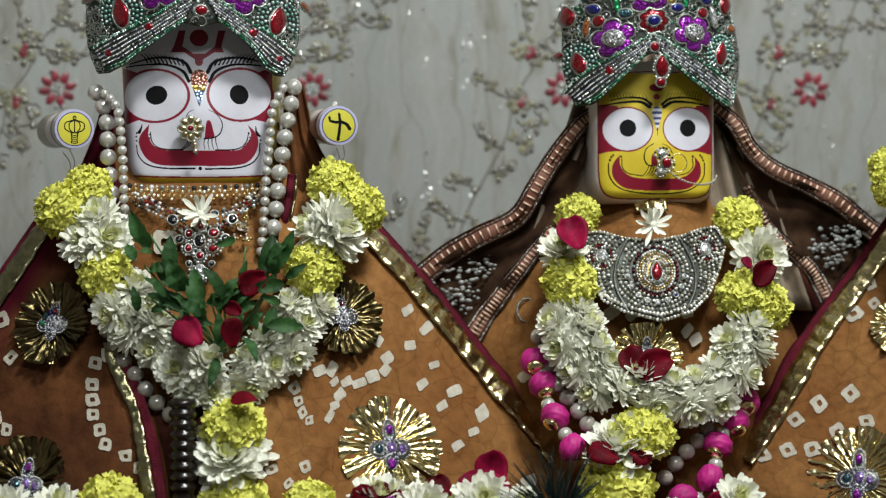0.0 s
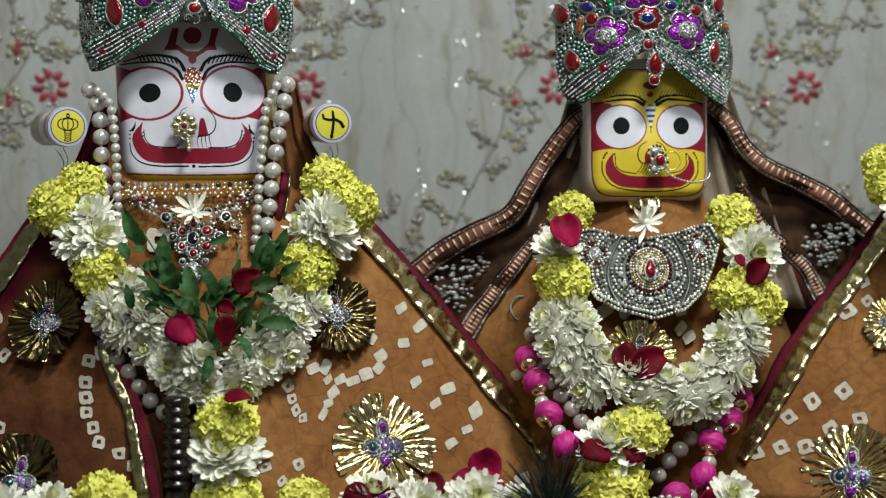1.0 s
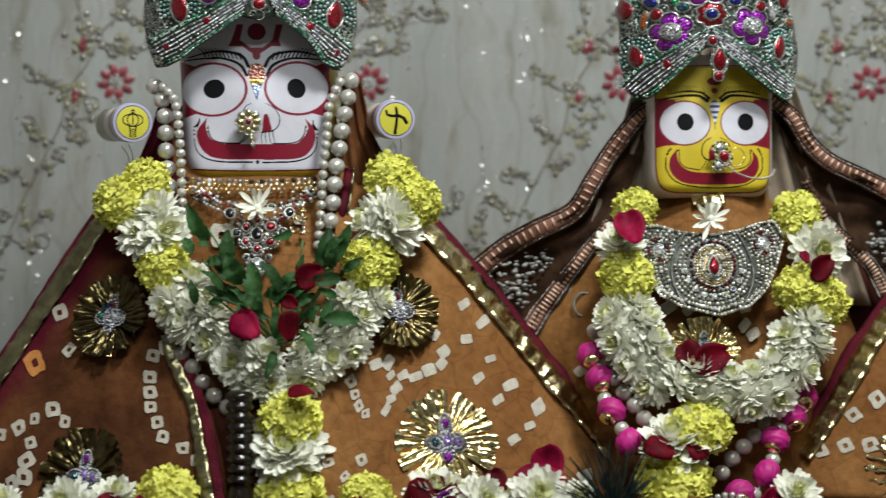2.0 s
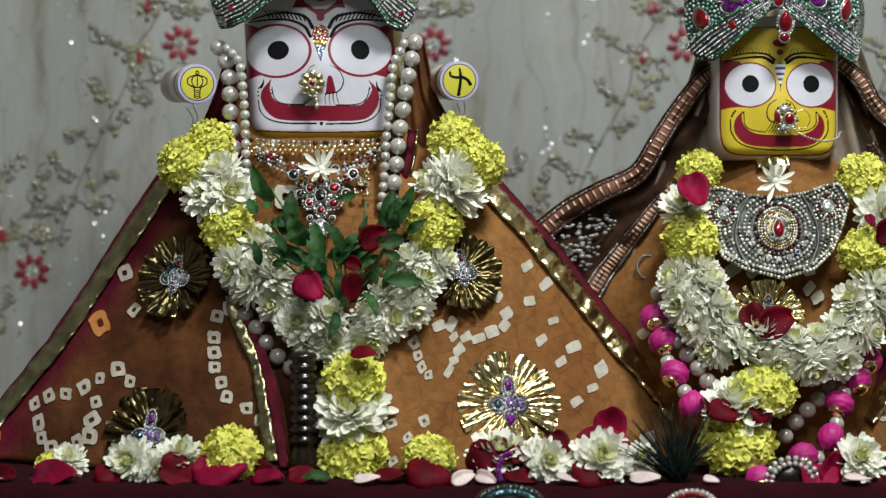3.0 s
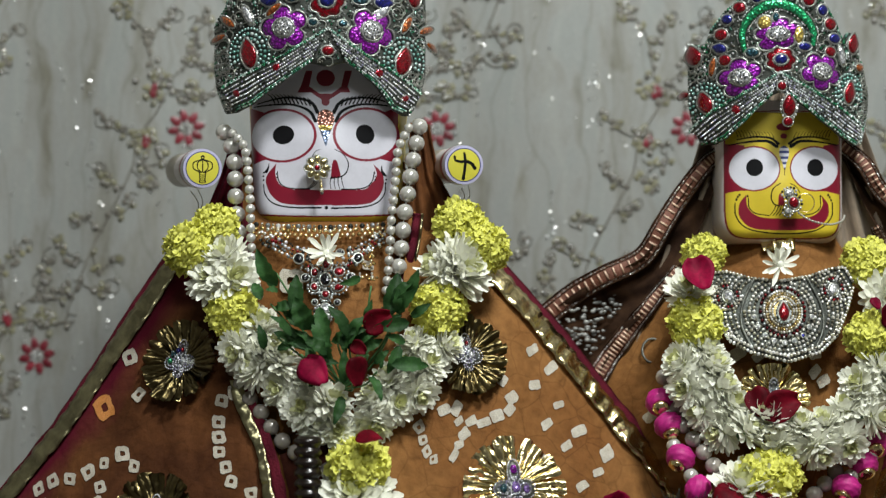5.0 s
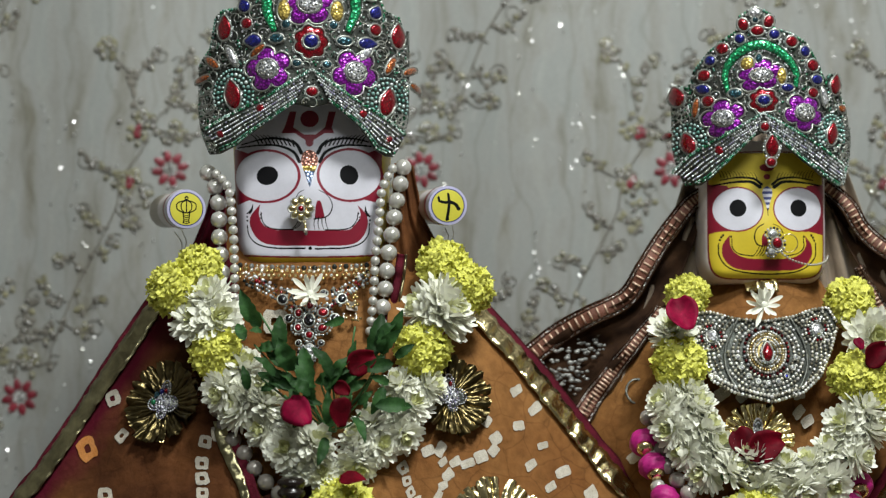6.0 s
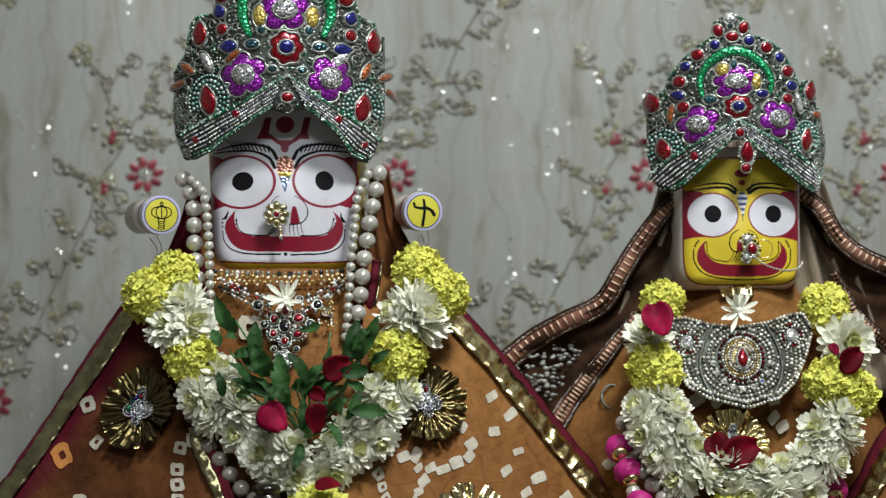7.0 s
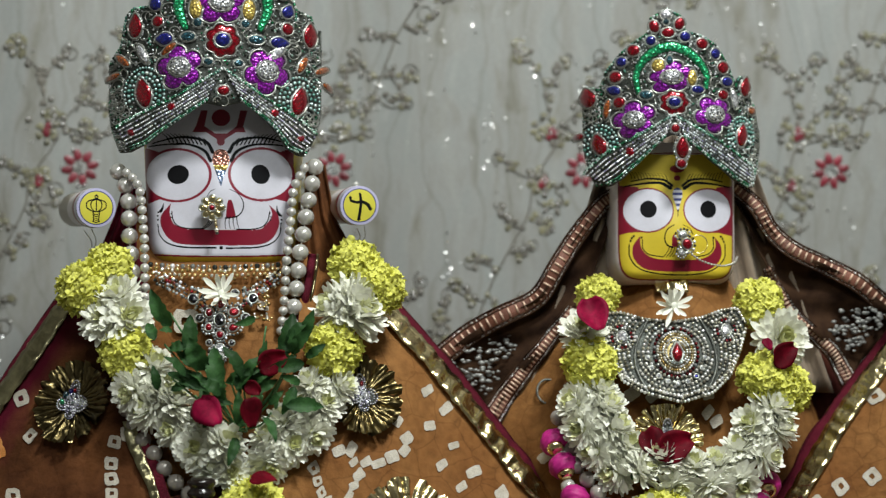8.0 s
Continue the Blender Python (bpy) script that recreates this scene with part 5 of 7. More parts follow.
def strip_beads(shell, line_a, line_b, rows, step, r, off=0.001):
    """Rows of small stones between two lines on a curved front."""
    s = Soup()
    a, b = even(line_a, step), None
    n = len(a)
    bb = np.array(line_b, float)
    seg = np.concatenate([[0], np.cumsum(np.linalg.norm(np.diff(bb, axis=0), axis=1))])
    u = np.linspace(0, seg[-1], n)
    b = np.stack([np.interp(u, seg, bb[:, k]) for k in (0, 1)], 1)
    for j in range(rows):
        t = (j + 0.5) / rows
        for i in range(n):
            q = a[i] * (1 - t) + b[i] * t
            put_ball(s, shell.at(q[0], q[1], off), r, SEED, 1 if j in (0, rows - 1) else (2 if j == rows // 2 or i % 3 == j % 3 else 0))
    return s


def crown_shell(shell, low, high, xmax, material):
    """The pierced metal front as a curved plate between two edges."""
    v, nx, nz = [], 72, 22
    for j in range(nz + 1):
        for i in range(nx + 1):
            x = xmax * math.sin(math.pi / 2 * (2 * i / nx - 1))
            z = low(x) + (high(x) - low(x)) * j / nz
            v.append(tuple(shell.at(x, z, 0.0)))
    f = [(j * (nx + 1) + i, j * (nx + 1) + i + 1, (j + 1) * (nx + 1) + i + 1, (j + 1) * (nx + 1) + i) for j in range(nz) for i in range(nx)]
    return mesh_object("plate", v, f, material)


def curve_1d(pts):
    p = sorted(pts)
    return lambda x: float(np.interp(x, [a for a, b in p], [b for a, b in p]))


def filigree(shell, low, high, xmax, taken, seed, count, r0, r1):
    """Beads and curled wires that fill the plate between the stones."""
    rng, s = random.Random(seed), Soup()
    free = lambda x, z, m: low(x) + m < z < high(x) - m * 0.3 and all(((x - a) / (ra + m)) ** 2 + ((z - b) / (rb + m)) ** 2 > 1 for a, b, ra, rb in taken)
    for k in range(count):
        x = xmax * 0.985 * math.sin(math.pi / 2 * rng.uniform(-1, 1))
        z = low(x) + (high(x) - low(x)) * rng.random()
        r = rng.uniform(r0, r1)
        if free(x, z, r):
            put_ball(s, shell.at(x, z, r * 0.5), r, BEAD if r > 0.0012 else SEED, rng.choice((0, 0, 1)))
    for k in range(300):
        x = xmax * 0.95 * math.sin(math.pi / 2 * rng.uniform(-1, 1))
        z = low(x) + (high(x) - low(x)) * rng.random()
        if not free(x, z, 0.002):
            continue
        a0, rad, turn = rng.uniform(0, 6.28), rng.uniform(0.004, 0.009), rng.choice((-1, 1))
        pts = [(x + rad * (1 - 0.6 * t) * math.cos(a0 + turn * 4.2 * t), z + rad * (1 - 0.6 * t) * math.sin(a0 + turn * 4.2 * t)) for t in np.linspace(0, 1, 12)]
        pts = [p for p in pts if abs(p[0]) < xmax * 0.98 and low(p[0]) < p[1] < high(p[0])]
        if len(pts) > 3:
            tube(s, [shell.at(px, pz, 0.0016) for px, pz in pts], 0.0005, 4, 2)
    return s.mesh("filigree", [M_CRYSTAL, M_CRYSTAL_GREEN, M_BEZEL])


STONES = dict(r=M_RUBY, b=M_SAPPHIRE, t=M_DARK_GEM, v=M_VIOLET, g=M_EMERALD, o=M_ORANGE_GEM, c=M_CLEAR, y=M_GLITTER_GOLD)


def crown(base, shell, unit, mid, label, low, high, xmax, stones, arcs, band, seed, teal):
    """stones: (kind, colour, x, y, half width, half height, turn) on a design plan with the given unit and middle."""
    ob = thing("crown", base, label, "crown", "jewelled crowns")
    X = lambda x: (x - mid[0]) * unit * (1 + 0.05 * (((x - mid[0]) * unit / shell.r) ** 2))
    Z = lambda y: (mid[1] - y) * unit
    lo, hi = curve_1d([(X(x), Z(y)) for x, y in low]), curve_1d([(X(x), Z(y)) for x, y in high])
    xm = xmax * unit
    plate = thick(part("plate", crown_shell(shell, lo, hi, xm, M_TARNISH)), 0.003, -1.0)
    under(ob, [plate])
    taken = []
    for kind, colour, x, y, rx, ry, turn in stones:
        w, h = rx * unit, ry * unit
        taken.append((X(x), Z(y), w * 1.1, h * 1.1))
        g = jewel(ob, shell, kind, X(x), Z(y), w, h, STONES[colour], "gem", radians(turn), 0.0022 if w > 0.006 else 0.0028, bead_r=0.0008 if w > 0.006 else 0.00065)
        if kind in ("flower", "blossom"):
            core = jewel(ob, shell, "oval", X(x), Z(y), w * 0.42, h * 0.40, M_SAPPHIRE if kind == "blossom" else M_CLEAR, "gem", 0, 0.003, bead_r=0.0007, base=0.003)
            if kind == "flower":
                s = Soup()
                for k in range(26):
                    a, rr = k * 2.4, w * 0.36 * math.sqrt((k + 0.5) / 26)
                    put_ball(s, shell.at(X(x) + rr * math.cos(a), Z(y) + rr * math.sin(a), 0.006), 0.0009, SEED)
                part("crystal_pave", s.mesh("crystal_pave", M_CRYSTAL), core)
    for pts, width, colour in arcs:
        s = Soup()
        c = spline([(X(x), Z(y)) for x, y in pts], 40)
        n = len(c)
        rad = [width * unit / 2 * (0.45 + 0.55 * math.sin(math.pi * (i + 0.5) / n)) for i in range(n)]
        tube(s, [shell.at(px, pz, 0.001) for px, pz in c], rad, 10, 0, 0.5)
        gem = part("enamel_arc", s.mesh("enamel_arc", STONES[colour]))
        under(ob, [gem])
        for k in range(0, n, 2):
            taken.append((c[k][0], c[k][1], width * unit * 0.55, width * unit * 0.55))
        e = Soup()
        for side in (-1, 1):
            line = []
            for i in range(n):
                d = c[min(i + 1, n - 1)] - c[max(i - 1, 0)]
                d = d / np.linalg.norm(d)
                line.append((c[i][0] - d[1] * side * (rad[i] + 0.001), c[i][1] + d[0] * side * (rad[i] + 0.001)))
            for px, pz in even(line, 0.0017):
                put_ball(e, shell.at(px, pz, 0.0012), 0.00085, SEED)
        part("setting", e.mesh("setting", M_CRYSTAL), gem)
    for a, b in band:
        s = strip_beads(shell, [(X(x), Z(y)) for x, y in a], [(X(x), Z(y)) for x, y in b], 7, 0.0021, 0.00098, 0.0028)
        plinth, v = Soup(), []
        la, lb = even([(X(x), Z(y)) for x, y in a], 0.004), None
        bb = np.array([(X(x), Z(y)) for x, y in b], float)
        seg = np.concatenate([[0], np.cumsum(np.linalg.norm(np.diff(bb, axis=0), axis=1))])
        u = np.linspace(0, seg[-1], len(la))
        lb = np.stack([np.interp(u, seg, bb[:, k]) for k in (0, 1)], 1)
        for p, q in zip(la, lb):
            v += [tuple(shell.at(p[0], p[1], 0.001)), tuple(shell.at(*(p * 0.9 + q * 0.1), 0.0026)), tuple(shell.at(*(p * 0.1 + q * 0.9), 0.0026)), tuple(shell.at(q[0], q[1], 0.001))]
        plinth.add(v, [(4 * i + k, 4 * i + k + 1, 4 * i + 5 + k, 4 * i + 4 + k) for i in range(len(la) - 1) for k in range(3)])
        bar = part("brow_band", plinth.mesh("brow_band", M_TARNISH))
        under(ob, [bar])
        under_part(bar, part("crystal_pave", s.mesh("crystal_pave", [M_CRYSTAL, M_CRYSTAL_GREEN, M_CRYSTAL_BLUE])))
        edge = Soup()
        for line in (a, b):
            for px, pz in even([(X(x), Z(y)) for x, y in line], 0.0019):
                put_ball(edge, shell.at(px, pz, 0.002), 0.00105, SEED)
        under_part(bar, part("beaded_edge", edge.mesh("beaded_edge", M_CRYSTAL_GREEN)))
        n = len(even([(X(x), Z(y)) for x, y in a], 0.004))
        for k in range(n):
            for t in (0.1, 0.5, 0.9):
                q = la[k] * (1 - t) + lb[k] * t
                taken.append((q[0], q[1], 0.0035, 0.0035))
    for cx, cy, r0, a0, a1 in teal:
        s = Soup()
        for ring, br in ((r0, 0.0015), (r0 * 1.32, 0.0017), (r0 * 1.66, 0.0013)):
            n = max(4, int(abs(radians(a1 - a0)) * ring * unit / (br * 2.05)))
            for k in range(n + 1):
                a = radians(a0 + (a1 - a0) * k / n)
                x, z = X(cx) + ring * unit * math.cos(a), Z(cy) + ring * unit * math.sin(a) * 1.25
                if abs(x) < xm * 0.99 and lo(x) < z < hi(x) + 0.002:
                    put_ball(s, shell.at(x, z, 0.0012), br, BEAD)
                    taken.append((x, z, br, br))
        swirl = part("bead_swirl", s.mesh("bead_swirl", M_TEAL_BEAD))
        under(ob, [swirl])
    under(ob, [part("filigree", filigree(shell, lo, hi, xm, taken, seed, 4600, 0.0005, 0.0013))])
    # beads along the cut-out rim
    rim = Soup()
    for px, pz in even([(x, hi(x)) for x in np.linspace(-xm * 0.99, xm * 0.99, 160)], 0.0026):
        put_ball(rim, shell.at(px, pz, 0.0), 0.0014, BEAD)
    under(ob, [part("beaded_rim", rim.mesh("beaded_rim", M_CRYSTAL_GREEN))])
    return ob


def under_part(parent, child):
    child.parent = parent


M_TARNISH = surface("blackened_silver", (0.085, 0.092, 0.08), rough=0.45, metal=0.6, vary=0.5, fine=700.0, coarse=120.0, bump=0.4, dist=0.001)
M_CRYSTAL_BLUE = sparkle("blue_violet_crystal_beads", [(0.0, (0.78, 0.8, 0.86)), (0.3, (0.36, 0.33, 0.48)), (0.5, (0.94, 0.95, 0.97)), (0.72, (0.14, 0.15, 0.18)), (0.84, (0.56, 0.52, 0.62))], 0.5, 0.1)
M_TEAL_BEAD = sparkle("teal_silver_beads", [(0.0, (0.26, 0.44, 0.40)), (0.35, (0.42, 0.58, 0.54)), (0.7, (0.13, 0.30, 0.25)), (0.88, (0.6, 0.68, 0.66))], 0.4, 0.25)
C1, C2 = (-0.0917, -0.0750, 1.4599), (0.2938, -0.0600, 1.4257)
CR1 = Shell((C1[0] - 0.0096, -0.008, C1[2]), 0.099, 0.86, (-0.025, -0.07, 0.86))
CR2 = Shell((C2[0] + 0.0060, 0.0, C2[2]), 0.083, 0.90, (-0.015, -0.06, 0.88))
stones_1 = [
    ("flower", "v", 530, 55, 92, 78, 18), ("flower", "v", 380, 295, 84, 80, 30), ("flower", "v", 694, 305, 80, 84, -20), ("blossom", "r", 536, 196, 62, 62, 0),
    ("drop", "r", 217, 130, 27, 46, 0), ("drop", "r", 842, 152, 25, 46, 0), ("drop", "r", 248, 382, 30, 56, 12), ("drop", "r", 808, 405, 28, 54, -10),
    ("drop", "b", 290, 54, 22, 26, 20), ("oval", "r", 300, 122, 20, 20, 0), ("drop", "b", 322, 188, 24, 32, 90), ("oval", "t", 410, 182, 26, 17, 0), ("oval", "t", 657, 190, 28, 17, 0),
    ("drop", "b", 740, 195, 22, 34, -90), ("drop", "b", 766, 74, 22, 26, -20), ("oval", "r", 765, 140, 20, 22, 0), ("oval", "t", 485, 276, 17, 13, 0), ("oval", "t", 594, 280, 17, 13, 0),
    ("oval", "t", 445, 130, 16, 16, 0), ("oval", "t", 618, 132, 16, 16, 0), ("oval", "r", 540, 382, 22, 18, 0), ("oval", "r", 352, 442, 17, 17, 0), ("oval", "r", 722, 460, 17, 17, 0),
    ("oval", "r", 190, 530, 15, 15, 0), ("oval", "r", 832, 548, 14, 14, 0), ("oval", "o", 172, 256, 13, 34, 50), ("oval", "o", 134, 312, 12, 32, 105), ("oval", "o", 340, 226, 12, 34, -50),
    ("oval", "o", 816, 268, 12, 36, -25), ("oval", "o", 882, 276, 12, 30, -55), ("oval", "o", 900, 335, 12, 22, 60), ("oval", "r", 300, 0, 26, 22, 0), ("oval", "r", 748, 8, 26, 22, 0),
    ("oval", "b", 350, -60, 22, 22, 0), ("oval", "b", 710, -60, 22, 22, 0), ("oval", "r", 430, -110, 22, 22, 0), ("oval", "r", 640, -110, 22, 22, 0), ("oval", "b", 536, -130, 24, 24, 0),
    ("oval", "y", 438, 78, 24, 40, 0), ("oval", "y", 630, 80, 24, 40, 0), ("oval", "c", 245, 240, 14, 40, 25), ("oval", "c", 730, 235, 14, 40, -40)]
arcs_1 = [([(402, 155), (374, 70), (390, -20), (440, -75)], 44, "g"), ([(668, 155), (696, 70), (680, -20), (630, -75)], 44, "g")]
band_1 = [([(540, 296), (352, 408), (240, 455), (140, 500)], [(480, 420), (352, 505), (240, 572), (170, 590)]), ([(540, 296), (700, 408), (810, 470), (880, 520)], [(606, 418), (715, 500), (800, 585), (850, 600)])]
low_1 = [(80, 600), (150, 600), (235, 572), (352, 505), (470, 425), (540, 440), (612, 420), (715, 500), (800, 585), (860, 610), (1000, 610)]
high_1 = [(80, 270), (118, 250), (160, 200), (178, 90), (205, 62), (262, 62), (300, -40), (400, -130), (536, -175), (670, -130), (765, -40), (800, 65), (850, 80), (885, 110), (880, 220), (910, 260), (1000, 300)]
crown_1 = crown((C1[0], 0.0, C1[2] - 0.07), CR1, 0.0002285, (498, 300), "tall silver crown set with violet, red, green and blue foil stones", low_1, high_1, 402, stones_1, arcs_1, band_1, 5,
                [(250, 385, 46, -40, 200), (808, 408, 44, -20, 220)])
stones_2 = [
    ("flower", "v", 508, 338, 92, 62, 18), ("flower", "v", 365, 510, 84, 74, 30), ("flower", "v", 682, 488, 82, 74, -20), ("blossom", "r", 518, 442, 58, 50, 0),
    ("drop", "r", 206, 402, 27, 42, 10), ("drop", "r", 820, 362, 24, 42, -8), ("drop", "r", 240, 602, 26, 46, 12), ("drop", "r", 803, 565, 24, 48, -8),
    ("drop", "b", 290, 385, 20, 28, 70), ("oval", "r", 310, 436, 22, 22, 0), ("oval", "r", 297, 330, 23, 23, 0), ("oval", "b", 318, 270, 20, 20, 0), ("oval", "r", 362, 225, 24, 22, 0),
    ("oval", "b", 427, 188, 20, 20, 0), ("oval", "r", 495, 156, 26, 20, 0), ("oval", "b", 562, 172, 22, 20, 0), ("oval", "r", 632, 200, 24, 22, 0), ("oval", "b", 688, 238, 20, 22, 0),
    ("oval", "r", 720, 293, 24, 24, 0), ("oval", "b", 738, 350, 24, 20, 0), ("oval", "r", 720, 405, 22, 20, 0), ("oval", "t", 408, 410, 26, 18, 0), ("oval", "b", 614, 388, 26, 16, 0),
    ("oval", "r", 522, 548, 18, 18, 0), ("oval", "r", 346, 640, 18, 20, 0), ("oval", "r", 180, 560, 16, 14, 0), ("oval", "o", 268, 460, 11, 40, -8), ("oval", "o", 848, 458, 18, 16, 0),
    ("drop", "t", 500, 268, 14, 20, 0), ("oval", "y", 455, 290, 26, 28, -30), ("oval", "y", 590, 340, 20, 34, 0), ("oval", "r", 440, 130, 20, 26, 20), ("oval", "r", 540, 120, 20, 26, -20), ("oval", "c", 486, 82, 22, 20, 0), ("oval", "t", 487, 112, 12, 12, 0),
    ("oval", "c", 768, 420, 12, 40, 10)]
arcs_2 = [([(380, 405), (372, 320), (420, 246), (503, 212), (585, 242), (648, 315), (648, 385)], 40, "g")]
band_2 = [([(515, 490), (360, 580), (240, 650), (170, 715)], [(480, 585), (370, 690), (290, 750), (240, 770)]), ([(515, 490), (690, 585), (800, 650), (868, 690)], [(560, 585), (680, 680), (790, 745), (862, 775)])]
low_2 = [(120, 775), (240, 775), (290, 750), (370, 690), (480, 585), (515, 570), (560, 585), (680, 680), (790, 745), (870, 775), (960, 775)]
high_2 = [(120, 520), (158, 480), (160, 390), (190, 350), (240, 375), (262, 300), (310, 235), (360, 190), (415, 155), (425, 95), (487, 55), (552, 90), (562, 148), (635, 165), (700, 205), (745, 280), (780, 360), (800, 322), (845, 325), (850, 410), (872, 440), (880, 520), (960, 560)]
crown_2 = crown((C2[0], 0.0, C2[2] - 0.05), CR2, 0.0002115, (543, 490), "silver crown with red and blue stones round a green arch", low_2, high_2, 372, stones_2, arcs_2, band_2, 9,
                [(240, 605, 40, -30, 210), (803, 568, 38, -20, 215)])
BROW = Flat((C2[0], -0.0745, C2[2]), 0.0, 0.5)
jewel(crown_2, BROW, "drop", 0.0075, -0.0285, 0.0056, 0.0092, M_RUBY, "gem", 0, 0.004, bead_r=0.0013)
jewel(crown_2, BROW, "oval", 0.0065, -0.0425, 0.0042, 0.0038, M_RUBY, "gem", 0, 0.003, beads=False)
# ---- scarf with brocade borders on the yellow-faced statue ----
def band3d(points, width, name, material, lift=0.0, cols=4, n=70):
    """A flat ribbon in space that faces the front, along a smooth curve."""
    c = spline(points, n)
    v = []
    for i in range(n):
        d = Vector(c[min(i + 1, n - 1)] - c[max(i - 1, 0)]).normalized()
        side = d.cross(Vector((0, -1, 0))).normalized()
        w = width[0] + (width[1] - width[0]) * i / (n - 1)
        for k in range(cols + 1):
            t = k / cols - 0.5
            v.append(tuple(Vector(c[i]) + side * w * t + Vector((0, -lift + 0.002 * math.sin(i * 0.35) + 0.0025 * t * t * 4, 0))))
    f = [(i * (cols + 1) + k, i * (cols + 1) + k + 1, (i + 1) * (cols + 1) + k + 1, (i + 1) * (cols + 1) + k) for i in range(n - 1) for k in range(cols)]
    return mesh_object(name, v, f, material), v, n, cols + 1


def brocade(parent, points, width, rungs=True):
    me, v, n, cols = band3d(points, width, "border", M_COPPER)
    b = thick(part("border", me), 0.0012, 0.0)
    under(parent, [b])
    s, rng = Soup(), random.Random(4)
    for k in (0, cols - 1):
        line = [Vector(v[i * cols + k]) + Vector((0, -0.0012, 0)) for i in range(n)]
        tube(s, line, 0.0011, 5, 1)
        inner = [Vector(v[i * cols + k]).lerp(Vector(v[i * cols + cols // 2]), 0.34) + Vector((0, -0.0012, 0)) for i in range(n)]
        tube(s, inner, 0.0007, 5, 1)
        for i in range(n - 1):
            for j in range(3):
                t = rng.random()
                p = Vector(v[i * cols + k]).lerp(Vector(v[(i + 1) * cols + k]), t).lerp(Vector(v[i * cols + cols // 2]), rng.uniform(0.05, 0.3))
                put_ball(s, p + Vector((0, -0.001, 0)), rng.uniform(0.0005, 0.0009), SEED, 0)
    if rungs:
        for i in range(1, n - 1, 2):
            a, c = Vector(v[i * cols + 1]), Vector(v[i * cols + cols - 2])
            a, c = a.lerp(c, 0.02), a.lerp(c, 0.98)
            off = Vector((0, -0.0011, 0))
            tube(s, [a + off, a.lerp(c, 0.5) + off * 1.4, c + off], 0.00085, 5, 2)
    part("stitching", s.mesh("stitching", [M_SILVER_THREAD, M_NET, M_RUNG]), b, "silver and copper metal thread")
    return b


M_RUNG = surface("pale_copper_thread", (0.85, 0.62, 0.46), rough=0.4, metal=0.3, vary=0.3, fine=900)
for pts, wide in (([(-0.0165, -0.068, 1.305), (-0.0195, -0.073, 1.282), (-0.0255, -0.077, 1.252), (-0.0300, -0.080, 1.232)], 0.0065), ([(-0.0120, -0.066, 1.305), (-0.0145, -0.070, 1.282), (-0.0205, -0.074, 1.252), (-0.0250, -0.077, 1.232)], 0.0018)):
    under(hood, [thick(part("edging", band3d(pts, (wide, wide), "edging", M_MAROON if wide > 0.003 else M_RIBBON_DULL)[0], None, "maroon cotton edging" if wide > 0.003 else "thin gold braid"), 0.0008, 0.0)])
M_SPRIG = surface("grey_silver_embroidery", (0.36, 0.36, 0.34), rough=0.45, metal=0.3, vary=0.4, island=0.5)
scarf = thing("scarf", BASE_2, "dark brown net scarf with copper brocade borders hanging from the crown", "scarf")
outer_l = [(0.2504, -0.0200, 1.3603), (0.2368, -0.0200, 1.3503), (0.2165, -0.0200, 1.3238), (0.1988, -0.0200, 1.2964), (0.1817, -0.0150, 1.2691), (0.1494, -0.0100, 1.2528), (0.1224, 0.0000, 1.2370), (0.0977, 0.0100, 1.2170)]
lower_l = [(0.2534, -0.0120, 1.3493), (0.2401, -0.0120, 1.3117), (0.2248, -0.0120, 1.2766), (0.2073, -0.0100, 1.2516), (0.1895, -0.0100, 1.2291), (0.1723, -0.0050, 1.2066), (0.1575, 0.0000, 1.1865), (0.1423, 0.0000, 1.1640)]
outer_r = [(0.3565, -0.0200, 1.3684), (0.3757, -0.0200, 1.3523), (0.3897, -0.0200, 1.3302), (0.4110, -0.0200, 1.3111), (0.4401, -0.0150, 1.2987), (0.4694, -0.0100, 1.2837), (0.4976, 0.0000, 1.2636), (0.5124, 0.0050, 1.2519)]
lower_r = [(0.3610, -0.0120, 1.3544), (0.3746, -0.0120, 1.3242), (0.3882, -0.0120, 1.2964), (0.4002, -0.0100, 1.2737), (0.4154, -0.0100, 1.2510), (0.4369, -0.0050, 1.2332), (0.4535, 0.0000, 1.2154), (0.4636, 0.0000, 1.1951)]


def web(a, b, n=40, m=12):
    """Net hung between two curves, with soft waves."""
    ca, cb, v = spline(a, n), spline(b, n), []
    for i in range(n):
        for j in range(m + 1):
            t = j / m
            p = ca[i] * (1 - t) + cb[i] * t
            v.append((p[0], p[1] + 0.012 * math.sin(math.pi * t) + 0.003 * math.sin(i * 0.5 + j * 0.9), p[2]))
    return mesh_object("net", v, [(i * (m + 1) + j, i * (m + 1) + j + 1, (i + 1) * (m + 1) + j + 1, (i + 1) * (m + 1) + j) for i in range(n - 1) for j in range(m)], M_NET)


for a, b in ((outer_l, lower_l), (outer_r, lower_r)):
    under(scarf, [thick(part("net", web(a, b)), 0.0008, 0.0)])
brocade(scarf, outer_l, (0.013, 0.019))
brocade(scarf, lower_l[2:], (0.008, 0.019))
brocade(scarf, outer_r, (0.013, 0.017))
brocade(scarf, lower_r[2:], (0.008, 0.016))


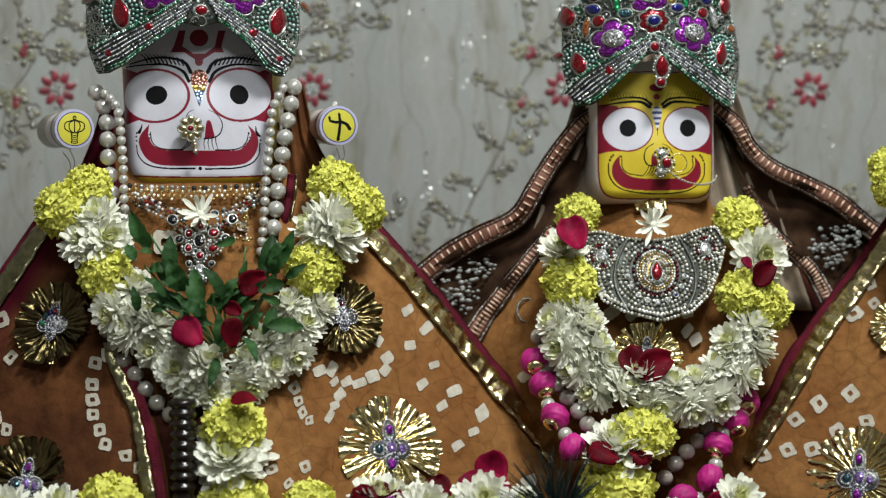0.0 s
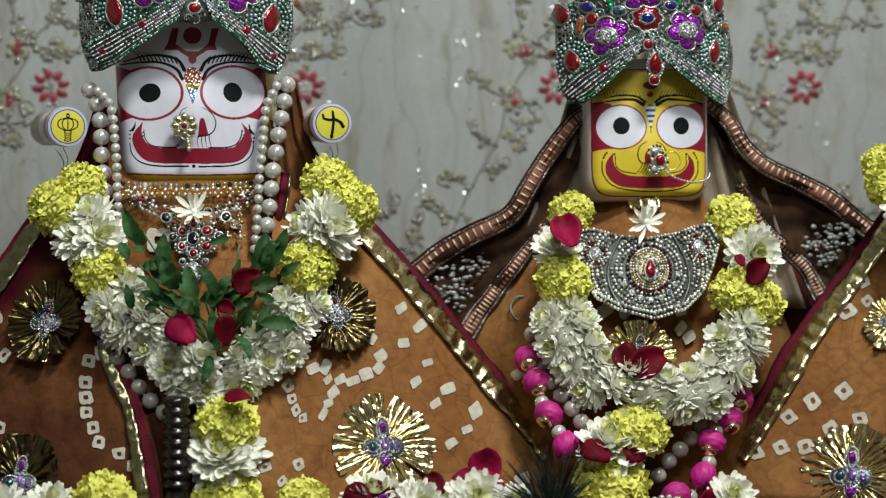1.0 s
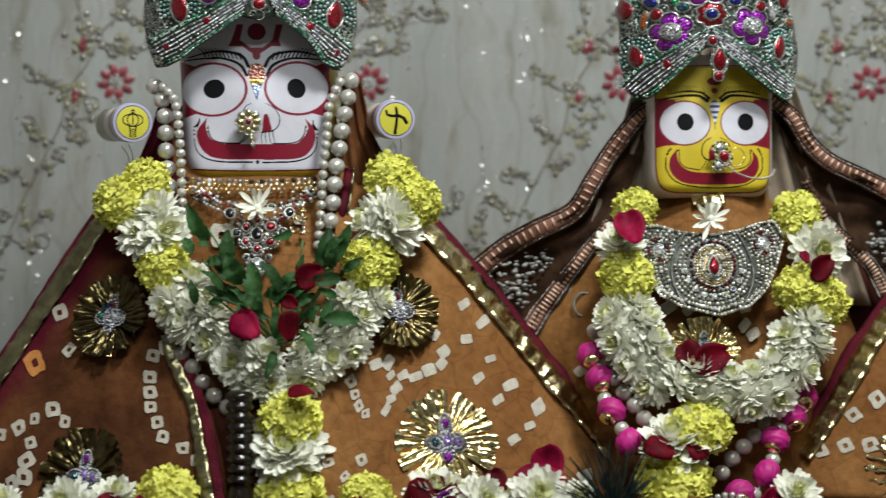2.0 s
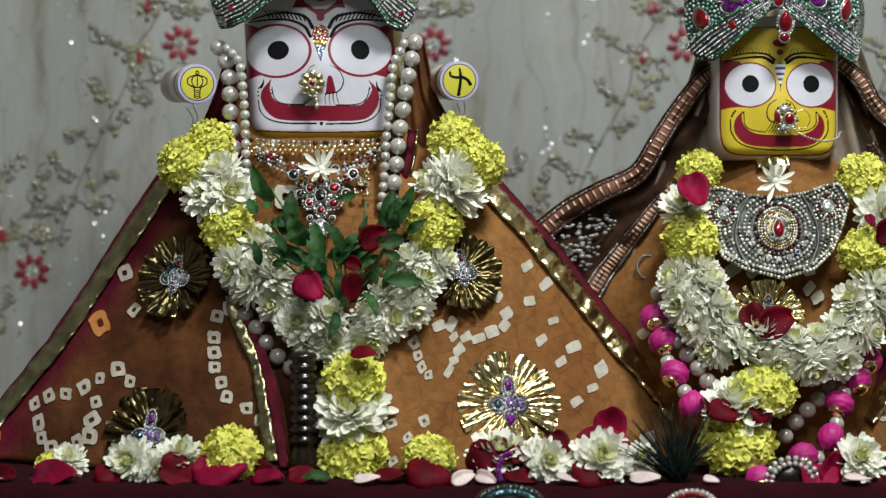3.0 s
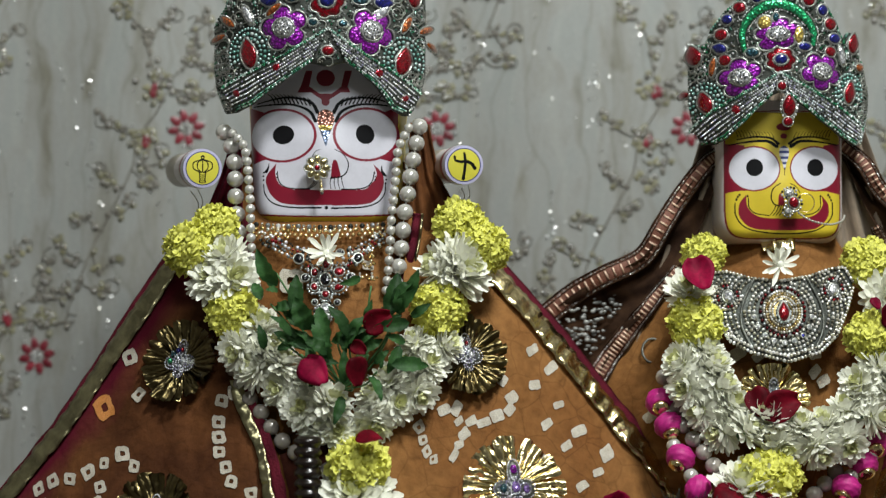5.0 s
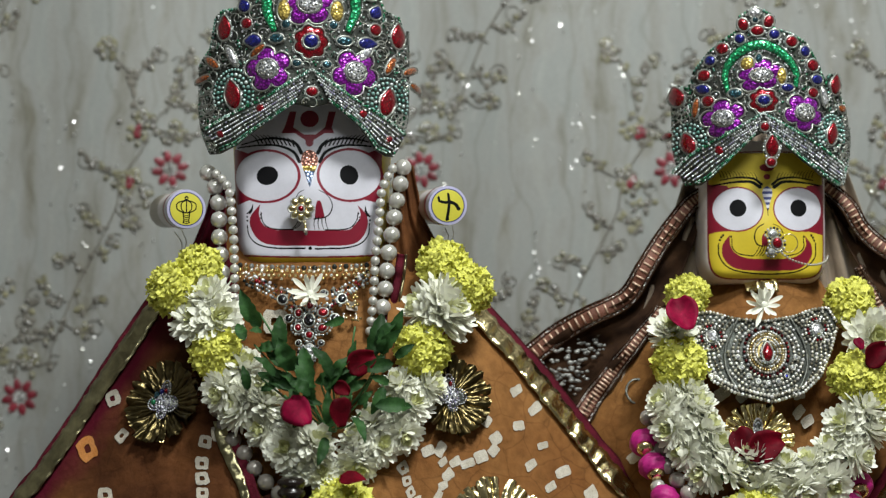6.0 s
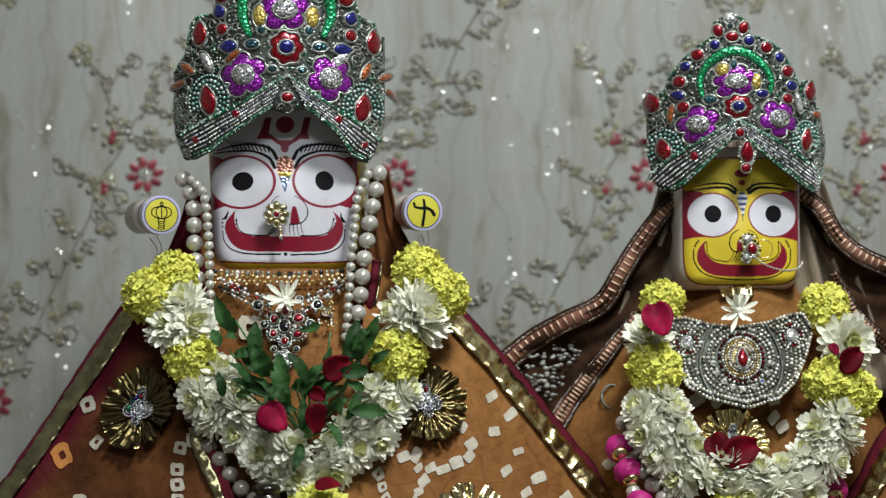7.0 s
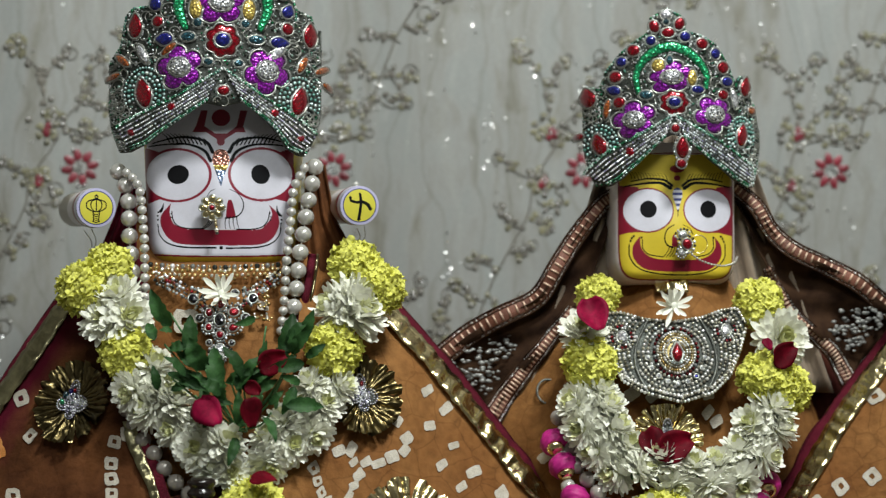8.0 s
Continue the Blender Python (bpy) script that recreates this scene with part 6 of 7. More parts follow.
def sprig(at, seed):
    rng, s = random.Random(seed), Soup()
    for k in range(16):
        a, r = rng.uniform(0, 6.28), 0.011 * math.sqrt(rng.random())
        put_ball(s, (at[0] + r * math.cos(a), at[1] + rng.uniform(-0.001, 0.001), at[2] + r * math.sin(a)), rng.uniform(0.0009, 0.0022), BEAD, 0, (1.5, 0.3, 0.9))
    under(scarf, [tagged(part("sequin_sprig", s.mesh("sequin_sprig", M_SPRIG)), kind="stuff")])


for k, p in enumerate(((0.1249, 0.0000, 1.2128), (0.1390, 0.0000, 1.2218), (0.1160, 0.0040, 1.2043), (0.1410, 0.0000, 1.2057), (0.1323, 0.0000, 1.1927), (0.1542, 0.0000, 1.2268), (0.4635, -0.0020, 1.2510), (0.4753, -0.0020, 1.2408), (0.4846, 0.0000, 1.2484), (0.4706, 0.0000, 1.2296), (0.4567, -0.0020, 1.2408), (0.4810, 0.0000, 1.2560))):
    sprig(p, k)


def hanging(x0, x1, w0, w1, z0, z1, y, pleats, material, name, depth=0.004):
    """A pleated hanging cloth that widens from the top down."""
    nx, nz, v = 60, 16, []
    for j in range(nz + 1):
        t = j / nz
        z = z1 + (z0 - z1) * t
        for i in range(nx + 1):
            s = i / nx - 0.5
            x = (x0 + (x1 - x0) * t) + s * (w0 + (w1 - w0) * t)
            v.append((x, y + depth * math.sin(s * pleats * 6.28 + 1.5 * math.sin(t * 2)) + 0.01 * t, z))
    return mesh_object(name, v, [(j * (nx + 1) + i, (j + 1) * (nx + 1) + i, (j + 1) * (nx + 1) + i + 1, j * (nx + 1) + i + 1) for j in range(nz) for i in range(nx)], material)


veil = thing("veil", BASE_2, "taupe tulle veil falling in pleats behind the yellow face", "veil")
under(veil, [thick(part("tulle", hanging(0.308, 0.312, 0.118, 0.275, 1.185, 1.42, -0.004, 11, M_TULLE, "tulle", 0.0065)), 0.0006, 0.0)])
back_cloth = thing("shawl", BASE_2, "dark maroon shawl wrapped behind the saffron robe", "shawl")
under(back_cloth, [thick(part("cloth", hanging(0.332, 0.31, 0.235, 0.51, ZP + 0.002, 1.27, 0.055, 9, M_SHAWL, "shawl", 0.007)), 0.001, 0.0)])


# ---- pearls and bead strings ----
def pearl_mesh(r, material, name="pearl"):
    s = Soup()
    put_ball(s, (0, 0, 0), r, BALL)
    return s.mesh(name, material)


def string_of(label, base, points, step, meshes, material=None, name="pearl_necklace", category="necklace", jitter=0.0):
    """Beads threaded at even spacing along a curve, each a part."""
    ob = thing(name, base, label, category)
    s, rng = Soup(), random.Random(8)
    c = spline(points, 80)
    tube(s, c, 0.0006, 5)
    under(ob, [part("thread", s.mesh("thread", M_STRING))])
    for i, p in enumerate(even(c, step)):
        me = meshes[i % len(meshes)]
        b = new(me.name, me)
        b.parent = ob
        b.location = Vector(p) - ob.location + Vector((rng.uniform(-jitter, jitter), 0, rng.uniform(-jitter, jitter)))
        b.rotation_euler = (rng.uniform(0, 6), rng.uniform(0, 6), rng.uniform(0, 6))
    return ob


BIG, SMALL = pearl_mesh(0.0074, M_PEARL), pearl_mesh(0.0041, M_PEARL)
M_GREY_PEARL = surface("grey_pearl", (0.42, 0.38, 0.34), rough=0.22, metal=0.15, vary=0.08, bump=0.0, coat=0.7, obj=0.35)
GREY = pearl_mesh(0.0073, M_GREY_PEARL)
string_of("string of large round white pearls beside the white face", BASE_1, [(-0.1837, -0.0500, 1.3762), (-0.1767, -0.0560, 1.3635), (-0.1731, -0.0620, 1.3469), (-0.1721, -0.0670, 1.3301), (-0.1712, -0.0700, 1.3135), (-0.1695, -0.0720, 1.2974), (-0.1677, -0.0750, 1.2776), (-0.1654, -0.0780, 1.2583)], 0.0162, [BIG])
string_of("string of large round white pearls beside the white face", BASE_1, [(-0.0146, -0.0500, 1.3811), (-0.0180, -0.0560, 1.3619), (-0.0213, -0.0620, 1.3439), (-0.0232, -0.0670, 1.3276), (-0.0260, -0.0700, 1.3124), (-0.0279, -0.0720, 1.2963), (-0.0294, -0.0740, 1.2808), (-0.0312, -0.0760, 1.2649), (-0.0341, -0.0780, 1.2437)], 0.0162, [BIG])
string_of("string of small white pearls beside the white face", BASE_1, [(-0.1752, -0.0620, 1.3742), (-0.1657, -0.0700, 1.3648), (-0.1618, -0.0750, 1.3528), (-0.1598, -0.0800, 1.3350), (-0.1581, -0.0820, 1.3157), (-0.1574, -0.0840, 1.2964), (-0.1567, -0.0850, 1.2772), (-0.1543, -0.0850, 1.2534), (-0.1504, -0.0850, 1.2343)], 0.0084, [SMALL])
string_of("string of small white pearls beside the white face", BASE_1, [(-0.0237, -0.0620, 1.3790), (-0.0323, -0.0700, 1.3608), (-0.0346, -0.0750, 1.3382), (-0.0360, -0.0800, 1.3205), (-0.0379, -0.0820, 1.3026), (-0.0392, -0.0840, 1.2781), (-0.0406, -0.0850, 1.2580), (-0.0426, -0.0850, 1.2389)], 0.0084, [SMALL])
string_of("long string of greyish pearls below the flower garland", BASE_1, [(-0.1697, -0.1000, 1.1736), (-0.1587, -0.1080, 1.1527), (-0.1452, -0.1150, 1.1370), (-0.1346, -0.1200, 1.1218), (-0.1223, -0.1250, 1.1099), (-0.1081, -0.1300, 1.1000), (-0.0888, -0.1300, 1.0905)], 0.0156, [GREY])
string_of("long string of greyish pearls below the flower garland", BASE_2, [(0.1952, -0.0700, 1.1633), (0.2073, -0.0900, 1.1303), (0.2204, -0.1000, 1.1093), (0.2317, -0.1050, 1.0919), (0.2500, -0.1100, 1.0694)], 0.0156, [GREY], jitter=0.002)
string_of("long string of greyish pearls below the flower garland", BASE_2, [(0.3689, -0.0700, 1.1135), (0.3462, -0.0850, 1.0953), (0.3237, -0.0950, 1.0746), (0.3092, -0.1000, 1.0608), (0.2995, -0.1000, 1.0442)], 0.0156, [GREY], jitter=0.002)


def pompon(seed):
    """A foam rosebud bead: whorled folds round a ball."""
    v, f = ball_data(22, 30)
    out = []
    for x, y, z in v:
        around, down = math.atan2(y, x), math.acos(max(-1.0, min(1.0, z)))
        whorl = math.sin(around * 2 + down * 7 + seed)
        r = 0.0118 * (1 + 0.10 * (whorl if whorl > -0.3 else -0.3 - 2.0 * (whorl + 0.3)) * math.sin(down) + 0.03 * math.sin(around * 7 + down * 5 + seed))
        out.append((x * r, y * r, z * r * 0.88))
    return mesh_object("rosebud_bead", out, f, M_MAGENTA)


BUDS = [pompon(k) for k in range(3)]
cap_v, cap_f = lathe([(0.0068, -0.0098), (0.0078, -0.0088), (0.0064, -0.0112), (0.0030, -0.0128)], 14)
BUD_CAP = mesh_object("gilt_cap", cap_v, cap_f, M_GOLD)
WHITE_BEAD = pearl_mesh(0.0066, M_PEARL)


def bud_string(label, places):
    ob = thing("bead_garland", BASE_2, label, "garland", "magenta bead garlands")
    s, rng = Soup(), random.Random(6)
    tube(s, spline(places, 60), 0.0007, 5)
    under(ob, [part("thread", s.mesh("thread", M_STRING))])
    for i, p in enumerate(places):
        if i % 2 == 0:
            b = new("rosebud_bead", BUDS[(i // 2) % 3])
            b.rotation_euler = (rng.uniform(0.4, 1.2), rng.uniform(-0.5, 0.5), rng.uniform(0, 6))
            part("gilt_cap", BUD_CAP, b, "gilt cap")
        else:
            b = new("pearl", WHITE_BEAD)
        b.parent, b.location = ob, Vector(p) - ob.location


bud_string("string of magenta foam rosebuds and white pearls", [(0.1901, -0.0800, 1.1442), (0.1944, -0.0850, 1.1339), (0.1963, -0.0900, 1.1251), (0.1996, -0.0950, 1.1082), (0.2047, -0.1000, 1.0986), (0.2127, -0.1050, 1.0838), (0.2178, -0.1100, 1.0733)])
bud_string("string of magenta foam rosebuds and white pearls hanging to the platform", [(0.3712, -0.0800, 1.1082), (0.3673, -0.0850, 1.0994), (0.3601, -0.0900, 1.0916), (0.3482, -0.0950, 1.0824), (0.3434, -0.1000, 1.0733), (0.3402, -0.1050, 1.0571), (0.3340, -0.1100, 1.0462), (0.3223, -0.1150, 1.0292), (0.3097, -0.1200, 1.0307)])
bud_string("string of magenta foam rosebuds lying on the platform", [(0.2657, -0.1700, 1.0174), (0.2783, -0.1600, 1.0203), (0.3108, -0.1650, 1.0178), (0.3172, -0.1600, 1.0241), (0.3181, -0.1700, 1.0170)])


# ---- chest jewels of the white-faced statue ----
choker = thing("choker", BASE_1, "gilt bead choker with small drops under the white face", "necklace")
florets = Soup()
for x in np.linspace(FACE_1[0] - 0.056, FACE_1[0] + 0.056, 14):
    z = FACE_1[2] - 0.0785 - 0.003 * math.cos((x - FACE_1[0]) / 0.057 * 1.5)
    for dx, dz, r, mi in ((0, 0.0045, 0.0026, 1), (-0.004, 0.0012, 0.0021, 0), (0, 0.0, 0.0022, 0), (0.004, 0.0012, 0.0021, 0), (-0.0022, -0.004, 0.0020, 0), (0.0022, -0.004, 0.0020, 0), (0, -0.0075, 0.0018, 0), (0.0042, 0.0052, 0.0013, 1), (-0.0038, 0.0052, 0.0013, 0)):
        put_ball(florets, CLOAK_1.at(x + dx, z + dz * 0.85 - 0.001, 0.011), r * 0.95, BEAD, mi)
under(choker, [tagged(part("gilt_chain", florets.mesh("gilt_chain", [M_GOLD_BEAD, M_CRYSTAL])), kind="stuff")])
pendant = thing("pendant_necklace", BASE_1, "silver crystal necklace with a ruby flower pendant", "necklace")
chain = Soup()
prng = random.Random(2)
for line in ([(-0.1471, -0.0700, 1.2795), (-0.1295, -0.0700, 1.2718), (-0.1057, -0.0700, 1.2602)], [(-0.0435, -0.0700, 1.2812), (-0.0579, -0.0700, 1.2730), (-0.0780, -0.0700, 1.2601)]):
    for j, (px, py, pz) in enumerate(even(line, 0.0032)):
        for row in range(4):
            put_ball(chain, CLOAK_1.at(px + prng.uniform(-0.001, 0.001), pz + (row - 1.5) * 0.0034, 0.011), prng.uniform(0.0011, 0.0019), SEED, 0 if prng.random() < 0.86 else 1)
under(pendant, [tagged(part("chain", chain.mesh("chain", [M_CRYSTAL, M_RUBY])), kind="stuff")])
M_BLACK_GEM = gem_material("black_glass", (0.012, 0.012, 0.016))
PC = (-0.0918, -0.0720, 1.2447)
jewel(pendant, CLOAK_1, "oval", PC[0], PC[2], 0.0046, 0.0046, M_BLACK_GEM, "gem", 0, 0.003, bead_r=0.0014, base=0.013)
for k in range(6):
    a = k * math.pi / 3 + 0.52
    jewel(pendant, CLOAK_1, "oval", PC[0] + 0.0125 * math.cos(a), PC[2] + 0.0125 * math.sin(a), 0.0034, 0.0034, M_RUBY, "gem", 0, 0.003, bead_r=0.0014, base=0.012)
for dx, dz, r in ((0, -0.024, 0.0036), (0, -0.0315, 0.0028), (-0.006, -0.027, 0.002), (0.006, -0.027, 0.002)):
    jewel(pendant, CLOAK_1, "oval", PC[0] + dx, PC[2] + dz, r, r, M_CLEAR, "gem", 0, 0.002, bead_r=0.0013, base=0.011)
for side in (-1, 1):
    s = Soup()
    for k in range(26):
        put_ball(s, CLOAK_1.at(PC[0] + side * (0.014 + 0.010 * prng.random()), PC[2] + 0.018 + 0.009 * prng.uniform(-1, 1), 0.011), prng.uniform(0.001, 0.0020), SEED, 0)
    under(pendant, [tagged(part("crystal_cluster", s.mesh("crystal_cluster", M_CRYSTAL)), kind="stuff")])
    for dx, dz, r in ((0.019, 0.002, 0.003), (0.024, 0.017, 0.0034), (0.011, 0.021, 0.0028), (0.010, -0.019, 0.0024)):
        jewel(pendant, CLOAK_1, "oval", PC[0] + side * dx, PC[2] + dz, r, r, M_BLACK_GEM, "gem", 0, 0.003, beads=False, base=0.011)
s = Soup()
for k in range(60):
    a, rr = k * 2.4, 0.017 * math.sqrt((k + 0.5) / 60)
    put_ball(s, CLOAK_1.at(PC[0] + rr * math.cos(a), PC[2] + rr * math.sin(a), 0.0115), 0.0012, SEED)
under(pendant, [tagged(part("crystal_pave", s.mesh("crystal_pave", M_CRYSTAL)), kind="stuff")])
s = Soup()
for k in range(30):
    q = (-0.0579, -0.0700, 1.2586)
    put_ball(s, CLOAK_1.at(q[0] + prng.uniform(-0.009, 0.009), q[2] + prng.uniform(-0.014, 0.014), 0.009), prng.uniform(0.001, 0.002), BEAD)
under(pendant, [tagged(part("gilt_cluster", s.mesh("gilt_cluster", M_GOLD_BEAD)), kind="stuff")])


def tuberose(at, r, label, seed):
    """A small waxy blossom with long narrow petals."""
    rng, s = random.Random(seed), Soup()
    for k in range(17):
        m = Matrix.Rotation(2 * math.pi * (k + rng.uniform(-0.3, 0.3)) / 11, 4, "Z") @ Matrix.Rotation(rng.uniform(-0.1, 0.9), 4, "X")
        petal_strip(s, m, r * rng.uniform(0.7, 1.0), r * 0.25, rng.uniform(0.1, 0.8), 0.4, rng)
    put_ball(s, (0, 0, 0.001), r * 0.16, BALL)
    ob = thing("small_flower", at, label, "flower")
    part("petals", s.mesh("petals", M_MUM), ob, "", facing((0, 0, 0), (0, -0.9, 0.35), rng.uniform(0, 6)))


tuberose((-0.0928, -0.0880, 1.2702), 0.021, "small white star-shaped blossom on the ruby pendant", 1)
tuberose((0.2915, -0.0850, 1.2607), 0.0215, "small white star-shaped blossom above the silver collar", 2)

# ---- nose jewels ----
nose_1 = thing("nose_ornament", (-0.1017, -0.0700, 1.3438), "gilt flower nose ornament with a red stone", "nose ornament")
NP = Flat((-0.1016, -0.0720, 1.3436))
for k in range(8):
    a = k * math.pi / 4
    jewel(nose_1, NP, "oval", 0.0072 * math.cos(a), 0.0072 * math.sin(a), 0.0036, 0.0030, M_GOLD, "petal", a, 0.002, beads=False, base=0.001)
jewel(nose_1, NP, "oval", 0, 0, 0.0026, 0.0026, M_RUBY, "gem", 0, 0.002, bead_r=0.0008, base=0.003, bead_mat=M_GOLD_BEAD)
s = Soup()
for k in range(5):
    put_ball(s, NP.at(0.003 + 0.0003 * k, -0.011 - 0.0026 * k, 0.002), 0.0016 if k != 3 else 0.0024, BEAD, 0 if k < 4 else 1)
under(nose_1, [part("drop", s.mesh("drop", [M_GOLD_BEAD, M_SILVER]))])
nose_2 = thing("nose_ornament", (0.3035, -0.0620, 1.3155), "crystal and ruby nose ornament with a pearl chain", "nose ornament")
NP2 = Flat((0.3032, -0.0640, 1.3154))
jewel(nose_2, NP2, "oval", 0.0035, -0.001, 0.0042, 0.0048, M_RUBY, "gem", 0.3, 0.003, bead_r=0.0015)
jewel(nose_2, NP2, "oval", -0.0005, 0.0075, 0.0036, 0.0026, M_CLEAR, "gem", 0.3, 0.003, bead_r=0.0014)
jewel(nose_2, NP2, "oval", -0.0015, -0.0085, 0.0022, 0.0022, M_CLEAR, "gem", 0, 0.003, bead_r=0.0012)
s = Soup()
ring = [NP2.at(0.0135 + 0.0075 * math.cos(a), -0.001 + 0.0078 * math.sin(a), 0.002) for a in np.linspace(0, 6.3, 40)]
tube(s, ring, 0.0005, 5)
under(nose_2, [part("hoop", s.mesh("hoop", M_GOLD))])
s = Soup()
for p in even(spline([(0.3061, -0.0700, 1.3087), (0.3190, -0.0660, 1.3001), (0.3360, -0.0620, 1.2959), (0.3502, -0.0500, 1.2988), (0.3552, -0.0400, 1.3042)], 40), 0.0028):
    put_ball(s, p, 0.0012, BEAD)
under(nose_2, [part("pearl_chain", s.mesh("pearl_chain", M_PEARL))])

# ---- broad silver collar of the yellow-faced statue ----
collar = thing("collar_necklace", BASE_2, "broad antique silver collar with crystal rows and a ruby drop", "necklace")
CC = (0.2921, -0.0920, 1.2211)
COL = Flat(CC, 0.28, 3.2)
upper = curve_1d([(-0.062, 0.024), (-0.056, 0.033), (-0.045, 0.034), (-0.025, 0.028), (0.0, 0.026), (0.025, 0.030), (0.042, 0.036), (0.056, 0.038), (0.063, 0.026)])
lower = curve_1d([(-0.062, 0.018), (-0.054, -0.006), (-0.046, -0.024), (-0.028, -0.034), (0.003, -0.042), (0.030, -0.034), (0.046, -0.020), (0.056, 0.0), (0.063, 0.020)])
v, nx, nz = [], 50, 16
for j in range(nz + 1):
    for i in range(nx + 1):
        x = -0.062 + 0.125 * i / nx
        v.append(tuple(COL.at(x, lower(x) + (upper(x) - lower(x)) * j / nz)))
plate = thick(part("plate", mesh_object("plate", v, [(j * (nx + 1) + i, j * (nx + 1) + i + 1, (j + 1) * (nx + 1) + i + 1, (j + 1) * (nx + 1) + i) for j in range(nz) for i in range(nx)], M_TARNISH)), 0.002, -1.0)
under(collar, [plate])
M_COLLAR = sparkle("warm_crystal_beads", [(0.0, (0.95, 0.93, 0.86)), (0.28, (0.55, 0.52, 0.42)), (0.48, (0.85, 0.83, 0.76)), (0.66, (0.26, 0.24, 0.19)), (0.84, (1.0, 1.0, 1.0))], 0.65, 0.16)
ridges = [spline([(k * 0.022, 0.029), (k * 0.033, 0.006), (k * 0.034, -0.014), (k * 0.024, -0.036)], 40) for k in (-1, 1)]
sides = ((-0.045, 0.013), (0.045, 0.019))
rows_s, rng_c = Soup(), random.Random(17)
for ring in range(6, 17):
    r = 0.0039 * ring
    n = int(2 * math.pi * r / 0.0036)
    for k in range(n):
        a = 2 * math.pi * (k + 0.5 * (ring % 2)) / n
        x, z = r * math.cos(a) * 1.02, r * math.sin(a) * 0.92
        free = min(float(np.min(np.hypot(c[:, 0] - x, c[:, 1] - z))) for c in ridges) > 0.0022
        if free and abs(x) < 0.061 and lower(x) + 0.002 < z < upper(x) - 0.002 and min((x - p) ** 2 + (z - q) ** 2 for p, q in sides) > 0.0112 ** 2:
            put_ball(rows_s, COL.at(x, z, 0.0012), rng_c.uniform(0.0012, 0.0018), BEAD)
under(collar, [tagged(part("crystal_pave", rows_s.mesh("crystal_pave", M_COLLAR)), kind="stuff")])
for c in ridges:
    s = Soup()
    tube(s, [COL.at(px, pz, 0.0012) for px, pz in c], 0.0012, 6)
    under(collar, [part("ridge", s.mesh("ridge", M_SILVER))])
rim = Soup()
for line in ([(x, lower(x)) for x in np.linspace(-0.062, 0.063, 60)], [(x, upper(x)) for x in np.linspace(-0.062, 0.063, 60)], [(x, lower(x) + 0.0045) for x in np.linspace(-0.05, 0.05, 50)]):
    for px, pz in even(line, 0.0031):
        put_ball(rim, COL.at(px, pz, 0.0016), 0.0017, BEAD)
under(collar, [tagged(part("beaded_rim", rim.mesh("beaded_rim", M_COLLAR)), kind="stuff")])
jewel(collar, COL, "drop", 0, 0, 0.0046, 0.0080, M_RUBY, "gem", 0, 0.004, bead_r=0.0011, base=0.006)
dish = Soup()
dv = [tuple(COL.at(r * math.cos(2 * math.pi * k / 40) * 0.92, r * math.sin(2 * math.pi * k / 40), h)) for r, h in ((0.0178, 0.001), (0.0172, 0.0035), (0.0085, 0.0042), (0.0, 0.0045)) for k in range(40)]
dish.add(dv, [(i * 40 + k, i * 40 + (k + 1) % 40, (i + 1) * 40 + (k + 1) % 40, (i + 1) * 40 + k) for i in range(3) for k in range(40)])
medallion = part("medallion", dish.mesh("medallion", M_GOLD_DARKENED), None, "gilt medallion")
under(collar, [medallion])
for r, n, br, mt, h in ((0.0098, 30, 0.0011, M_COLLAR, 0.0042), (0.0124, 34, 0.0012, M_COLLAR, 0.0040), (0.0150, 40, 0.0012, M_GOLD_BEAD, 0.0038), (0.0174, 44, 0.0013, M_COLLAR, 0.0030), (0.0204, 34, 0.0016, M_DARKBEAD, 0.0018)):
    s = Soup()
    for k in range(n):
        a = 2 * math.pi * k / n
        put_ball(s, COL.at(r * math.cos(a) * 0.92, r * math.sin(a), h), br, BEAD)
    under(collar, [tagged(part("bead_ring", s.mesh("bead_ring", mt)), kind="stuff")])
for k in range(9):
    a = math.pi * (1.0 + (k + 0.5) / 9)
    jewel(collar, COL, "oval", 0.0262 * math.cos(a) * 0.95, 0.0262 * math.sin(a), 0.0017, 0.0017, M_SAPPHIRE if k == 6 else M_CLEAR, "gem", 0, 0.002, beads=False, base=0.002)
for x, z in sides:
    jewel(collar, COL, "oval", x, z, 0.0042, 0.0050, M_CLEAR, "gem", 0, 0.003, bead_r=0.0012, base=0.002)
    s = Soup()
    for ring, n in ((0.0082, 16), (0.0104, 22)):
        for k in range(n):
            a = 2 * math.pi * k / n
            put_ball(s, COL.at(x + ring * math.cos(a), z + ring * 1.1 * math.sin(a), 0.0018), 0.0013, BEAD, 1 if ring < 0.009 and k % 4 < 2 else 0)
    under(collar, [tagged(part("bead_ring", s.mesh("bead_ring", [M_COLLAR, M_RUBY])), kind="stuff")])
bangle = thing("bangle", (0.1903, -0.0200, 1.1867), "thin silver bangle at the edge of the saffron robe", "bangle")
s = Soup()
tube(s, [(0.0095 * math.cos(a), 0.004 * math.sin(a), 0.0105 * math.sin(a)) for a in np.linspace(0, 6.3, 40)], 0.0011, 6)
part("ring", s.mesh("ring", M_SILVER), bangle)


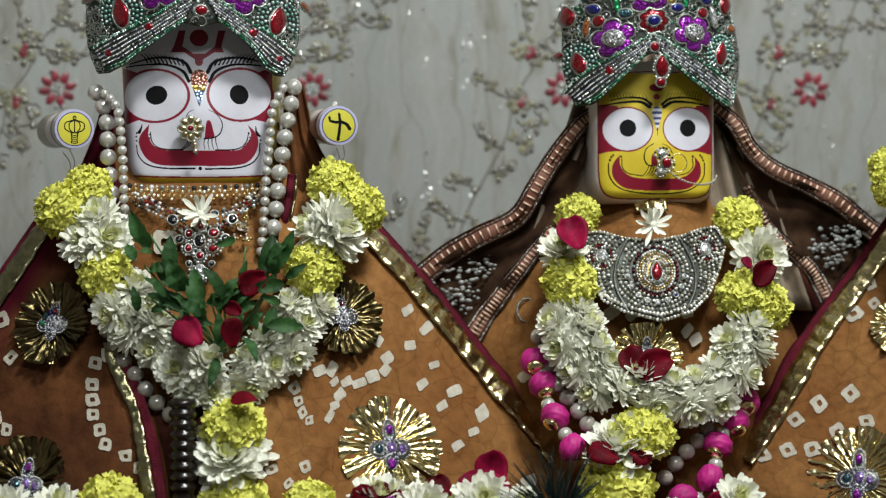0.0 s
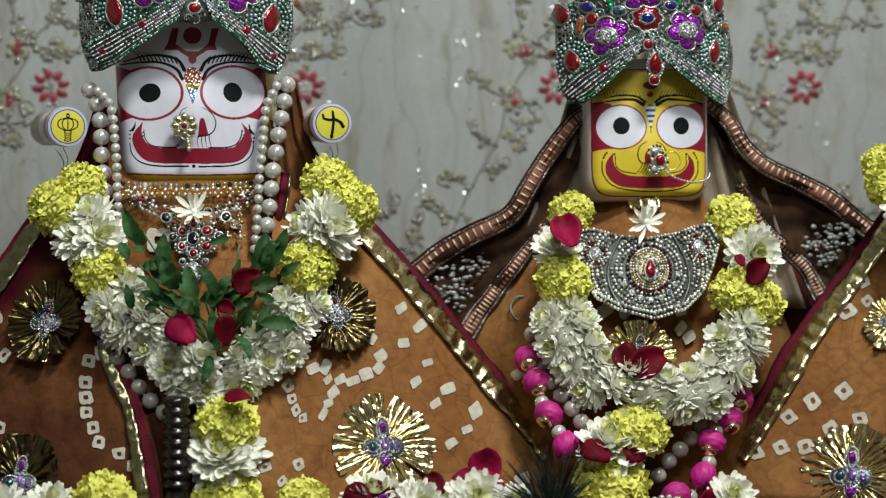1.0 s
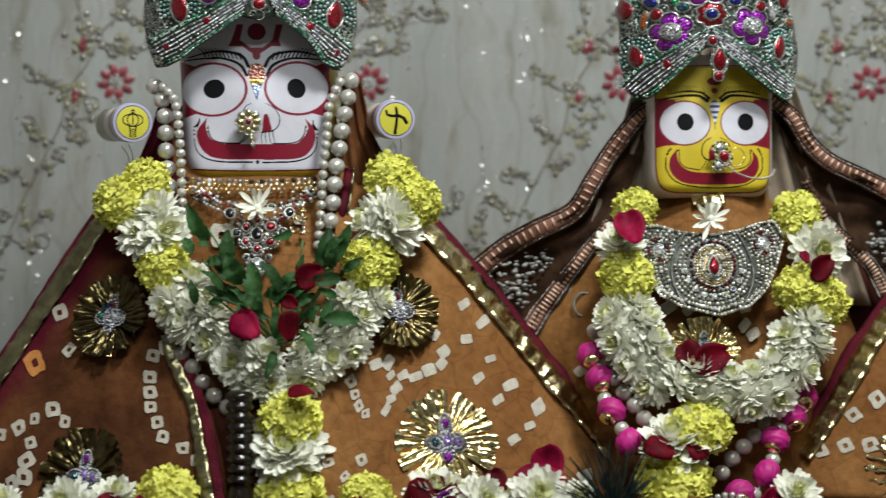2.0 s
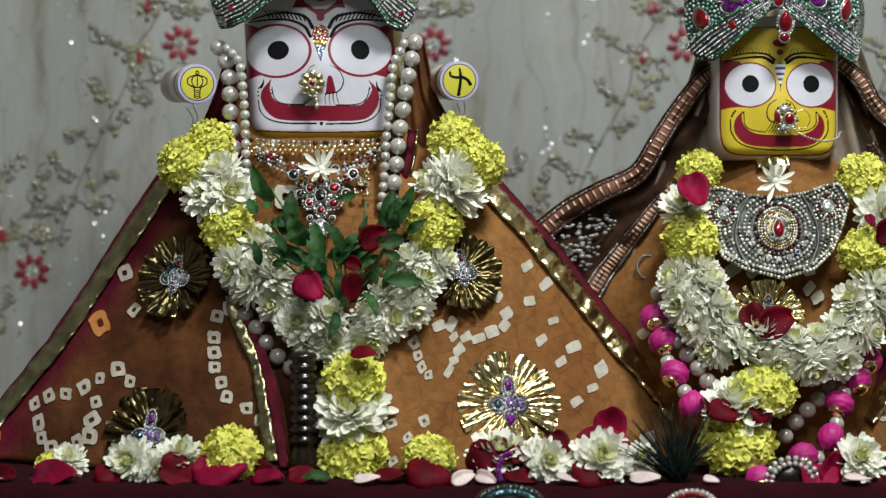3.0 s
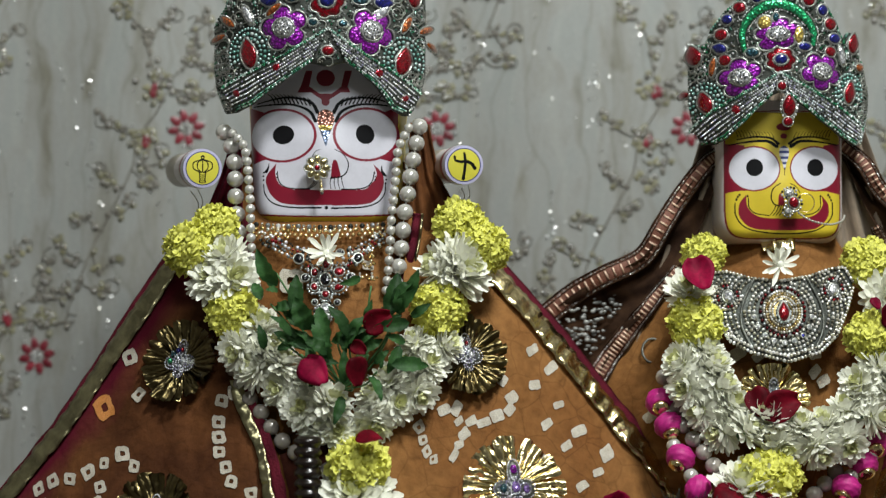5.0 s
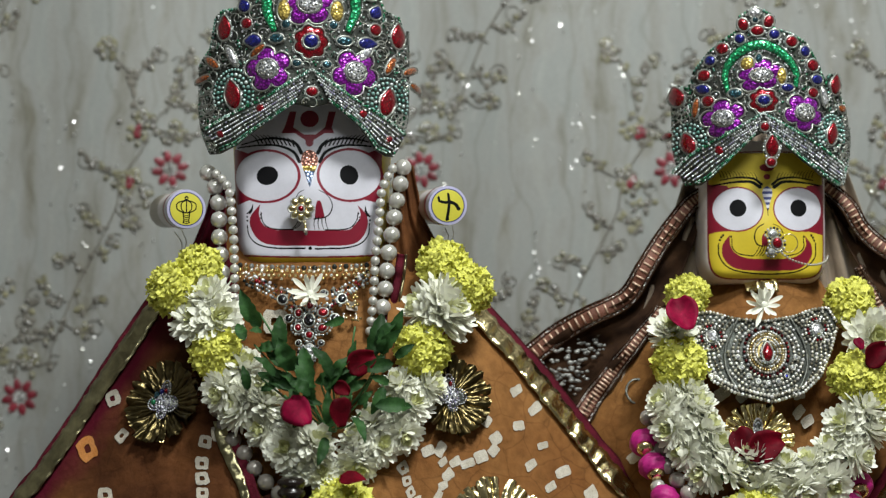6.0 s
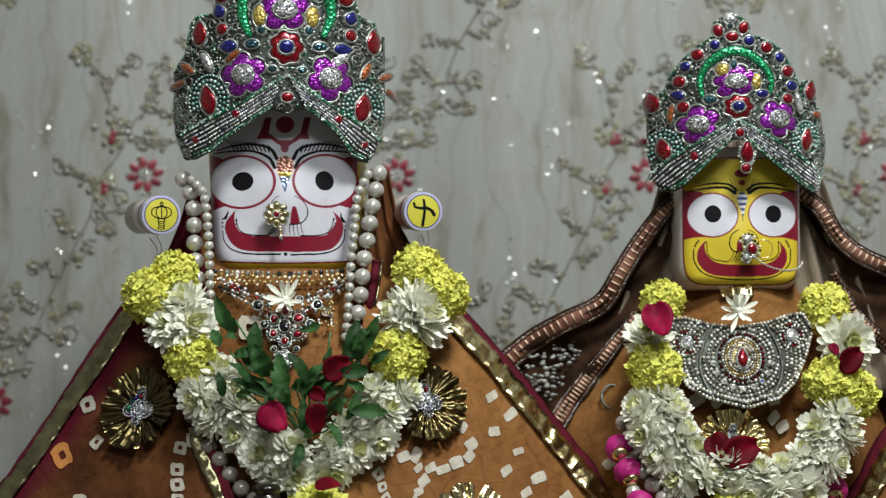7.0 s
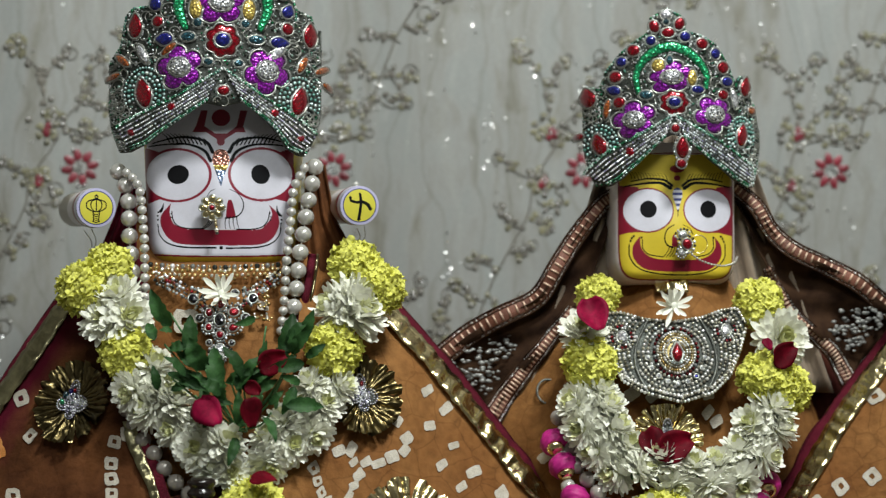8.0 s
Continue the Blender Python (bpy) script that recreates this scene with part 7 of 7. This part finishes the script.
# ---- gold foil rosettes ----
def rosette(cone, at, r, label, seed, stones, off=0.0115, wide=1.0, dim=False):
    """A pleated gold disc with a jewelled brooch in its middle."""
    rng = random.Random(seed)
    n = cone.normal(at[0], at[2])
    ob = thing("rosette", tuple(cone.at(at[0], at[2], off)), label, "rosette", "gold rosettes")
    m = facing((0, 0, 0), n)
    folds, rings, cup = 34, 10, 0.006 if dim else 0.0
    for k in range(folds):
        a = 2 * math.pi * (k + rng.uniform(-0.3, 0.3)) / folds
        long, tip, roll, sway = r * rng.uniform(0.93, 1.03), rng.uniform(-0.001, 0.002), rng.uniform(-0.45, 0.45), rng.uniform(-0.09, 0.09)
        v = []
        for i in range(rings + 1):
            t = i / rings
            rr = long * (0.2 + 0.8 * t)
            w = math.pi * rr / folds * (1.45 if i < rings else 1.1) * (1 + 0.2 * math.sin(5 * t + k * 1.7))
            aa = a + sway * t * t
            for c in (-1, -0.5, 0, 0.5, 1):
                h = 0.0034 * (1 - abs(c)) + roll * c * w + (tip + cup) * t * t + 0.0034 * noise.noise(Vector((t * 7, k * 3.3, c * 1.3 + seed)))
                x, y = rr * math.cos(aa) - c * w * math.sin(aa), rr * math.sin(aa) + c * w * math.cos(aa)
                v.append(tuple(m @ Vector((x * wide, y, h))))
        s = Soup()
        s.add(v, [(i * 5 + c, i * 5 + c + 1, (i + 1) * 5 + c + 1, (i + 1) * 5 + c) for i in range(rings) for c in range(4)])
        # dim folds carry their shade in the foil colour
        part("ribbon_fold", s.mesh("ribbon_fold", M_GOLD_DARKENED if dim else M_GOLD), ob)
    plate = Soup()
    lobes = [(0.0, 0.3, 0.13, 0.26), (-0.22, -0.02, 0.2, 0.17), (0.2, -0.02, 0.2, 0.2), (0.0, -0.25, 0.13, 0.15), (0.0, 0.0, 0.2, 0.22)]
    loop = []
    for a in np.linspace(0, 2 * math.pi, 41)[:-1]:
        ray = [t for t in np.linspace(0.02, 0.62, 60) if any(((t * math.cos(a) - lx) / lw) ** 2 + ((t * math.sin(a) - ly) / lh) ** 2 < 1 for lx, ly, lw, lh in lobes)]
        loop.append((max(ray) * r * math.cos(a), max(ray) * r * math.sin(a)))
    k = len(loop)
    plate.add([tuple(m @ Vector((x, y, 0.002))) for x, y in loop] + [tuple(m @ Vector((x * 0.9, y * 0.9, 0.0045))) for x, y in loop], [(i, (i + 1) % k, k + (i + 1) % k, k + i) for i in range(k)] + [tuple(range(k, 2 * k))])
    brooch = part("brooch", plate.mesh("brooch", M_SILVER), ob, "silver brooch with coloured stones")
    beads = Soup()
    for lx, ly, lw, lh in lobes:
        for ring in (0.95, 0.55):
            count = int(6.28 * ring * max(lw, lh) * r / 0.0021)
            for i in range(count):
                a = 2 * math.pi * i / count
                put_ball(beads, m @ Vector(((lx + lw * ring * math.cos(a)) * r, (ly + lh * ring * math.sin(a)) * r, 0.005)), rng.uniform(0.0007, 0.001), SEED)
    part("crystal_pave", beads.mesh("crystal_pave", M_CRYSTAL_BLUE), brooch)
    for x, y, w, mat in stones:
        g = Soup()
        put_ball(g, (0, 0, 0), 1.0, BALL)
        gm = mesh_object("gem", [tuple(m @ Vector((x * r + p[0] * w * r * 0.72, y * r + p[1] * w * r * 0.95, 0.005 + p[2] * 0.0022))) for p in g.v], g.f, mat)
        part("gem", gm, brooch)
    return ob


VIO = [(0.0, 0.36, 0.10, M_VIOLET), (0.0, -0.3, 0.11, M_VIOLET), (0.02, 0.02, 0.12, M_LILAC_GEM), (-0.22, 0.0, 0.10, M_DARK_GEM), (0.22, -0.02, 0.09, M_LILAC_GEM)]
PEA = [(-0.22, 0.2, 0.09, M_DARK_GEM), (-0.1, 0.28, 0.08, M_SAPPHIRE), (-0.28, 0.02, 0.08, M_EMERALD), (0.1, 0.0, 0.1, M_CLEAR), (0.02, 0.3, 0.07, M_RUBY)]
rosette(CLOAK_1, (0.0616, -0.0800, 1.0700), 0.0445, "round pleated gold foil rosette with a violet brooch", 1, VIO)
rosette(CLOAK_1, (-0.2100, -0.0600, 1.1730), 0.036, "pleated gold rosette with shade in its foil colour and a peacock-coloured brooch", 2, PEA, dim=True)
rosette(CLOAK_1, (-0.2275, -0.0700, 1.0430), 0.041, "pleated gold rosette with shade in its foil colour and a violet brooch", 3, VIO, wide=1.0, dim=True)
rosette(CLOAK_1, (0.0200, -0.0800, 1.1790), 0.035, "pleated gold rosette with shade in its foil colour and a silver brooch", 4, PEA[3:], dim=True)
rosette(CLOAK_2, (0.2849, -0.0800, 1.1470), 0.031, "small pleated gold rosette half under rose petals", 5, VIO[2:3], off=0.006)
rosette(CLOAK_3, (0.4720, -0.0900, 1.0401), 0.046, "round pleated gold foil rosette with a violet brooch", 6, VIO)
rosette(CLOAK_3, (0.5137, -0.0500, 1.1682), 0.026, "small pleated gold foil rosette", 7, VIO[2:3])
# ---- leaves and petals ----
def leaf_mesh(seed, length=0.03, width=0.016):
    rng, v, rows = random.Random(seed), [], 10
    for i in range(rows + 1):
        t = i / rows
        w = width / 2 * 1.55 * t ** 0.55 * (1 - t) ** 0.85 * (1 + 0.16 * (i % 2)) * 1.25 if 0 < i < rows else 0.0003
        bend = 0.006 * math.sin(t * 2.6) * rng.uniform(0.7, 1.3)
        for k in (-1, -0.5, 0, 0.5, 1):
            v.append((k * w, length * t, bend + abs(k) * w * 0.45 + 0.0008 * math.sin(i * 2.2) * abs(k)))
    return mesh_object("leaf", v, [(i * 5 + k, i * 5 + k + 1, (i + 1) * 5 + k + 1, (i + 1) * 5 + k) for i in range(rows) for k in range(4)], M_LEAF)


LEAVES = [leaf_mesh(k, 0.028 + 0.004 * (k % 3), 0.0135 + 0.002 * (k % 4)) for k in range(6)]


def petal_mesh(seed, material, length=0.03, width=0.03):
    rng, v, n = random.Random(seed), [], 9
    for i in range(n + 1):
        t = i / n
        w = width / 2 * (math.sin(math.pi * (0.1 + 0.86 * t)) ** 0.55) * (0.55 + 0.6 * t)
        for j in range(8):
            s = j / 7 * 2 - 1
            v.append((s * w, length * (t - 0.5), (0.0024 * math.sin(2.4 * s + seed * 1.7) + 0.0035 * s * (t - 0.5) + 0.006 * max(0.0, abs(s) - 0.55) * (1 if (s > 0) == (seed % 2 > 0) else -0.6) - 0.003 * math.cos(3.0 * t + seed)) * (width / 0.03)))
    ob = mesh_object("rose_petal", v, [(i * 8 + j, i * 8 + j + 1, (i + 1) * 8 + j + 1, (i + 1) * 8 + j) for i in range(n) for j in range(7)], material)
    return ob


ROSES = [petal_mesh(k, M_ROSE) for k in range(4)]
PINKS = [petal_mesh(k + 9, M_ROSE_PINK) for k in range(3)]
PALES = [petal_mesh(k + 20, M_PETAL_PALE, 0.024, 0.016) for k in range(3)]


def petal(at, size, meshes, normal, spin, label):
    m = facing(at, normal, spin) @ Matrix.Scale(size / 0.03, 4)
    ob = thick(new("rose_petal", meshes[int(abs(at[0]) * 1000) % len(meshes)]), 0.0005, 0.0)
    ob.matrix_basis = m
    return tagged(ob, label, "petal", "loose petals")


sprig_1 = thing("leafy_sprig", BASE_1, "bunch of fresh green basil leaves tucked into the garland", "leaves")
lrng = random.Random(21)
LEAF_PLACES = [(-0.1364, -0.1350, 1.2274), (-0.1297, -0.1450, 1.1998), (-0.1158, -0.1350, 1.2135), (-0.1075, -0.1350, 1.2042), (-0.0949, -0.1400, 1.1996), (-0.0809, -0.1450, 1.1950), (-0.0719, -0.1400, 1.1971), (-0.0583, -0.1350, 1.2063), (-0.0447, -0.1250, 1.2248), (-0.0329, -0.1350, 1.2177), (-0.0374, -0.1400, 1.2039), (-0.0557, -0.1450, 1.1856), (-0.0921, -0.1500, 1.1813), (-0.1106, -0.1450, 1.1859), (-0.0487, -0.1500, 1.1719), (-0.1333, -0.1150, 1.2532), (-0.0542, -0.1150, 1.2426), (-0.0283, -0.1300, 1.2270), (-0.0693, -0.1500, 1.1629), (-0.0970, -0.1450, 1.1675)]
stalks = Soup()
for i, p in enumerate(LEAF_PLACES):
    for k in range(3 if i not in (15, 16) else 1):
        at = Vector(p) + Vector((lrng.uniform(-0.012, 0.012), lrng.uniform(-0.006, 0.006), lrng.uniform(-0.012, 0.012)))
        lf = new("leaf", lrng.choice(LEAVES))
        lf.parent = sprig_1
        sc = lrng.choice((0.42, 0.55, 0.68, 0.8, 1.0)) * lrng.uniform(0.9, 1.1)
        lf.matrix_basis = Matrix.Translation(-sprig_1.location) @ facing(at, (lrng.uniform(-0.6, 0.6), -1, lrng.uniform(-0.3, 0.7)), (-p[0] - 0.085) * 22 + lrng.uniform(-1.1, 1.1) + (0 if lrng.random() < 0.7 else 3.1)) @ Matrix.Scale(sc, 4)
    a = Vector((-0.0775, -0.1200, 1.1573))
    tube(stalks, spline([a, a.lerp(Vector(p), 0.5) + Vector((0.004, 0.004, -0.004)), Vector(p)], 10), 0.0009, 5)
under(sprig_1, [tagged(part("stalk", stalks.mesh("stalk", M_CALYX)), kind="stuff")])
for p, size, kind, nrm, spin in (
        ((-0.0990, -0.1650, 1.1727), 0.029, "p", (-0.1, -1, 0.35), 0.7), ((-0.0641, -0.1630, 1.1724), 0.024, "r", (0.6, -1, 0.1), 0.2), ((-0.0478, -0.1450, 1.2132), 0.024, "r", (0.2, -1, 0.2), 2.0), ((-0.0631, -0.1550, 1.1914), 0.014, "r", (0, -1, 0.2), 1.0),
        ((-0.0541, -0.1640, 1.1185), 0.022, "r", (0.0, -0.7, 0.7), 1.4), ((0.2205, -0.1050, 1.2537), 0.031, "p", (-0.2, -1, 0.3), 0.3), ((0.3837, -0.1000, 1.2192), 0.024, "r", (0.3, -1, 0.3), 2.2), ((0.3692, -0.1000, 1.2279), 0.011, "p", (0.3, -1, 0.3), 0.2),
        ((0.2688, -0.1150, 1.1453), 0.026, "r", (-0.2, -0.9, 0.5), 0.4), ((0.2870, -0.1200, 1.1431), 0.03, "r", (0.2, -0.9, 0.4), 1.9), ((0.2775, -0.1200, 1.1384), 0.022, "r", (0.1, -0.9, 0.5), 2.9), ((0.2379, -0.1550, 1.0710), 0.026, "r", (0, -0.6, 0.8), 1.0), ((0.2699, -0.1500, 1.0689), 0.022, "r", (0.2, -0.6, 0.8), 1.8)):
    petal(p, size, PINKS if kind == "p" else ROSES, nrm, spin, "bright crimson rose petal caught in the garland" if kind == "p" else "dark red rose petal caught in the garland")

# ---- flowers and petals strewn on the platform ----
def strewn(p, r, kind, normal, label):
    ob = thing("loose_flower", (p[0], p[1], ZP), label, "flower", "flowers on the platform")
    flower(kind, (p[0], p[1], ZP + r * 0.62), normal, r, ob)


strewn((-0.1615, -0.1650, 1.0442), 0.0295, "Y", (0.1, -0.8, 0.55), "yellow marigold head lying on the maroon velvet")
strewn((-0.0015, -0.1650, 1.0354), 0.025, "Y", (0.0, -0.8, 0.6), "yellow marigold head lying on the maroon velvet")
strewn((-0.3117, -0.1500, 1.0316), 0.0135, "Y", (0.0, -0.8, 0.6), "small yellow flower lying on the maroon velvet")
for u, p, r, nrm in ((0, (-0.2401, -0.1700, 1.0294), 0.021, (-0.3, -0.9, 0.3)), (1, (-0.2028, -0.1650, 1.0372), 0.021, (0.0, -0.5, 0.9)), (2, (-0.2221, -0.1750, 1.0223), 0.016, (0.4, -0.9, -0.1)), (3, (0.0533, -0.1650, 1.0447), 0.025, (0.1, -0.5, 0.85)), (4, (0.0897, -0.1700, 1.0348), 0.021, (0.4, -0.8, 0.3)),
                     (5, (0.1371, -0.1750, 1.0322), 0.025, (0.0, -0.9, 0.5)), (6, (0.1699, -0.1650, 1.0335), 0.018, (0.2, -0.6, 0.7)), (7, (0.3449, -0.1700, 1.0322), 0.022, (0.1, -0.8, 0.6)), (8, (0.0741, -0.1600, 1.0304), 0.02, (-0.2, -0.7, 0.6)), (9, (0.1115, -0.1500, 1.0363), 0.018, (0.0, -0.5, 0.8)), (10, (-0.2946, -0.1500, 1.0330), 0.016, (0.0, -0.6, 0.8))):
    strewn(p, r, "W", nrm, "white chrysanthemum head lying on the maroon velvet")
for p, size, kind, nrm, spin in (
        ((-0.3012, -0.1850, 1.0233), 0.036, "p", (0, -0.75, 0.65), 1.4), ((-0.2004, -0.1850, 1.0258), 0.034, "r", (0.2, -0.8, 0.6), 1.2), ((-0.1687, -0.1850, 1.0268), 0.042, "p", (0.1, -0.7, 0.7), 1.7), ((-0.1398, -0.1800, 1.0217), 0.03, "r", (0, -0.6, 0.8), 1.4), ((-0.1299, -0.1900, 1.0175), 0.026, "p", (0, -0.4, 0.9), 1.2),
        ((0.1470, -0.1550, 1.0590), 0.031, "p", (0.0, -1, 0.2), 0.3), ((0.1388, -0.1650, 1.0458), 0.042, "p", (0, -0.7, 0.7), 1.5), ((0.0415, -0.1800, 1.0339), 0.033, "r", (-0.4, -0.8, 0.4), 0.6), ((0.0644, -0.1750, 1.0403), 0.034, "r", (0.0, -0.6, 0.8), 1.5), ((-0.0015, -0.1900, 1.0187), 0.036, "r", (0, -0.55, 0.8), 1.5), ((0.0708, -0.1850, 1.0228), 0.03, "r", (0.2, -0.7, 0.6), 1.0),
        ((0.1292, -0.1900, 1.0172), 0.034, "r", (0, -0.5, 0.85), 1.5), ((0.1039, -0.1600, 1.0466), 0.02, "r", (0.4, -0.8, 0.3), 0.4), ((0.3293, -0.1800, 1.0255), 0.034, "p", (0.5, -0.8, 0.3), 0.9), ((0.3117, -0.1850, 1.0170), 0.03, "p", (0, -0.6, 0.8), 1.7), ((0.3488, -0.1800, 1.0220), 0.03, "r", (0, -0.6, 0.8), 1.2), ((-0.3438, -0.1800, 1.0194), 0.024, "r", (0, -0.5, 0.9), 1.2), ((-0.0309, -0.1850, 1.0189), 0.028, "r", (0.1, -0.5, 0.9), 1.7),
        ((-0.2577, -0.1800, 1.0196), 0.024, "r", (0.1, -0.5, 0.9), 1.4), ((-0.1035, -0.1800, 1.0182), 0.022, "r", (0.1, -0.5, 0.9), 1.4),
        ((0.0255, -0.1950, 1.0185), 0.026, "w", (0.3, -0.8, 0.6), 1.9), ((0.0435, -0.1950, 1.0176), 0.024, "w", (-0.3, -0.8, 0.6), 1.2), ((-0.0508, -0.1970, 1.0163), 0.026, "w", (0, -0.5, 0.9), 1.5), ((0.1706, -0.1950, 1.0166), 0.03, "w", (0, -0.6, 0.8), 1.4), ((0.3395, -0.1970, 1.0150), 0.028, "w", (0, -0.5, 0.85), 1.5), ((-0.3486, -0.1900, 1.0193), 0.02, "w", (0, -0.5, 0.85), 1.5), ((0.1086, -0.1950, 1.0187), 0.024, "w", (0.2, -0.6, 0.85), 1.1), ((-0.0871, -0.1900, 1.0185), 0.014, "w", (0.2, -0.6, 0.85), 1.1), ((0.2231, -0.1950, 1.0154), 0.016, "w", (0.2, -0.6, 0.85), 1.1)):
    at = Vector(p)
    at.z = max(at.z, ZP + size * 0.16)
    petal(tuple(at), size, {"p": PINKS, "r": ROSES, "w": PALES}[kind], nrm, spin, {"p": "bright pink-red rose petal lying on the velvet", "r": "dark red rose petal lying on the velvet", "w": "pale curled petal lying on the velvet"}[kind])
lf = new("leaf", LEAVES[1])
lf.matrix_basis = facing((-0.0794, -0.1900, 1.0212), (0, -0.8, 0.6), 1.6) @ Matrix.Scale(0.75, 4)
tagged(lf, "small green leaf lying on the maroon velvet", "leaf")

# ---- dark turned post between the cloak panels ----
post = thing("turned_post", ((-0.1044, -0.1500, 1.0173)[0], -0.152, ZP), "dark turned wooden post behind the garland", "post")
prof = [(0.011, 0.0), (0.0112, 0.012), (0.0085, 0.022)] + [(r, 0.026 + 0.0085 * k + dz) for k in range(9) for r, dz in ((0.0078, 0.0), (0.0094, 0.0014), (0.0102, 0.0036), (0.0094, 0.0058), (0.0078, 0.0072))]
v, f = lathe([(r * 1.15, z) for r, z in prof], 24)
part("shaft", mesh_object("shaft", v, f, M_DARKWOOD), post)

# ---- peacock feather tuft ----
tuft = thing("feather_tuft", ((0.1960, -0.1850, 1.0177)[0], -0.185, ZP), "dark green peacock feather tuft on the platform edge", "feather")
frn = random.Random(14)
for k in range(5):
    s = Soup()
    for i in range(18):
        a = radians(-62 + 110 * (k * 18 + i) / 90 + frn.uniform(-5, 5))
        n = 0.058 * frn.uniform(0.5, 1.1)
        b = Vector((frn.uniform(-0.006, 0.006), frn.uniform(-0.004, 0.004), 0.001))
        tip = b + Vector((math.sin(a) * n, frn.uniform(-0.012, 0.01), abs(math.cos(a)) * n))
        tube(s, spline([b, b.lerp(tip, 0.5) + Vector((0, -0.003, 0.003)), tip], 6), [0.0007, 0.0006, 0.0005, 0.00045, 0.0004, 0.00025], 4)
    part("feather", s.mesh("feather", M_FEATHER), tuft)

# ---- small bead ornaments on the platform's edge ----
def bead_arch(at, r, label, cols, n=16, tall=1.0):
    ob = thing("bead_ornament", (at[0], at[1], at[2]), label, "ornament")
    for k in range(n + 1):
        a = math.pi * k / n
        s = Soup()
        put_ball(s, (r * math.cos(a), 0, r * math.sin(a) * tall), r * 0.13, BEAD, 0)
        put_ball(s, (r * 0.78 * math.cos(a), -0.002, r * 0.78 * math.sin(a) * tall), r * 0.12, BEAD, 1)
        part("bead", s.mesh("bead", cols), ob)
    v, f = lathe([(r * 0.66, -0.002), (r * 0.66, 0.0), (r * 0.5, 0.003), (0.001, 0.004)], 24)
    part("disc", mesh_object("disc", v, f, cols[2]), ob, "", facing((0, 0.001, 0), (0, -1, 0)))


bead_arch((0.2899, -0.1800, 1.0173), 0.021, "arch of white pearl beads on the velvet", [M_PEARL, M_PEARL, M_DARKWOOD], 11, 0.9)
bead_arch((0.0618, -0.2220, 1.0033), 0.026, "silver and teal beaded ornament hung on the platform front", [M_CRYSTAL, M_DARK_GEM, M_TARNISH], 18, 0.55)
bead_arch((0.2041, -0.2220, 1.0036), 0.019, "pearl and ruby beaded ornament hung on the platform front", [M_PEARL, M_RUBY, M_TARNISH], 14, 0.6)
hook = thing("ribbon_loop", (0.0554, -0.2000, 1.0192), "violet ribbon loop standing on the platform edge", "ribbon")
s = Soup()
tube(s, spline([(0, 0, 0), (-0.002, 0, 0.012), (0.003, 0, 0.021), (0.009, -0.002, 0.023)], 16), 0.0022, 8)
part("ribbon", s.mesh("ribbon", M_VIOLET), hook)

# ---- strings under the arms, marigold of the third figure ----
for a, b in (((-0.2102, -0.0500, 1.3253), (-0.2057, -0.0500, 1.3067)), ((0.0240, -0.0500, 1.3281), (0.0209, -0.0600, 1.3119))):
    ob = thing("string_loop", a, "thin white cotton string tied round the arm", "string")
    s = Soup()
    d = Vector(b) - Vector(a)
    tube(s, spline([Vector((-0.002, 0, 0)), d * 0.5 + Vector((0.002, 0, 0)), d, d * 0.5 + Vector((0.006, 0, 0)), Vector((0.004, 0, 0.002))], 24), 0.0004, 5)
    part("string", s.mesh("string", M_STRING), ob)
garland(BASE_3, "garland of yellow marigolds on the neighbouring figure", [("Y", (0.5000, -0.0700, 1.3110), 0.020, (-0.3, -0.9, 0.2)), ("Y", (0.5035, -0.0800, 1.2934), 0.024, (-0.2, -0.9, 0.2)), ("Y", (0.5136, -0.0800, 1.3080), 0.026, (0, -0.9, 0.3)), ("W", (0.5202, -0.0900, 1.2686), 0.026, (0, -0.9, 0.3))],
        [(0.5177, -0.0400, 1.3250), (0.5117, -0.0600, 1.2942), (0.5236, -0.0700, 1.2643), (0.5305, -0.0800, 1.2494)])
